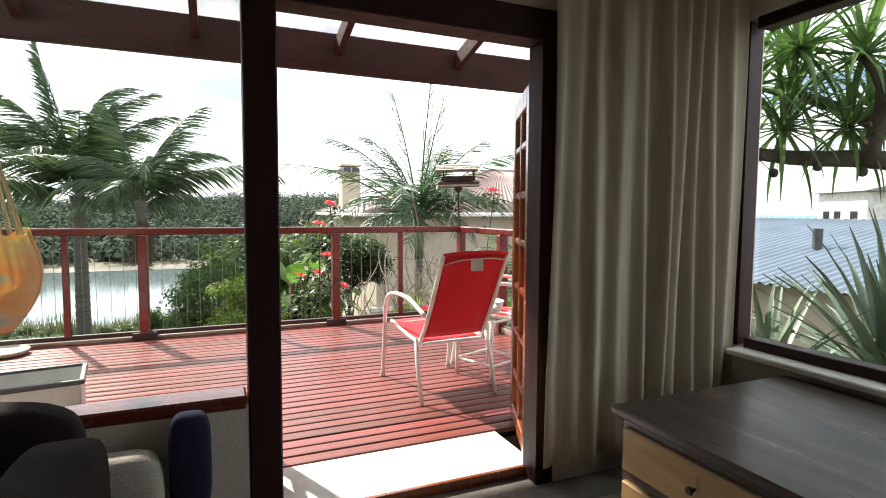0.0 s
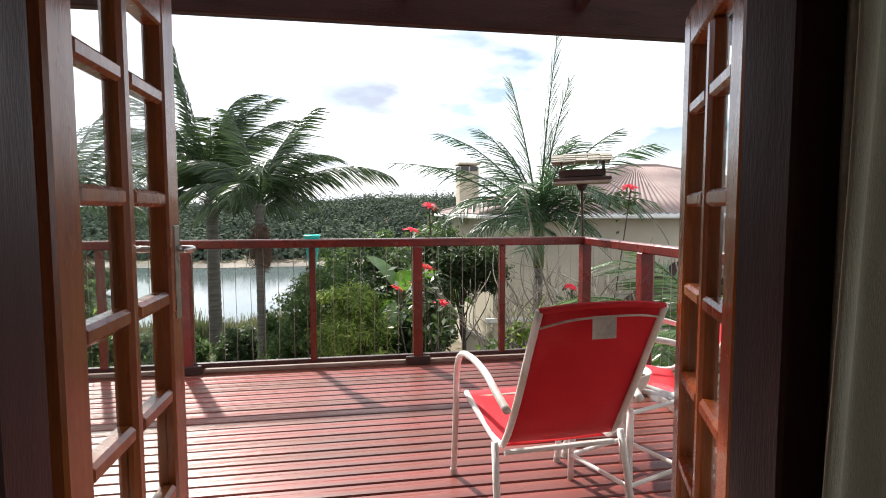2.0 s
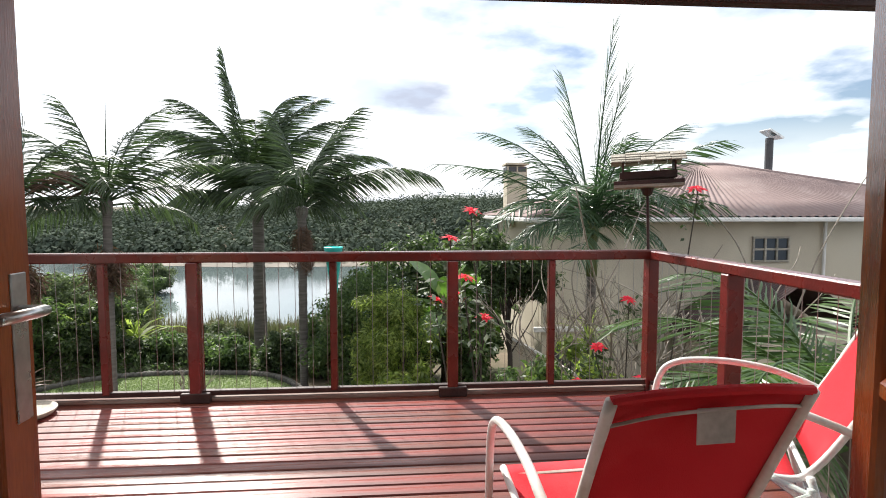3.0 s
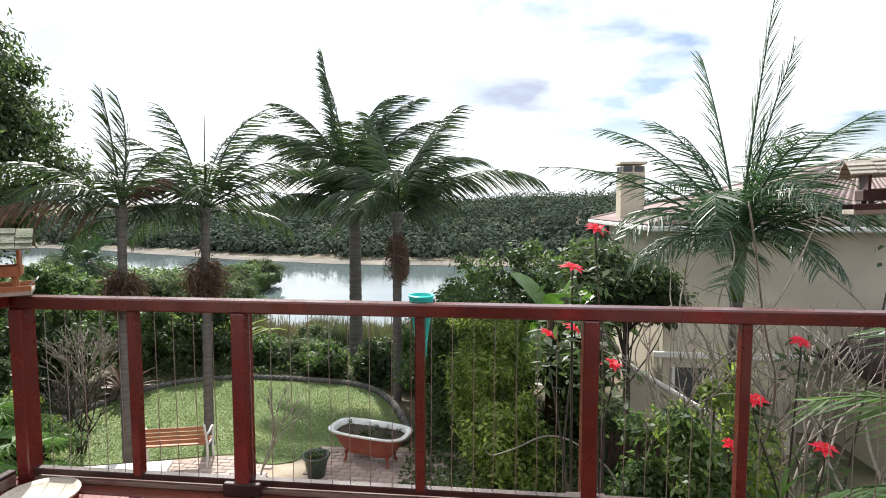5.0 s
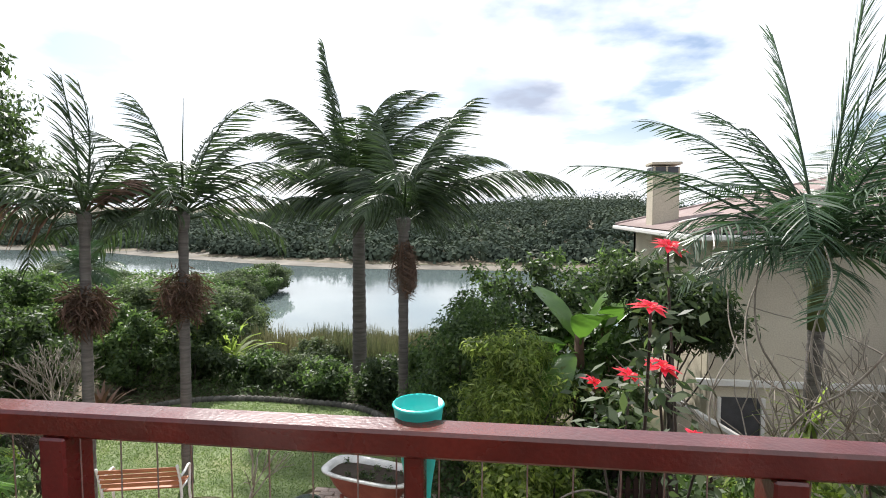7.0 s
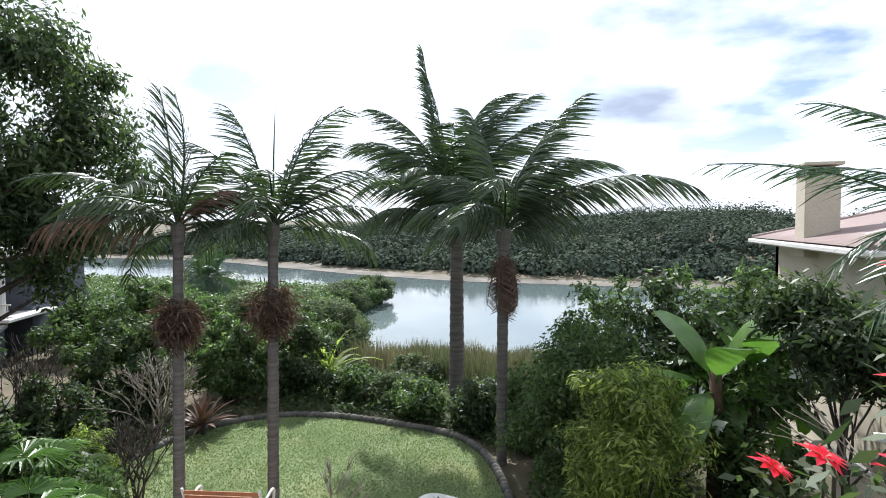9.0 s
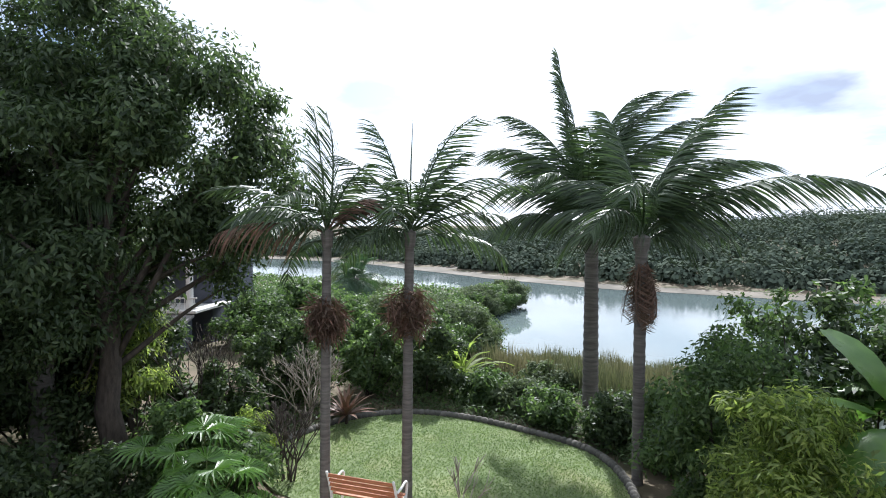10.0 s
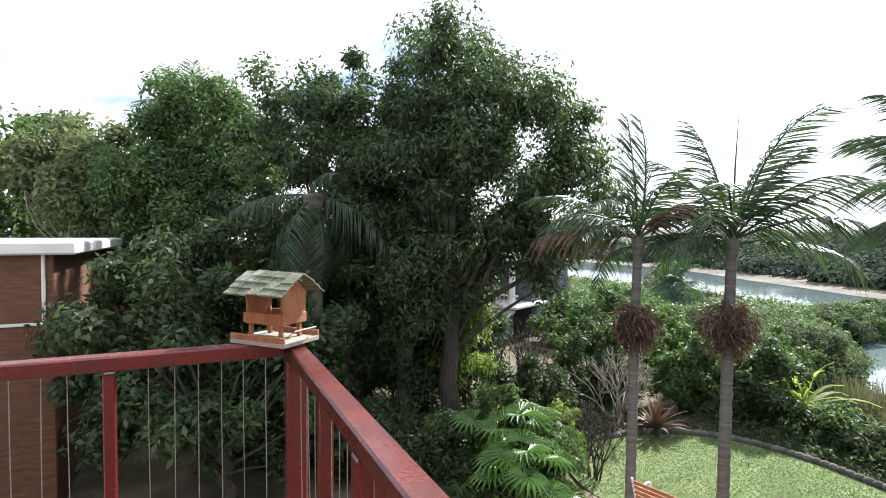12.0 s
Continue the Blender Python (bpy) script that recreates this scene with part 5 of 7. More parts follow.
for j in range(26):
    for i in range(26):
        x, y = -6.2 + 0.25 * i + 0.125 * (j % 2), 11.0 + 0.123 * j
        if cnt < 300 and inside([(-6.9, 10.9), (0.5, 10.9), (0.5, 12.8), (-1.7, 12.95), (-2.55, 12.85), (-3.0, 12.1), (-3.7, 12.0), (-4.2, 12.35), (-5.2, 12.05), (-6.9, 11.6)], np.array([x]), np.array([y]))[0] and -3.4 > x > -5.9 or (-2.7 < x < 0.2 and 11.5 < y < 12.85 and cnt < 300):
            part("paver", pav, None, patio, m=pose(x, y, G0 + 0.04, rn.uniform(-0.6, 0.6), rn.uniform(-0.6, 0.6), rn.uniform(-2, 2)))
            cnt += 1
structure("path", Geo().prism([(-12.5, 8.2, G0 + 0.03), (-8.2, 9.6, G0 + 0.03), (-8.3, 10.5, G0 + 0.03), (-9.6, 11.0, G0 + 0.03), (-12.5, 10.2, G0 + 0.03)], (0, 0, 0.02)), M_SAND, "pale sandy ground under the trees", "path")


# ---- garden furniture ----
def garden_bench(m):
    b = thing("garden_bench", m, "garden bench with orange-brown slats and white cast ends", "bench")
    for k in range(4):
        part("seat_slat", Geo().box((0, 0.06 + 0.095 * k, 0.42), (1.15, 0.07, 0.022), 0.004), M_SLAT, b)
    for k in range(4):
        part("back_slat", Geo().box((0, -0.02 - 0.028 * k, 0.52 + 0.085 * k), (1.15, 0.02, 0.06), 0.004), M_SLAT, b)
    for sx in (-0.58, 0.58):
        gg = Geo().tube(smooth_line([(sx, 0.40, 0.0), (sx, 0.36, 0.22), (sx, 0.38, 0.40), (sx, 0.42, 0.56), (sx, 0.36, 0.63), (sx, 0.20, 0.61), (sx, 0.02, 0.60)], 4), 0.022, 7)
        gg.tube(smooth_line([(sx, -0.06, 0.0), (sx, 0.02, 0.22), (sx, 0.01, 0.42), (sx, -0.06, 0.66), (sx, -0.13, 0.84)], 4), 0.022, 7)
        gg.tube([(sx, 0.02, 0.40), (sx, 0.38, 0.40)], 0.018, 7)
        part("end_frame", gg, M_WHITE, b, "white cast metal end", True)
    return b


garden_bench(pose(-5.05, 11.72, G0 + 0.045, 0, 0, 14))


def bath_planter(m):
    t = thing("bath_planter", m, "old white bathtub planter with terracotta-painted sides", "planter")
    prof = [(0.46, 0.18, 0.18), (0.60, 0.27, 0.36), (0.70, 0.33, 0.56), (0.76, 0.37, 0.585), (0.77, 0.38, 0.60), (0.74, 0.35, 0.605)]
    p = lambda q: math.copysign(abs(q) ** 0.55, q)
    rows = [[(a * p(math.cos(u)), b * p(math.sin(u)), z) for u in [2 * math.pi * j / 40 for j in range(41)]] for a, b, z in prof[:4]]
    part("tub_side", Geo().sheet(rows), M_TUBRED, t, "terracotta painted side", True)
    rows = [[(a * p(math.cos(u)), b * p(math.sin(u)), z) for u in [2 * math.pi * j / 40 for j in range(41)]] for a, b, z in ((0.69, 0.32, 0.56), (0.78, 0.39, 0.58), (0.79, 0.40, 0.61), (0.77, 0.38, 0.62), (0.68, 0.31, 0.60), (0.66, 0.29, 0.50))]
    part("rim", Geo().sheet(rows), M_TUB, t, "white enamel rim", True)
    rows = [[(a * p(math.cos(u)), b * p(math.sin(u)), z) for u in [2 * math.pi * j / 24 for j in range(25)]] for a, b, z in ((0.67, 0.30, 0.53), (0.35, 0.15, 0.55), (0.01, 0.01, 0.54))]
    part("soil", Geo().sheet(rows), M_SOIL, t)
    rs = np.random.RandomState(8)
    c = np.stack([rs.uniform(-0.55, 0.55, 16), rs.uniform(-0.2, 0.2, 16), np.full(16, 0.58)], 1)
    part("plants", quads_mesh("plants", clump_leaves(c, np.full(16, 0.06), 26, 0.05, rs, 0.5), M_LEAFDARK), None, t)["kind"] = "stuff"
    for x in (-0.42, 0.42):
        for y in (-0.16, 0.16):
            part("foot", Geo().tube([(x * 1.05, y * 1.15, 0), (x, y, 0.10), (x, y, 0.2)], [0.03, 0.02, 0.04], 7), M_TUBRED, t)


bath_planter(pose(-1.62, 12.42, G0 + 0.045, 0, 0, -14))
pt = thing("plant_pot", pose(-2.42, 11.75, G0 + 0.045), "dark green glazed pot with a small plant", "plant pot")
part("pot", Geo().lathe([(0.13, 0), (0.15, 0.02), (0.20, 0.28), (0.23, 0.36), (0.24, 0.37), (0.235, 0.40), (0.21, 0.39), (0.19, 0.33)], 24), M_POT, pt, smooth=True)
rs = np.random.RandomState(2)
part("soil", Geo().lathe([(0.0, 0.35), (0.2, 0.345)], 18, close=False), M_SOIL, pt)
part("plant", quads_mesh("plant", clump_leaves([(0, 0, 0.38), (0.06, 0.05, 0.39), (-0.07, -0.03, 0.38)], [0.08] * 3, 40, 0.06, rs, 0.5), M_LEAFMID), None, pt)
tb = thing("garden_table", pose(-5.35, 10.75, G0 + 0.045, 0, 0, 16), "low white slab table on the patio", "table")
part("tabletop", Geo().box((0, 0, 0.42), (1.5, 0.5, 0.06), 0.012), M_WHITESTONE, tb)
for sx in (-0.5, 0.5):
    part("pedestal", Geo().box((sx, 0, 0.195), (0.14, 0.36, 0.39), 0.01), M_WHITESTONE, tb)

# ---- neighbouring house on the river side ----
HX, HY = 4.25, 14.8


def window_unit(parent, x, y, z, w, h, face):
    """face: '-y' or '-x'."""
    m = pose(x, y, z) if face == "-y" else pose(x, y, z, 0, 0, -90)
    wd = part("window", Geo().box((0, 0.04, 0), (w, 0.06, h), 0.004, m=m), M_DARKGL, parent, "dark window with weathered glazing bars")
    for sx in (-1, -0.33, 0.33, 1):
        part("frame", Geo().box((sx * (w / 2), -0.004, 0), (0.05, 0.05, h + 0.05), 0.005, m=m), M_GREYWOOD, wd)
    for sz in (-1, 0, 1):
        part("frame", Geo().box((0, -0.003, sz * h / 2), (w + 0.05, 0.05, 0.05), 0.005, m=m), M_GREYWOOD, wd)


def corrugated(a, b, c, d, waves, amp, mat, name, parent):
    """A corrugated sheet between ridge line a-b and eave line d-c."""
    a, b, c, d = Vector(a), Vector(b), Vector(c), Vector(d)
    nrm = (b - a).cross(d - a).normalized()
    if nrm.z < 0:
        nrm = -nrm
    n = waves * 6
    rows = []
    for i in range(5):
        t = i / 4
        p, q = a.lerp(d, t), b.lerp(c, t)
        rows.append([p.lerp(q, j / n) + nrm * amp * math.sin(j / 6 * 2 * math.pi) for j in range(n + 1)])
    return part(name, Geo().sheet(rows, 0.006), mat, parent, smooth=True)


house = thing("neighbour_house", pose(0, 0, 0), "cream rendered house with a faded corrugated hipped roof", "house")
EZ = 1.12
part("wall", Geo().box((HX + 6.5, HY + 0.15, -1.7), (13.0, 0.30, 2 * (EZ + 1.7)), 0.02), M_HOUSE, house)
part("wall", Geo().box((HX + 0.15, HY + 3.3, -1.7), (0.30, 6.0, 2 * (EZ + 1.7)), 0.02), M_HOUSE, house)
part("wall", Geo().box((HX + 6.5, HY + 6.15, -1.7), (13.0, 0.30, 2 * (EZ + 1.7)), 0.02), M_HOUSE, house)
part("wall", Geo().box((HX + 12.85, HY + 3.15, -1.7), (0.30, 5.7, 2 * (EZ + 1.7)), 0.02), M_HOUSE, house)
part("plinth_band", Geo().box((HX + 6.4, HY - 0.03, -1.62), (13.2, 0.10, 0.12), 0.01), M_FASCIA, house, "projecting white band")
OV = 0.45
r0, r1 = (HX + 5.3, HY + 3.1, 2.74), (HX + 6.5, HY + 3.1, 2.74)
e00, e10 = (HX - OV, HY - OV, EZ + 0.06), (HX + 13.4, HY - OV, EZ + 0.06)
e01, e11 = (HX - OV, HY + 6.7, EZ + 0.06), (HX + 13.4, HY + 6.7, EZ + 0.06)
corrugated(r0, r1, e10, e00, 62, 0.022, M_ROOFPINK, "roof", house)
corrugated(r0, r0, e00, e01, 34, 0.028, M_ROOFPINK, "roof", house)
corrugated(r1, r0, e01, e11, 62, 0.022, M_ROOFPINK, "roof", house)
corrugated(r1, r1, e11, e10, 34, 0.028, M_ROOFPINK, "roof", house)
part("ridge_cap", Geo().tube([r0, r1], 0.07, 8), M_ROOFPINK, house)
for q in (e00, e01):
    part("hip_cap", Geo().tube([r0, q], 0.06, 8), M_ROOFPINK, house)
for q in (e10, e11):
    part("hip_cap", Geo().tube([r1, q], 0.06, 8), M_ROOFPINK, house)
part("soffit", Geo().box((HX + 6.4, HY + 3.1, EZ - 0.01), (13.6, 7.0, 0.03), 0.005), M_FASCIA, house)
part("gutter", Geo().box((HX + 6.45, HY - OV - 0.05, EZ - 0.02), (13.9, 0.11, 0.11), 0.03), M_FASCIA, house, "white gutter")
part("gutter", Geo().box((HX - OV - 0.05, HY + 3.15, EZ - 0.02), (0.11, 7.1, 0.11), 0.03), M_FASCIA, house, "white gutter")
ch = part("chimney", Geo().box((HX + 0.05, HY + 3.5, 1.75), (0.62, 0.62, 1.8), 0.015), M_HOUSE, house, "cream rendered chimney with a dark slotted top")
part("chimney_cap", Geo().box((HX + 0.05, HY + 3.5, 2.74), (0.70, 0.70, 0.07), 0.012), M_HOUSE, ch)
# dark panels on the solid chimney stand in for shade inside the slots
for s in (-0.18, 0.18):
    part("flue_slot", Geo().box((HX + 0.05 + s * 0.8, HY + 3.185, 2.58), (0.24, 0.02, 0.15), 0.004), M_DARKGREY, ch)
    part("flue_slot", Geo().box((HX - 0.265, HY + 3.5 + s * 0.8, 2.58), (0.02, 0.24, 0.15), 0.004), M_DARKGREY, ch)
sp = part("stove_pipe", Geo().tube([(12.5, 18.3, 1.5), (12.5, 18.3, 3.62)], 0.12, 12), M_DARKGREY, house, "dark stove pipe")
part("cowl", Geo().prism([(12.3, 18.05, 3.86), (12.36, 18.05, 3.90), (12.84, 18.05, 3.62), (12.78, 18.05, 3.58)], (0, 0.5, 0)), M_STEEL, sp, "pale metal cowl")
window_unit(house, 10.15, HY - 0.03, 0.34, 0.94, 0.60, "-y")
window_unit(house, HX - 0.03, HY + 2.4, -0.8, 0.9, 1.0, "-x")
part("downpipe", Geo().tube([(HX + 7.3, HY - 0.08, EZ), (HX + 7.3, HY - 0.08, -3.5)], 0.04, 8), M_FASCIA, house)
# no opening here: a dark panel on the wall paints the doorway's shade
dw = part("doorway", Geo().box((4.86, HY - 0.004, -2.55), (0.72, 0.02, 1.30), 0.004), M_DARKGREY, house, "dark panel as doorway shade under the white band")
for x in (4.47, 5.25):
    part("door_jamb", Geo().box((x, HY - 0.03, -2.55), (0.07, 0.06, 1.30), 0.006), M_FASCIA, dw)
# low sloping wall beside outside steps
structure("stair_wall", Geo().prism([(3.2, 13.6, G0 - 0.1), (6.3, 13.6, G0 - 0.1), (6.3, 13.6, -2.75), (5.0, 13.6, -2.6), (3.2, 13.6, -1.55)], (0, 0.16, 0)), M_HOUSE, "cream plastered wall sloping down beside steps", "wall")
structure("stair_coping", Geo().prism([(3.15, 13.56, -1.515), (5.0, 13.56, -2.595), (5.0, 13.56, -2.535), (3.15, 13.56, -1.455)], (0, 0.24, 0)), M_FASCIA, "white sloping wall coping", "coping")
annex = thing("annex", pose(0, 0, 0), "low annex with a dark brown sloping roof", "outbuilding")
part("wall", Geo().box((9.2, 13.7, -2.6), (3.2, 2.1, 2.5), 0.02), M_HOUSE, annex)
corrugated((9.4, 12.5, -0.15), (9.4, 14.75, -0.15), (7.3, 14.75, -1.55), (7.3, 12.5, -1.55), 26, 0.02, M_DARKRAIL, "roof", annex)
corrugated((9.4, 14.75, -0.15), (9.4, 12.5, -0.15), (11.2, 12.5, -1.35), (11.2, 14.75, -1.35), 26, 0.02, M_DARKRAIL, "roof", annex)

# low picket fence beside the lean-to
fence = thing("picket_fence", pose(2.2, 12.3, G0, 0, 0, 5), "short dark picket fence among the shrubs", "fence")
pk = Geo().prism([(-0.035, 0, 0), (0.035, 0, 0), (0.035, 0, 0.8), (0, 0, 0.88), (-0.035, 0, 0.8)], (0, 0.018, 0)).mesh("picket", M_DARKRAIL)
for k in range(12):
    part("picket", pk, None, fence, m=pose(k * 0.12, 0, 0, 0, rng.uniform(-2, 2), 0))
for z in (0.22, 0.62):
    part("fence_rail", Geo().box((0.66, 0.03, z), (1.45, 0.03, 0.06), 0.004), M_DARKRAIL, fence)

# ---- brown brick outbuilding and white houses on the other side ----
hut = thing("outbuilding", pose(0, 0, 0), "brown brick outbuilding with a white flat roof edge", "building")
part("wall", Geo().box((-13.0, -1.2, -1.0), (6.0, 8.4, 4.5), 0.02), M_BRICK, hut)
part("roof_edge", Geo().box((-13.0, -1.1, 1.32), (6.4, 8.9, 0.22), 0.03), M_FASCIA, hut, "white fascia")
part("downpipe", Geo().tube([(-9.97, 2.86, 1.22), (-9.97, 2.86, 0.06)], 0.03, 8), M_FASCIA, hut)
part("wall_band", Geo().box((-9.985, 0.9, 0.06), (0.04, 3.95, 0.05), 0.006), M_FASCIA, hut, "white band")
b2 = thing("white_building", pose(0, 0, 0), "low white-roofed building behind the trees", "building")
part("wall", Geo().box((-19.5, 8.0, -1.4), (5.0, 13.0, 5.0), 0.03), M_BRICK, b2)
part("roof_edge", Geo().box((-19.5, 8.0, 1.24), (5.6, 13.6, 0.25), 0.03), M_FASCIA, b2, "white roof edge")
b3 = thing("river_villa", pose(-22.2, 18.1, 0.0, 0, 0, 28), "white villa with a columned balcony over a tiled roof", "house")
# walls coloured dark for the shade behind balcony and trees
part("wall", Geo().box((0, 2.0, -2.4), (5.0, 4.0, 5.2), 0.03), M_SHADEWALL, b3)
part("balcony_roof", Geo().box((0.2, -0.6, 0.62), (5.4, 3.0, 0.26), 0.03), M_FASCIA, b3, "white balcony roof")
for k in range(4):
    part("column", Geo().tube([(-2.2 + 1.55 * k, -1.7, -1.6), (-2.2 + 1.55 * k, -1.7, 0.5)], 0.14, 12), M_FASCIA, b3, "white column")
part("balustrade", Geo().box((0.2, -1.8, -1.15), (5.2, 0.06, 0.06), 0.01), M_FASCIA, b3)
for k in range(26):
    part("baluster", Geo().tube([(-2.3 + 0.2 * k, -1.8, -1.62), (-2.3 + 0.2 * k, -1.8, -1.16)], 0.018, 6), M_FASCIA, b3)
part("balcony_floor", Geo().box((0.2, -0.6, -1.66), (5.4, 3.0, 0.12), 0.02), M_FASCIA, b3)
part("tiled_roof", Geo().prism([(-2.6, -2.0, -1.75), (-2.6, -4.0, -2.35), (-2.6, -4.0, -2.45), (-2.6, -2.0, -1.85)], (5.4, 0, 0)), M_GREYROOF, b3, "grey tiled lower roof")
part("lower_wall", Geo().box((0.1, -2.6, -3.7), (5.0, 1.6, 3.6), 0.03), M_SHADEWALL, b3)

# ---- palms ----
# main fronds: heading, rise, length, bend, how far folded (below 0: torn)
palm_tree(-6.02, 11.85, G0, 4.65, 0.088, 0.072, 5, "tall slim palm with ragged fronds and a seed tassel", 31, (0.05, 0.05), M_FROND, 1.7, ball=(3.25, 0.36), ragged=0.08, hang=0.60, elev=(60, 5), arch=0.9, leaflets=40, thin=0.034, width=0.23, main=[(212, 86, 2.1, 0.15, 0.15), (212, 98, 2.0, 0.5, 0.2, 2.5), (207, 42, 2.1, 1.2, 0), (210, 28, 1.9, 1.0, 0), (215, 14, 1.9, 0.8, 0, 1.6, 1), (30, 62, 1.4, 2.5, 0, 1.6, 1), (25, 40, 1.6, 1.4, 0), (120, 60, 1.8, 1.2, 0), (-60, 50, 1.6, 1.5, 0), (-90, 20, 1.4, 1.0, 0), (30, 10, 1.4, 0.8, 0)])
palm_tree(-4.95, 12.75, G0, 4.65, 0.095, 0.078, 5, "slim palm with long ragged fronds and a seed tassel", 32, (0.0, 0.1), M_FROND, 2.0, ball=(3.35, 0.42), ragged=0.06, hang=0.60, elev=(60, 5), spear=2.0, arch=0.9, leaflets=42, thin=0.034, width=0.21, main=[(25, 72, 2.4, 1.5, 0, 3.5), (20, 36, 2.2, 0.8, 0), (18, 22, 1.9, 0.9, 0), (207, 78, 2.1, 0.5, 0.1), (205, 62, 2.0, 0.9, 0), (205, 62, 1.5, 2.5, 0, 1.6, 1), (212, 50, 1.5, 2.4, 0, 1.6, 1), (100, 70, 2.0, 0.8, 0), (-60, 55, 1.8, 1.4, 0), (30, 55, 2.0, 1.3, 0), (225, 15, 1.4, 1.3, 0), (-80, 10, 1.3, 0.9, 0)])
palm_tree(-3.75, 19.3, G0 - 0.1, 4.85, 0.21, 0.16, 6, "tall palm with a thick grey trunk and arching crown", 33, (0, 0), M_FROND, 3.4, ragged=0.02, hang=1.0, elev=(80, 15), width=0.165, arch=0.9, leaflets=84, thin=0.05, main=[(192, 77, 4.5, -0.06, 0.16), (191, 82, 4.0, 0.15, 0.12), (14, 86, 4.1, 1.6, 0, 3.0), (12, 78, 4.0, 1.2, 0, 2.2), (195, 60, 4.3, 1.5, 0), (191, 74, 4.0, 1.0, 0), (200, 46, 3.5, 1.7, 0), (196, 22, 3.0, 1.4, 0), (12, 68, 3.9, 1.3, 0), (20, 50, 3.4, 1.6, 0), (215, 66, 3.7, 1.5, 0), (-70, 74, 3.8, 1.7, 0), (-100, 58, 3.2, 1.9, 0), (100, 72, 3.9, 1.4, 0), (150, 60, 3.7, 1.6, 0), (55, 70, 3.7, 1.5, 0), (5, 20, 2.8, 1.2, 0), (-60, 30, 2.8, 1.6, 0)])
palm_tree(-1.72, 15.6, G0, 4.55, 0.10, 0.11, 4, "slender palm with a brown skirt of dead fronds", 34, (0.0, 0.1), M_FROND, 2.3, skirt=16, ragged=0.02, hang=1.0, elev=(75, 30), width=0.19, arch=1.0, leaflets=62, thin=0.042, main=[(6, 36, 3.7, 1.25, 0), (8, 48, 2.5, 1.6, 0), (5, 62, 2.7, 1.55, 0), (10, 74, 2.9, 0.75, 0), (188, 84, 2.4, 0.5, 0.1), (188, 58, 2.3, 1.4, 0), (192, 22, 1.7, 1.7, 0), (-70, 55, 2.4, 1.9, 0), (-40, 66, 2.4, 1.6, 0), (90, 60, 2.6, 1.4, 0), (60, 40, 2.6, 1.3, 0), (200, 40, 2.0, 1.6, 0)])
palm_tree(4.15, 11.2, G0, 3.40, 0.10, 0.085, 8, "palm with blue-green arching fronds and a green crownshaft", 35, (0.05, 0.0), M_FRONDBLUE, 2.1, shaft=0.85, ragged=0.04, hang=0.24, elev=(70, 20), width=0.23, arch=0.8, leaflets=50, thin=0.026, main=[(-96, 79, 3.4, -0.05, 0.55), (-80, 76, 2.7, 0.1, 0.5), (146, 80, 2.8, 0.12, 0.15), (147, 58, 2.7, 0.85, 0), (152, 46, 2.4, 0.95, 0), (140, 68, 2.4, 0.7, 0), (155, 36, 3.3, 0.75, -1), (-35, 50, 2.6, 0.9, 0), (-40, 28, 2.3, 1.0, 0), (-25, 64, 2.4, 0.8, 0), (-95, 56, 2.2, 2.0, 0), (-65, 48, 2.1, 1.9, 0), (-130, 50, 2.2, 2.0, 0), (175, 40, 2.1, 1.9, 0), (-15, 40, 2.1, 1.7, 0), (60, 66, 2.4, 1.0, 0), (100, 50, 2.3, 1.4, 0), (-110, 30, 1.7, 1.7, 0), (-75, 25, 1.7, 1.7, 0), (-45, 12, 1.6, 1.5, 0), (-150, 22, 1.7, 1.6, 0), (170, 15, 1.7, 1.5, 0)])
palm_tree(-10.5, 7.4, G0, 5.5, 0.20, 0.17, 12, "dark palm with brown hanging fronds beside the trees", 36, (0, 0), M_FROND, 2.0, skirt=30, ragged=0.2, hang=0.9, elev=(10, -75), width=0.2)
palm_tree(-11.2, 9.7, G0, 5.3, 0.22, 0.18, 14, "shaded palm with drooping fronds under the trees", 37, (0, 0), M_FROND, 2.3, skirt=16, ragged=0.1, hang=0.9, elev=(10, -75), width=0.2)
palm_tree(-22.5, 31.0, -5.8, 4.2, 0.2, 0.2, 20, "small palm among the river scrub", 38, (0, 0), M_FRONDBLUE, 1.9, hang=0.3, elev=(80, -30))
palm_tree(-24.0, 5.2, G0, 9.5, 0.2, 0.17, 18, "distant palm behind the outbuilding", 39, (0, 0), M_FROND, 2.6, hang=0.4)

# ---- big trees beyond the deck's end ----
broad_tree(-10.1, 10.4, G0, 10.0, 3, 3, 250, 440, 0.145, M_LEAFDARK, "large dark evergreen tree with drooping leaves", 41, 0.22, 0.3, 0.62, droop=1.0, lobes=[(-0.3, 0.2, 8.3, 1.7, 1.7, 1.7), (0.6, 1.3, 6.9, 1.9, 1.9, 1.7), (-0.9, -0.8, 6.0, 1.7, 1.7, 1.8), (1.1, 2.6, 5.6, 1.4, 1.4, 1.5), (0.5, 1.5, 5.0, 1.5, 1.4, 0.9), (-0.9, -0.3, 4.0, 2.0, 1.7, 1.8), (-0.9, -0.4, 2.2, 1.6, 1.4, 1.3), (0.5, 2.1, 4.0, 0.45, 0.5, 0.8), (-0.2, 0.6, 7.2, 1.2, 1.2, 1.6)], aspect=0.34)
broad_tree(-13.1, 9.0, G0, 10.0, 3, 3, 150, 380, 0.15, M_LEAFDARK, "large open-crowned tree with dark leaves", 42, 0.28, 0.35, 0.55, lobes=[(0, 0, 8.1, 1.8, 1.8, 1.3), (0.6, -1.4, 7.0, 2.0, 2.0, 1.6), (0.2, 1.4, 6.6, 2.2, 2.0, 1.8), (0.5, 0, 4.5, 2.4, 2.4, 1.8)])
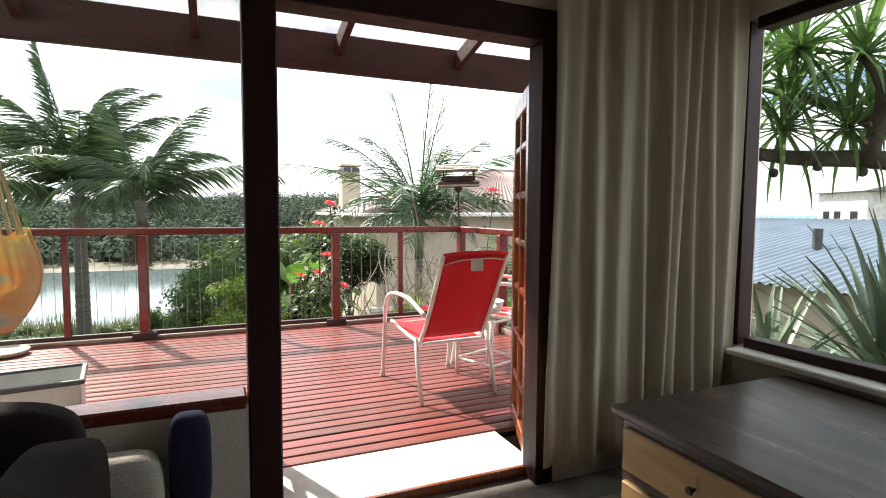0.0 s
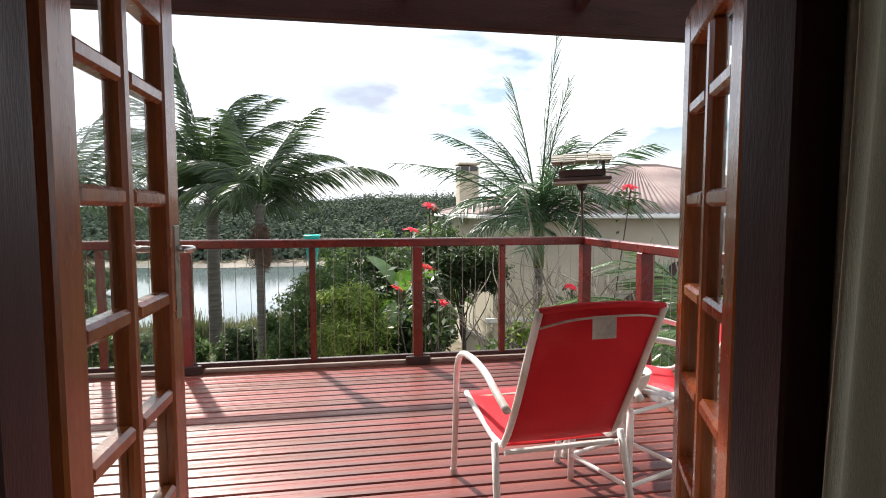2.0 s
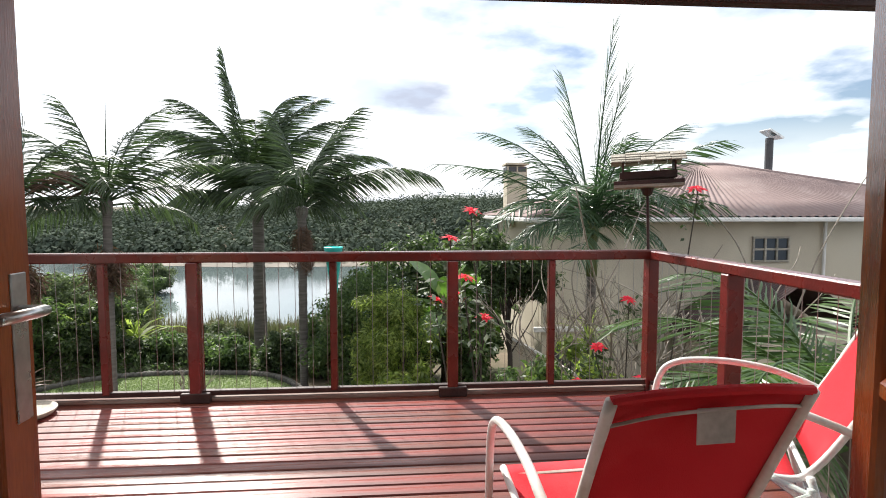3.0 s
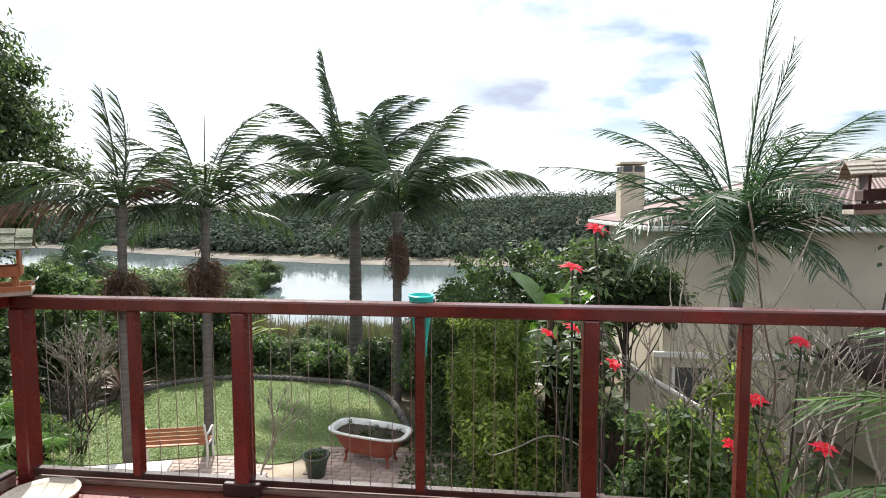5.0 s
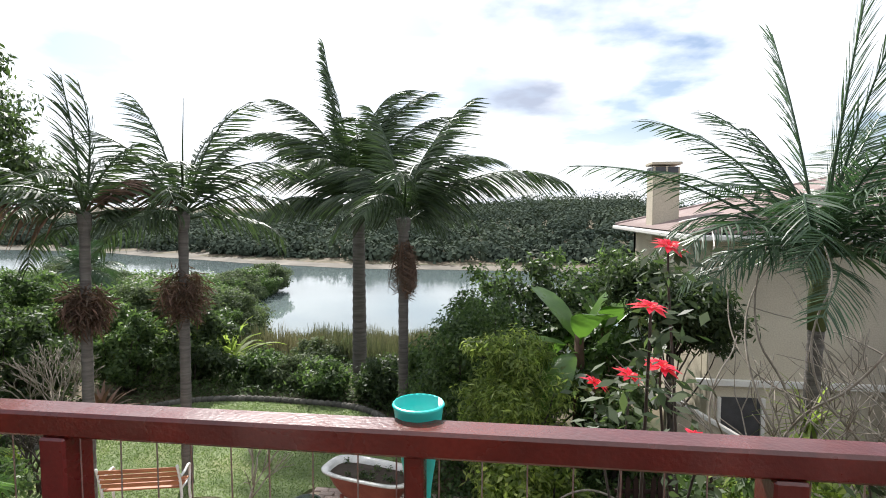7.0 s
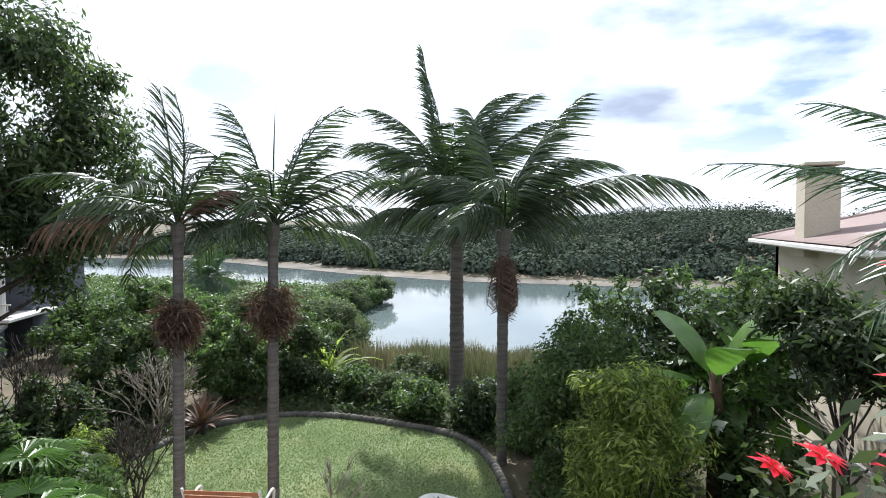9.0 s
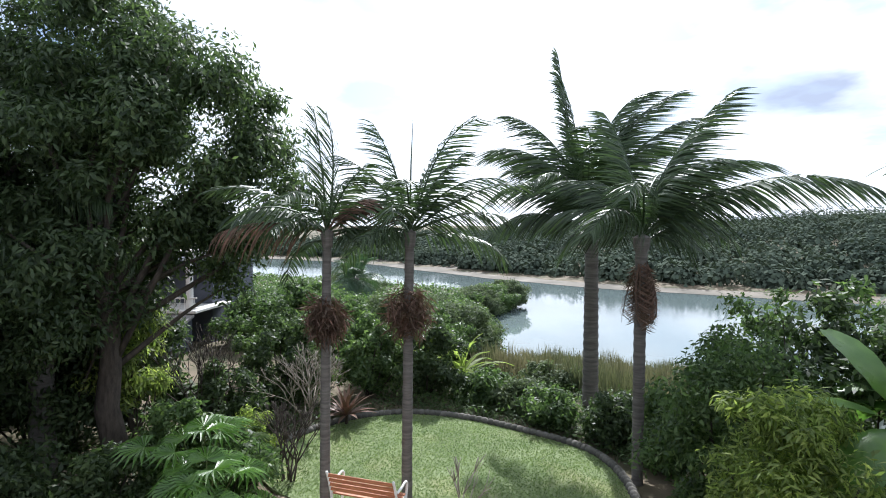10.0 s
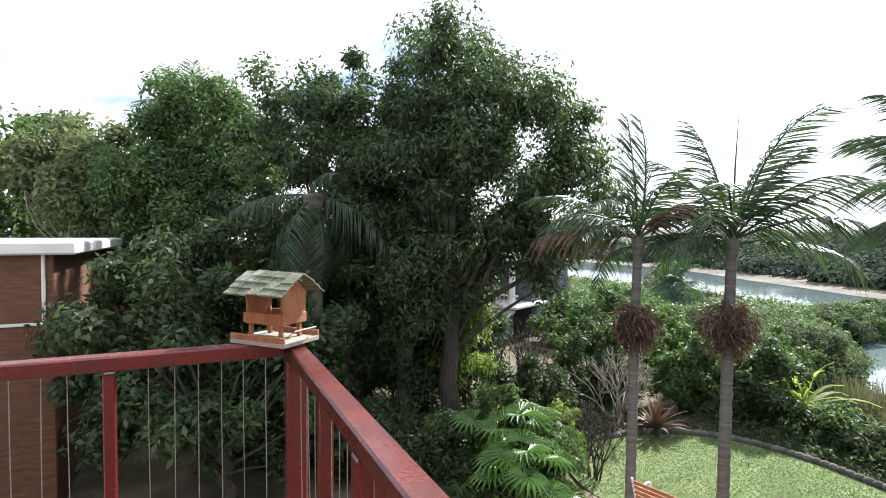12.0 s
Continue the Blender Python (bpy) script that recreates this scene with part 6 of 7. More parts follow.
broad_tree(-14.4, 6.4, G0, 6.8, 2, 2, 90, 340, 0.15, M_LEAFDARK, "dense shaded tree behind the old palm", 49, 0.16, 0.15, 0.55, lobes=[(0, 0, 4.6, 1.7, 2.0, 1.9), (0.6, 0.9, 2.4, 1.5, 1.6, 1.8)])
broad_tree(-17.2, 4.6, G0, 11.0, 3, 3, 110, 420, 0.17, M_LEAFMID, "broad green tree behind the outbuilding", 43, 0.26, 0.35, 0.66, lobes=[(0, 0.5, 8.2, 1.5, 1.7, 1.6), (0.6, 1.8, 6.9, 1.6, 1.6, 1.6), (0.3, -0.2, 5.6, 1.8, 1.8, 1.8)])
broad_tree(-28.0, -2.5, G0 - 3.4, 14.5, 4, 4, 110, 260, 0.3, M_LEAFMID, "tall green tree far behind the outbuilding", 44, 0.3, 0.4, 1.0, lobes=[(0, 0, 11.0, 4.0, 4.5, 3.0), (1, 1.5, 7.5, 3.5, 4.0, 2.5)])
broad_tree(-19.0, 2.3, G0, 8.0, 3, 3, 90, 320, 0.20, M_LEAFPALE, "pale sunlit tree with bare lower branches", 45, 0.14, 0.5, 0.6, bark=M_BARKPALE, lobes=[(0, 0, 6.6, 2.2, 2.9, 1.5), (0.8, 1.2, 5.6, 1.8, 2.2, 1.0)])
broad_tree(-8.9, 5.6, G0, 5.0, 2, 2, 90, 320, 0.15, M_LEAFDARK, "dense shaded bush beside the deck", 46, 0.12, 0.1, 0.45, lobes=[(0, 0, 2.3, 1.3, 2.2, 2.0), (-0.8, -1.6, 3.0, 1.1, 1.4, 1.6), (-0.4, 1.8, 2.0, 1.0, 1.2, 1.6)])
broad_tree(-12.7, 10.7, G0, 6.4, 2, 2, 100, 320, 0.16, M_LEAFDARK, "dark understorey tree in deep shade", 47, 0.14, 0.1, 0.5, lobes=[(0, 0, 3.2, 2.0, 2.0, 2.6), (0.8, 1.2, 1.4, 1.4, 1.4, 1.2)])
broad_tree(-10.6, 11.1, G0, 3.3, 0.7, 0.7, 24, 260, 0.15, M_LEAFLIGHT, "yellow-green hanging leaves of a small tree", 48, 0.08, 0.25, 0.35, droop=1.2, aspect=0.28)

# ---- shrubs round the lawn and down to the river ----
rn = random.Random(77)
k = 0
for x, y, h, r, mt in ((-10.2, 13.0, 1.7, 0.9, M_LEAFDARK), (-10.8, 15.2, 2.4, 1.2, M_LEAFDARK), (-9.4, 17.0, 2.2, 1.1, M_LEAFMID), (-7.9, 18.0, 2.0, 1.1, M_LEAFDARK), (-6.4, 18.3, 0.8, 0.8, M_LEAFMID), (-5.2, 18.2, 0.7, 0.8, M_LEAFGREY), (-4.2, 17.7, 0.9, 0.7, M_LEAFMID), (-2.6, 17.3, 1.1, 0.7, M_LEAFDARK), (-1.3, 16.4, 1.5, 0.8, M_LEAFMID), (-12.5, 17.5, 3.0, 1.6, M_LEAFMID), (-10.5, 20.0, 2.7, 1.6, M_LEAFGREY), (-10.6, 22.2, 2.2, 1.5, M_LEAFMID), (-5.5, 21.5, 0.8, 1.2, M_LEAFGREY)):
    shrub(x, y, ground_z(x, y), h, r, int(22 + 18 * r * h), 170, 0.13, mt, "leafy green shrub at the lawn edge", 100 + k, 0.26)
    k += 1
for x, y, h, r in ((-14.5, 22.0, 3.6, 2.2), (-17.5, 20.5, 3.2, 2.2), (-12.0, 25.5, 3.8, 2.4), (-16.5, 26.5, 4.2, 2.6), (-20.5, 24.5, 4.0, 2.6), (-24.5, 28.0, 4.4, 3.0), (-14.5, 30.5, 4.2, 2.4), (-19.0, 31.0, 4.8, 2.8), (-24.0, 35.0, 4.8, 3.2), (-29.0, 33.0, 5.0, 3.4), (-17.0, 34.5, 4.4, 2.4), (-33.0, 42.0, 5.0, 3.5)):
    shrub(x, y, ground_z(x, y), h * 0.66, r, int(64 + 20 * r), 300, 0.15, M_LEAFMID if k % 3 else M_LEAFGREY, "rounded green riverside scrub bush", 100 + k, 0.55, 0.5)
    k += 1

for x, y in ((-24.4, 39.0), (-24.6, 43.0), (-24.8, 47.0), (-25.0, 51.0), (-25.0, 55.0), (-25.4, 59.0), (-21.6, 40.0)):
    shrub(x, y, -7.1, 2.9, 2.6, 110, 300, 0.2, M_LEAFMID if k % 2 else M_LEAFGREY, "rounded green bush at the water's edge", 100 + k, 0.6, 0.5)
    k += 1


def low_cover(name, pts, n, size, mat, label, seed, hgt, category, aspect, upright):
    rs = np.random.RandomState(seed)
    px = rs.uniform(min(p[0] for p in pts), max(p[0] for p in pts), n)
    py = rs.uniform(min(p[1] for p in pts), max(p[1] for p in pts), n)
    ok = inside(pts, px, py)
    px, py = px[ok], py[ok]
    pz = np.array([ground_z(a, b) for a, b in zip(px, py)])
    wave = 0.6 + 0.4 * np.sin(px * 1.7 + np.sin(py * 1.3)) * np.cos(py * 1.1 + px * 0.3)
    p = np.stack([px, py, pz + rs.uniform(0, 0.6, len(px)) * hgt * wave], 1)
    if upright:
        a = rs.uniform(0, 6.28, len(p))
        side = np.stack([np.cos(a), np.sin(a), 0 * a], 1) * size * aspect
        h = (rs.uniform(0.6, 1.1, len(p)) * hgt * wave)[:, None]
        p[:, 2] = pz
        tip = p + np.concatenate([rs.normal(0, 0.14, (len(p), 2)) * h, h], 1)
        q = np.stack([p - side, p + side, tip + side * 0.2, tip - side * 0.2], 1)
    else:
        q = leaf_quads(p, np.tile([0, 0, 1.0], (len(p), 1)), size, rs, aspect)
    tagged(new(name, quads_mesh(name, q, mat)), label, category, kind="stuff")


low_cover("reed_bed", [(-13, 23), (-3, 20.5), (6, 20.5), (10, 40), (-3, 40.5), (-12.5, 39)], 60000, 0.05, M_REED, "dry brown-green reeds between garden and river", 51, 1.3, "reeds", 0.5, True)
low_cover("ground_cover", [(-12, 18), (-8.7, 16.6), (-5, 17.2), (-1.5, 16.2), (1, 17), (5, 21), (-3, 24), (-13, 26)], 42000, 0.13, M_LEAFMID, "low green plants behind the lawn", 52, 0.8, "ground cover", 0.4, False)
low_cover("ground_cover", [(-0.9, 9.5), (4.2, 8.5), (4.1, 15), (-1.0, 15.5)], 26000, 0.11, M_LEAFMID, "low green plants under the shrubs", 53, 0.7, "ground cover", 0.4, False)
low_cover("ground_cover", [(-13, 5.5), (-7.2, 8.5), (-7.4, 11.6), (-8.9, 12.2), (-9, 16), (-12.5, 16)], 24000, 0.12, M_LEAFDARK, "low shaded plants under the trees", 54, 0.8, "ground cover", 0.4, False)
low_cover("leaf_litter", [(-12, 8.5), (-8, 9.4), (-8.2, 11.2), (-11.5, 12.5)], 5000, 0.10, M_DRY, "brown fallen leaves on sandy ground", 55, 0.05, "leaf litter", 0.5, False)
low_cover("lawn_border", [(-9.1, 15), (-7.8, 16.6), (-6.2, 17.1), (-4.5, 17.1), (-3.0, 16.9), (-1.9, 16.1), (-1.6, 16.9), (-3, 17.8), (-6, 18), (-8.6, 17.2)], 14000, 0.09, M_LEAFGREY, "low grey-green border plants", 56, 0.4, "border plants", 0.35, False)

low_cover("river_scrub", [(-27, 24), (-22, 34), (-24, 44), (-26, 61), (-90, 61), (-60, 24)], 60000, 0.34, M_LEAFMID, "low green scrub on the near river bank", 57, 1.1, "scrub", 0.55, False)

# the thicket between lawn and neighbour
shrub(0.0, 14.3, G0, 3.4, 1.2, 80, 210, 0.10, M_LEAFMID, "tall fine-leaved green shrub", 201, 0.34, droop=0.5)
shrub(0.6, 12.6, G0, 3.1, 0.85, 80, 220, 0.11, M_LEAFLIGHT, "tall feathery shrub with yellow-green leaves", 202, 0.30, 0.25, 0.9)
shrub(1.3, 15.6, G0, 4.0, 1.5, 64, 150, 0.15, M_LEAFDARK, "tall dark green broad-leaved shrub", 203, 0.42)
shrub(2.6, 16.6, G0, 4.1, 1.3, 54, 150, 0.15, M_LEAFMID, "tall green shrub beside the house", 204, 0.42)
shrub(0.2, 17.2, G0, 3.7, 1.2, 46, 150, 0.13, M_LEAFMID, "tall green shrub above the reeds", 205, 0.4)
shrub(0.95, 11.3, G0, 1.6, 0.7, 36, 180, 0.11, M_LEAFLIGHT, "light green leafy shrub", 206, 0.28)
shrub(2.3, 13.7, G0, 3.0, 0.7, 36, 160, 0.12, M_LEAFMID, "green shrub with pale silvery leaf sprays", 208, 0.3, flowers=6, flower_mat=M_WHITEFL, flower_size=0.16)
shrub(2.9, 9.6, G0, 2.1, 0.8, 36, 170, 0.12, M_LEAFMID, "green leafy shrub below the deck", 209, 0.28)
shrub(3.6, 9.9, G0, 2.5, 0.8, 40, 170, 0.13, M_LEAFLIGHT, "light green leafy shrub by the palm", 210, 0.3)
broad_tree(3.05, 12.9, G0, 4.2, 0.9, 0.9, 50, 260, 0.12, M_LEAFDARK, "small round-headed tree on bare stems", 211, 0.06, 0.58, 0.30, bark=M_BARK, lobes=[(0, 0, 3.3, 0.8, 0.7, 0.5), (-0.5, 0.4, 3.75, 0.5, 0.5, 0.4), (0.45, -0.2, 2.95, 0.5, 0.45, 0.35)], aspect=0.32)
shrub(-7.6, 11.0, G0, 1.1, 0.9, 36, 150, 0.11, M_LEAFMID, "low leafy shrub by the lawn", 212, 0.26)
shrub(-8.6, 9.7, G0, 1.3, 0.8, 32, 150, 0.12, M_LEAFDARK, "low dark shrub under the tree", 213, 0.26)
shrub(-8.9, 12.6, G0, 0.9, 0.6, 26, 150, 0.09, M_LEAFLIGHT, "low shrub with bright green leaves", 214, 0.2)
shrub(-8.9, 10.9, G0, 1.5, 0.7, 30, 150, 0.12, M_LEAFMID, "green shrub beside the path", 215, 0.26)


def poinsettia(x, y, z, heads, label, seed):
    """Lanky stems with a rosette of leaves and a star of pointed bracts at each top."""
    rn, rs = random.Random(seed), np.random.RandomState(seed)
    t = thing("poinsettia", pose(x, y, z), label, "shrub")
    for hx, hy, hz, r in heads:
        e = Vector((hx - x, hy - y, hz - z))
        b = Vector((rn.uniform(-0.2, 0.2), rn.uniform(-0.2, 0.2), -0.1))
        midp = b.lerp(e, 0.55) + Vector((rn.uniform(-0.15, 0.15), rn.uniform(-0.15, 0.15), 0))
        st = part("stem", Geo().tube(smooth_line([b, midp, e - Vector((0, 0, 0.25)), e], 4), [0.015 - 0.0008 * q for q in range(13)], 6), M_BARK, t, smooth=True)
        n = 70
        p = np.array(e)[None] + np.stack([rs.normal(0, 0.10, n), rs.normal(0, 0.10, n), -np.abs(rs.normal(0.22, 0.22, n))], 1)
        part("leaves", quads_mesh("leaves", leaf_quads(p, np.tile([0.0, -0.3, 1.0], (n, 1)), 0.11, rs, 0.40, 0.7), M_LEAFDARK), None, st)
        tilt = pose(0, 0, 0, rn.uniform(5, 30), rn.uniform(-15, 15), rn.uniform(0, 90))
        gg = Geo()
        for ring, (count, ln, rise) in enumerate(((8, 1.0, 0.05), (7, 0.72, 0.35), (5, 0.42, 0.7))):
            for k in range(count):
                a = 2 * math.pi * (k + 0.4 * ring) / count + rn.uniform(-0.2, 0.2)
                o, sd = Vector((math.cos(a), math.sin(a), 0)), Vector((-math.sin(a), math.cos(a), 0))
                L = r * ln * rn.uniform(0.8, 1.1)
                w = L * 0.21
                u = Vector((0, 0, L * rise))
                fall = Vector((0, 0, -0.18 * L))
                gg.add([o * L * 0.06, o * L * 0.5 + sd * w + u * 0.6, o * L + u + fall, o * L * 0.5 - sd * w + u * 0.6, o * L * 0.5 + u * 0.6 - Vector((0, 0, 0.1 * w))], [(0, 1, 4), (1, 2, 4), (4, 2, 3), (0, 4, 3)], Matrix.Translation(e) @ tilt)
        part("flower", gg, M_FLOWER, st, "large scarlet star-shaped flower head")
    return t


poinsettia(1.55, 8.4, G0, [(1.31, 7.35, 1.04, 0.12), (1.64, 8.2, 1.32, 0.15), (1.53, 7.9, 0.56, 0.16), (1.25, 8.7, 0.18, 0.15), (1.55, 8.9, 0.20, 0.15), (1.75, 7.9, 0.10, 0.12)], "lanky poinsettia with large scarlet flower heads", 301)
poinsettia(4.1, 9.1, G0, [(4.86, 9.0, 1.62, 0.17), (3.94, 9.0, 0.09, 0.12), (3.51, 9.0, -0.56, 0.15), (3.2, 8.8, -1.0, 0.14), (4.0, 8.6, -0.9, 0.15)], "tall thin poinsettia beside the leafless vines", 302)


def bare_shrub(x, y, z, h, spread, seed, mat, label, name="bare_shrub", n=5):
    rn = random.Random(seed)
    t = thing(name, pose(x, y, z), label, "shrub")
    gg = Geo()

    def grow(p, d, l, r, depth):
        e = p + d * l
        gg.tube([p, p.lerp(e, 0.5) + Vector((rn.uniform(-1, 1), rn.uniform(-1, 1), rn.uniform(-1, 1))) * l * 0.08, e], [r, r * 0.85, r * 0.7], 6)
        if depth:
            for _ in range(2 + (rn.random() < 0.5)):
                dd = (d + Vector((rn.uniform(-1, 1), rn.uniform(-1, 1), rn.uniform(-0.3, 0.8))) * spread).normalized()
                grow(e, dd, l * rn.uniform(0.62, 0.85), r * 0.7, depth - 1)

    for _ in range(n):
        grow(Vector((rn.uniform(-0.1, 0.1), rn.uniform(-0.1, 0.1), -0.1)), Vector((rn.uniform(-0.4, 0.4), rn.uniform(-0.4, 0.4), 1)).normalized(), h * 0.36, 0.023, 4)
    part("crown", gg, mat, t, smooth=True)
    return t


bare_shrub(3.6, 10.2, G0, 3.3, 0.75, 61, M_BARKPALE, "leafless shrub of pale curling branches", n=3)
bare_shrub(4.35, 10.5, G0, 3.6, 0.75, 62, M_BARKPALE, "leafless pale-branched shrub by the house", n=3)
bare_shrub(-8.9, 14.1, G0, 1.9, 0.6, 63, M_BARKPALE, "leafless shrub with pale forked branches", n=6)
bare_shrub(-10.0, 12.3, G0, 2.4, 0.6, 64, M_BARK, "leafless twiggy shrub in the shade", n=6)
bare_shrub(-3.15, 10.9, G0, 2.1, 0.45, 65, M_BARKPALE, "thin leafless sapling on the patio", n=1)
bare_shrub(-7.2, 12.1, G0, 1.5, 0.5, 66, M_BARK, "upright twiggy succulent shrub", n=7)


def vine(x, y, z, h, spread, seed, n, label):
    """Pale, curling, leafless climbing stems."""
    rn = random.Random(seed)
    t = thing("vine", pose(x, y, z), label, "climbing plant")
    for _ in range(n):
        p, pts = Vector((rn.uniform(-spread, spread), rn.uniform(-0.5, 0.5), -0.1)), []
        d = Vector((rn.uniform(-0.5, 0.5), rn.uniform(-0.3, 0.3), 1.0)).normalized()
        swing = Vector((rn.uniform(-1, 1), rn.uniform(-1, 1), rn.uniform(-0.4, 0.2)))
        for i in range(22):
            pts.append(p.copy())
            if i % 5 == 4:
                swing = Vector((rn.uniform(-1, 1), rn.uniform(-1, 1), rn.uniform(-0.6, 0.5)))
            d = (d + swing * 0.30 + Vector((0, 0, 0.10))).normalized()
            p = p + d * h * rn.uniform(0.04, 0.065)
        part("stem", Geo().tube(smooth_line(pts, 2), [0.024 - 0.00042 * q for q in range(43)], 6), M_BARKPALE, t, smooth=True)
    return t


vine(4.4, 10.4, G0, 4.6, 0.9, 311, 9, "tangle of pale curling leafless vines")
vine(5.1, 9.6, G0, 5.6, 0.7, 312, 9, "leafless pale vine stems near the palm")
vine(3.0, 10.6, G0, 3.4, 0.6, 313, 5, "low tangle of pale bare vine stems")


def banana(x, y, z, seed, label):
    rn = random.Random(seed)
    t = thing("banana_plant", pose(x, y, z), label, "banana plant")
    part("stem", Geo().tube([(0, 0, -0.1), (0.02, 0, 1.3), (0.0, 0, 2.7)], [0.12, 0.11, 0.08], 10), M_DRY, t, "fibrous brown stem", True)
    for k in range(9):
        az, el = radians(k * 137.5), radians(84 - k * 9 + rn.uniform(-6, 6))
        p, rows, e = Vector((0, 0, 2.25)), [], el
        L, W = rn.uniform(1.4, 1.75), 0.27
        side = Vector((-math.sin(az), math.cos(az), 0))
        for i in range(15):
            w = W * math.sin(math.pi * min(1, max(0, (i - 3) / 11.5))) ** 0.6 if i > 3 else 0.02
            rows.append([p + side * w * s + Vector((0, 0, (0.10 - 0.25 * (k > 3)) * abs(s) * w + rn.uniform(-0.012, 0.012))) for s in (-1, -0.5, 0, 0.5, 1)])
            p = p + Vector((math.cos(az) * math.cos(e), math.sin(az) * math.cos(e), math.sin(e))) * L / 14
            e -= 0.06 + 0.012 * k
        part("leaf", Geo().sheet(rows), M_BANANA, t, smooth=True)


banana(1.78, 13.9, G0, 71, "banana plant with broad upright green leaves")
banana(2.35, 14.7, G0, 72, "banana plant behind the red-flowered shrubs")
blade_rosette("agave", -8.35, 14.9, G0, 34, 0.75, 0.10, M_AGAVERED, "bronze spiky aloe at the lawn corner", "aloe", 81, (80, 5), 0.4, 0.25)
blade_rosette("agave", -4.6, 17.9, G0, 26, 0.8, 0.09, M_AGAVE, "grey-green spiky aloe behind the lawn", "aloe", 82, (80, 10), 0.4, 0.1)
blade_rosette("cycad", -8.4, 18.4, G0, 26, 1.7, 0.16, M_LEAFLIGHT, "yellow-green strap-leaved plant in the border", "plant", 83, (85, 15), 0.7, 0.4)
blade_rosette("cycad", -7.5, 18.9, G0, 22, 1.5, 0.16, M_LEAFLIGHT, "yellow-green arching plant in the border", "plant", 84, (85, 15), 0.7, 0.4)
blade_rosette("strap_plant", 2.9, 8.2, G0, 30, 1.2, 0.09, M_LEAFLIGHT, "bright strap-leaved plant below the deck", "plant", 85, (85, 10), 0.8, 0.3)
blade_rosette("strap_plant", 3.75, 9.0, G0, 26, 0.95, 0.09, M_BANANA, "bright strap-leaved plant near the palm", "plant", 86, (85, 5), 0.8, 1.0)
fan_palm(-7.7, 10.6, G0, 16, 0.54, 1.45, "bright green fan palm by the lawn", 87, M_BANANA)
fan_palm(-6.9, 10.2, G0, 14, 0.50, 1.1, "low fan palm beside the patio", 88, M_BANANA)
fan_palm(-8.3, 11.6, G0, 12, 0.42, 1.1, "fan palm among shaded shrubs", 89, M_LEAFDARK)
# feathery palm close below the right-hand railing
palm_tree(4.35, 5.7, G0, 2.75, 0.12, 0.10, 5, "young palm with arching fronds beside the railing", 40, (0, 0), M_PANDAN, 2.0, ragged=0.03, hang=0.20, elev=(75, 10), width=0.26, leaflets=46, thin=0.028, main=[(150, 46, 2.1, 1.3, 0), (120, 58, 2.2, 1.4, 0), (175, 34, 1.9, 1.3, 0), (100, 40, 2.0, 1.2, 0), (205, 48, 2.0, 1.5, 0), (135, 20, 1.8, 1.0, 0), (60, 55, 2.0, 1.2, 0), (-30, 50, 2.0, 1.2, 0)])

# fern clump growing on the palm by the house
fern = blade_rosette("fern", 4.12, 11.05, -0.95, 60, 0.7, 0.03, M_LEAFLIGHT, "yellow-green fern tuft growing on the palm trunk", "fern", 94, (70, -60), 0.5)
shrub(-11.3, 6.4, G0, 3.0, 1.5, 60, 190, 0.14, M_LEAFDARK, "dense dark shrub below the trees", 216, 0.42)
shrub(-12.8, 10.2, G0, 4.6, 1.8, 70, 190, 0.16, M_LEAFDARK, "tall dark shrub behind the tree trunk", 217, 0.5)
shrub(-16.8, 11.0, G0, 3.8, 2.0, 70, 190, 0.18, M_LEAFDARK, "dark thicket toward the villa", 218, 0.55)
shrub(-14.2, 6.0, G0, 4.4, 1.9, 70, 190, 0.16, M_LEAFDARK, "dark shrub against the low building", 219, 0.5)
shrub(-9.4, 8.3, G0, 1.6, 1.0, 40, 170, 0.13, M_LEAFDARK, "low dark shrub beside the path", 220, 0.3)

# ---- seen through the room's side window ----
pd = thing("pandanus_tree", pose(5.2, 2.5, G0 + 0.12), "screw pine with long strap leaves on grey branches", "tree")
gg = Geo()
gg.tube(smooth_line([(0.9, -0.6, -0.1), (0.8, -0.5, 2.5), (0.5, -0.4, 4.0), (0.0, 0.0, 4.65), (-0.7, 0.55, 4.75), (-1.25, 0.95, 4.85)], 4), [0.15 - 0.0055 * q for q in range(21)], 9)
gg.tube(smooth_line([(0.5, -0.4, 4.2), (0.1, 0.3, 5.0), (-0.2, 0.9, 5.4)], 4), [0.08 - 0.004 * q for q in range(9)], 8)
gg.tube(smooth_line([(-0.3, 0.2, 4.7), (-0.5, 0.0, 5.2), (-0.6, 0.1, 5.5)], 4), [0.07 - 0.004 * q for q in range(9)], 8)
gg.tube(smooth_line([(0.6, -0.45, 3.9), (0.7, -0.9, 4.8), (0.5, -1.0, 5.4)], 4), [0.08 - 0.004 * q for q in range(9)], 8)
part("trunk", gg, M_BARK, pd, smooth=True)
rnp = random.Random(91)
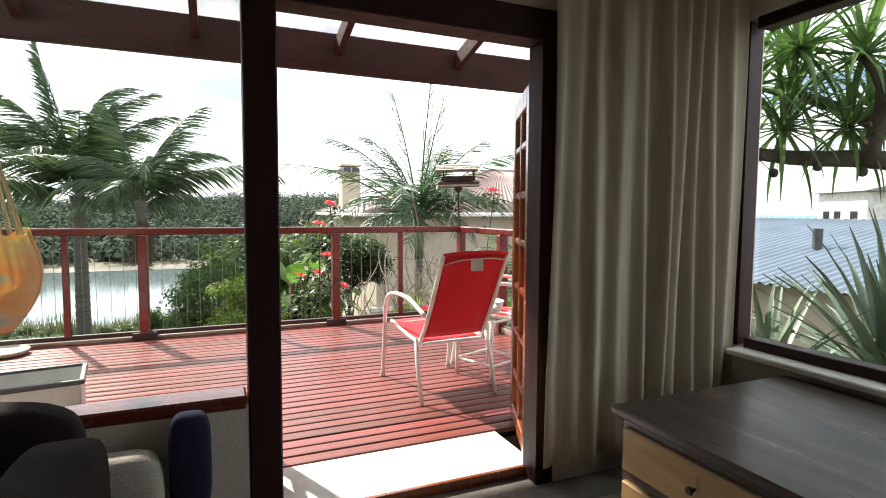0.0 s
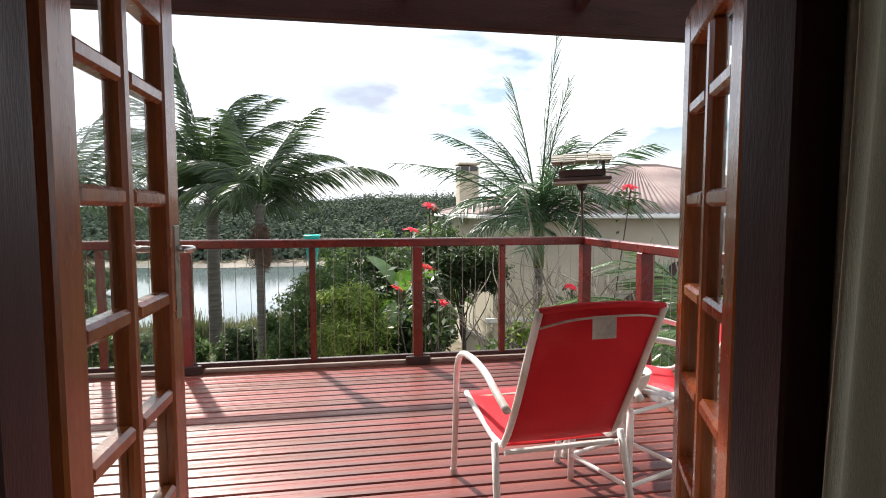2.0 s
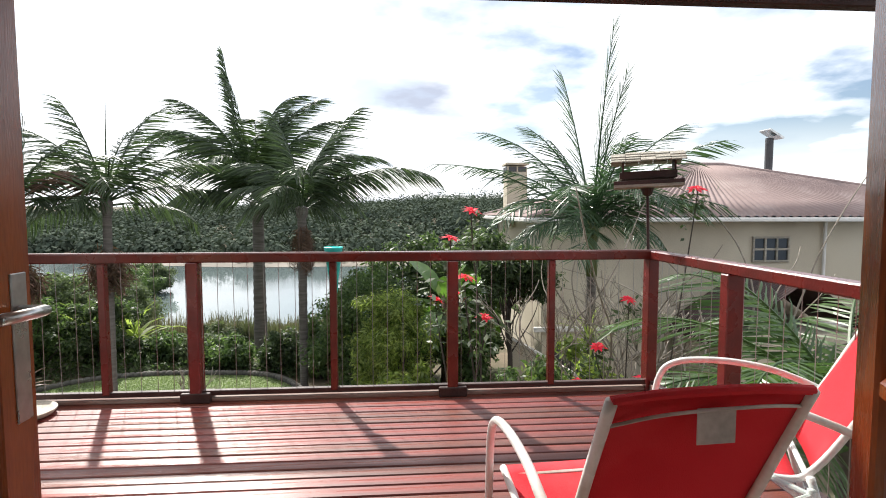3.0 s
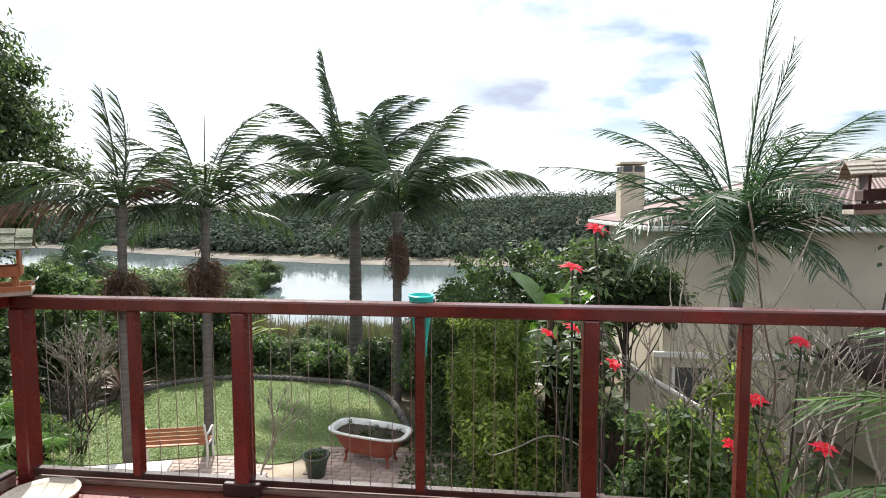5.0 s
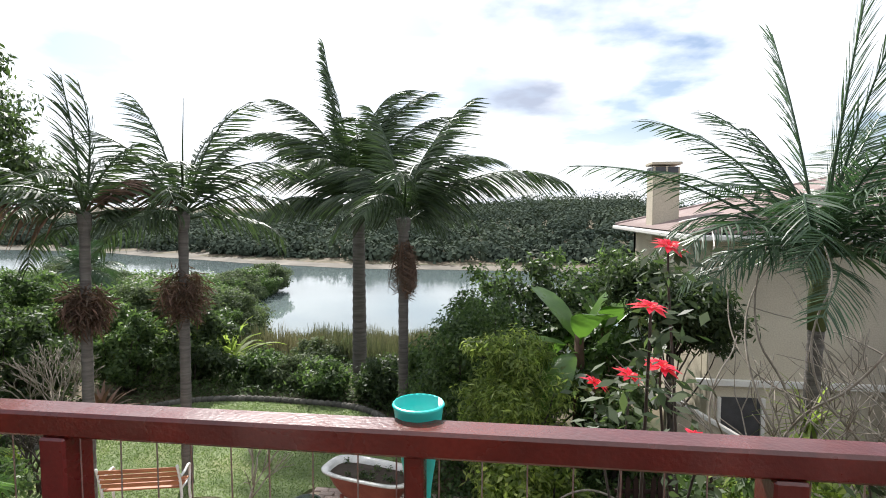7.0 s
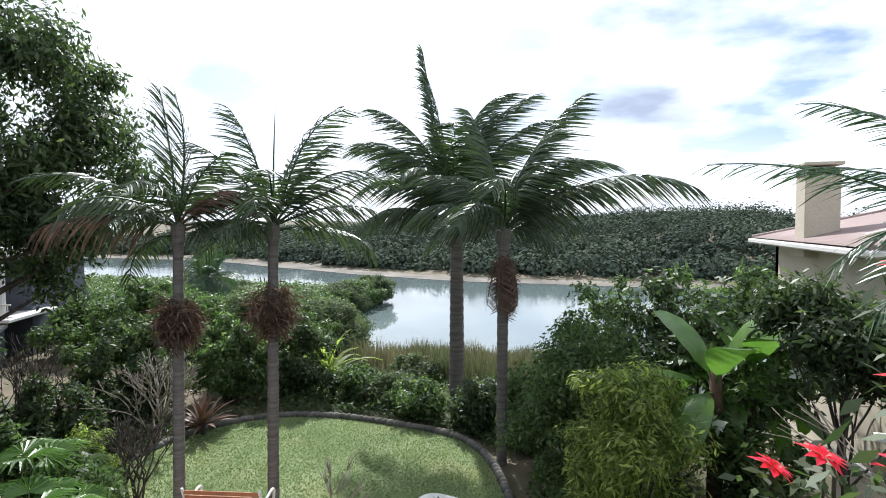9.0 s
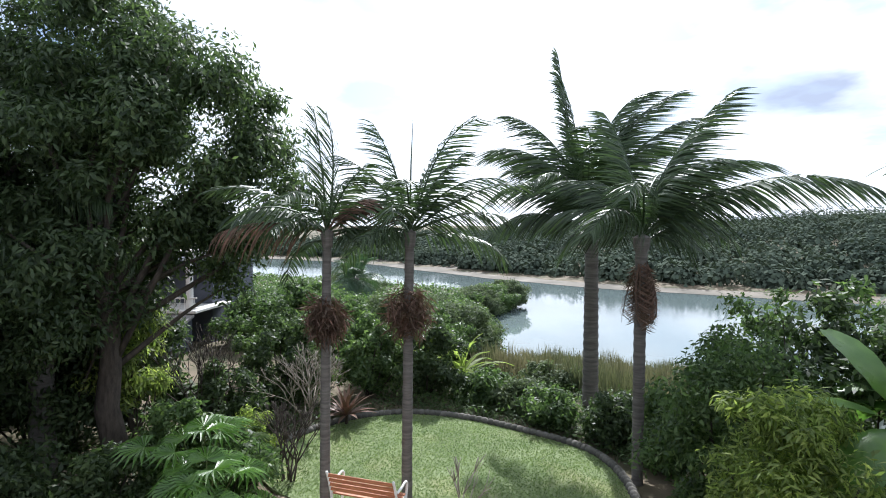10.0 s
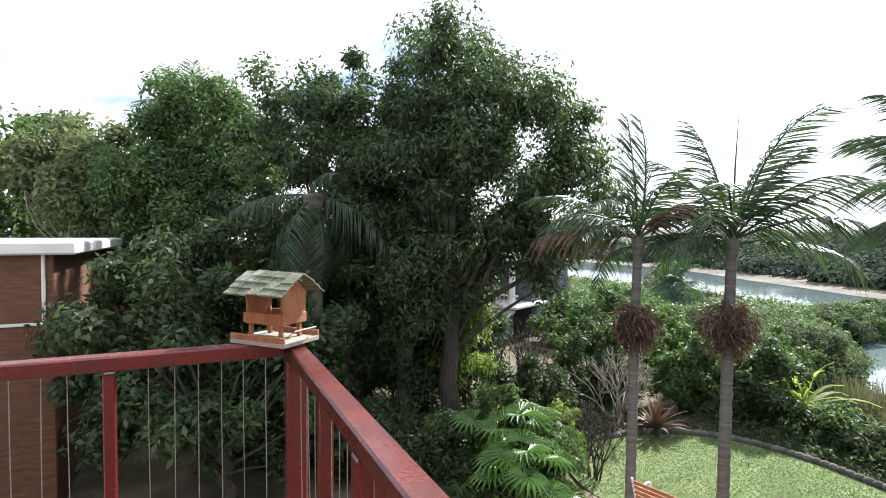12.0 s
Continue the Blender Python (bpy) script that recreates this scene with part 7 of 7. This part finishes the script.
for hx, hy, hz in ((-1.25, 0.95, 4.9), (-0.2, 0.9, 5.4), (-0.6, 0.1, 5.5), (0.5, -1.0, 5.4), (-0.75, 0.6, 5.0), (0.1, 0.4, 5.2), (-0.9, 0.4, 5.6), (-1.0, 0.75, 5.35), (-0.3, 0.35, 5.0), (0.2, -0.2, 5.5), (-0.5, 0.8, 5.7)):
    for k in range(38):
        az, el = radians(k * 137.5 + rnp.uniform(-10, 10)), radians(80 - 120 * k / 37 + rnp.uniform(-10, 10))
        p, rows, e = Vector((hx, hy, hz)), [], el
        side = Vector((-math.sin(az), math.cos(az), 0))
        L = rnp.uniform(0.6, 0.9)
        for i in range(8):
            w = 0.022 * (1 - (i / 7) ** 2) + 0.002
            rows.append([p + side * w, p + Vector((0, 0, -w * 0.5)), p - side * w])
            p = p + Vector((math.cos(az) * math.cos(e), math.sin(az) * math.cos(e), math.sin(e))) * L / 7
            e -= 0.16 if i > 1 else 0.05
        part("leaf", Geo().sheet(rows), M_PANDAN, pd)
for q in range(5):
    part("fruit", soft_box((-1.1 + 0.25 * q, 0.8 - 0.2 * q, 4.67 - 0.05 * (q % 2)), (0.07, 0.07, 0.08), 0.9, n=4), M_BARK, pd, smooth=True)
blade_rosette("sword_plant", 4.7, 2.35, G0, 110, 1.25, 0.085, M_AGAVE, "grey-green sword-leaved plant outside the side window", "plant", 92, (88, -10), 0.25, 3.05)
blade_rosette("sword_plant", 4.5, 1.75, G0, 90, 1.1, 0.075, M_AGAVE, "dense sword-leaved plant close to the window", "plant", 95, (88, -5), 0.3, 2.95)
blade_rosette("sword_plant", 4.1, 2.9, G0, 40, 1.0, 0.07, M_AGAVE, "sword-leaved plant beside the window", "plant", 93, (88, 0), 0.3, 2.9)
blue = thing("blue_roof_house", pose(0, 0, 0), "low house with a blue-grey corrugated roof", "house")
corrugated((22.0, -6.0, 1.0), (22.0, 26.0, 1.0), (13.0, 26.0, -0.6), (13.0, -6.0, -0.6), 110, 0.04, M_ROOFBLUE, "roof", blue)
part("wall", Geo().box((18.0, 10.0, -3.0), (8.4, 31.0, 4.6), 0.05), M_HOUSE, blue)
part("vent", Geo().tube([(17.0, 10.6, 0.0), (17.0, 10.6, 0.75)], 0.14, 8), M_DARKGREY, blue, "dark roof vent")
wh = thing("white_hill_house", pose(46.0, 24.0, 0.0, 0, 0, -30), "small white house above the sea", "house")
part("wall", Geo().box((0, 0, 0.0), (6, 6, 5.6), 0.05), M_WHITESTONE, wh)
part("roof", Geo().prism([(-3.6, -3.6, 2.8), (3.6, -3.6, 2.8), (0, -3.6, 3.7)], (0, 7.2, 0)), M_GREYROOF, wh)
for s in (-1.6, 0.4, 1.8):
    part("window", Geo().box((-3.02, s, 0.9), (0.06, 0.8, 1.0), 0.01), M_DARKGL, wh)
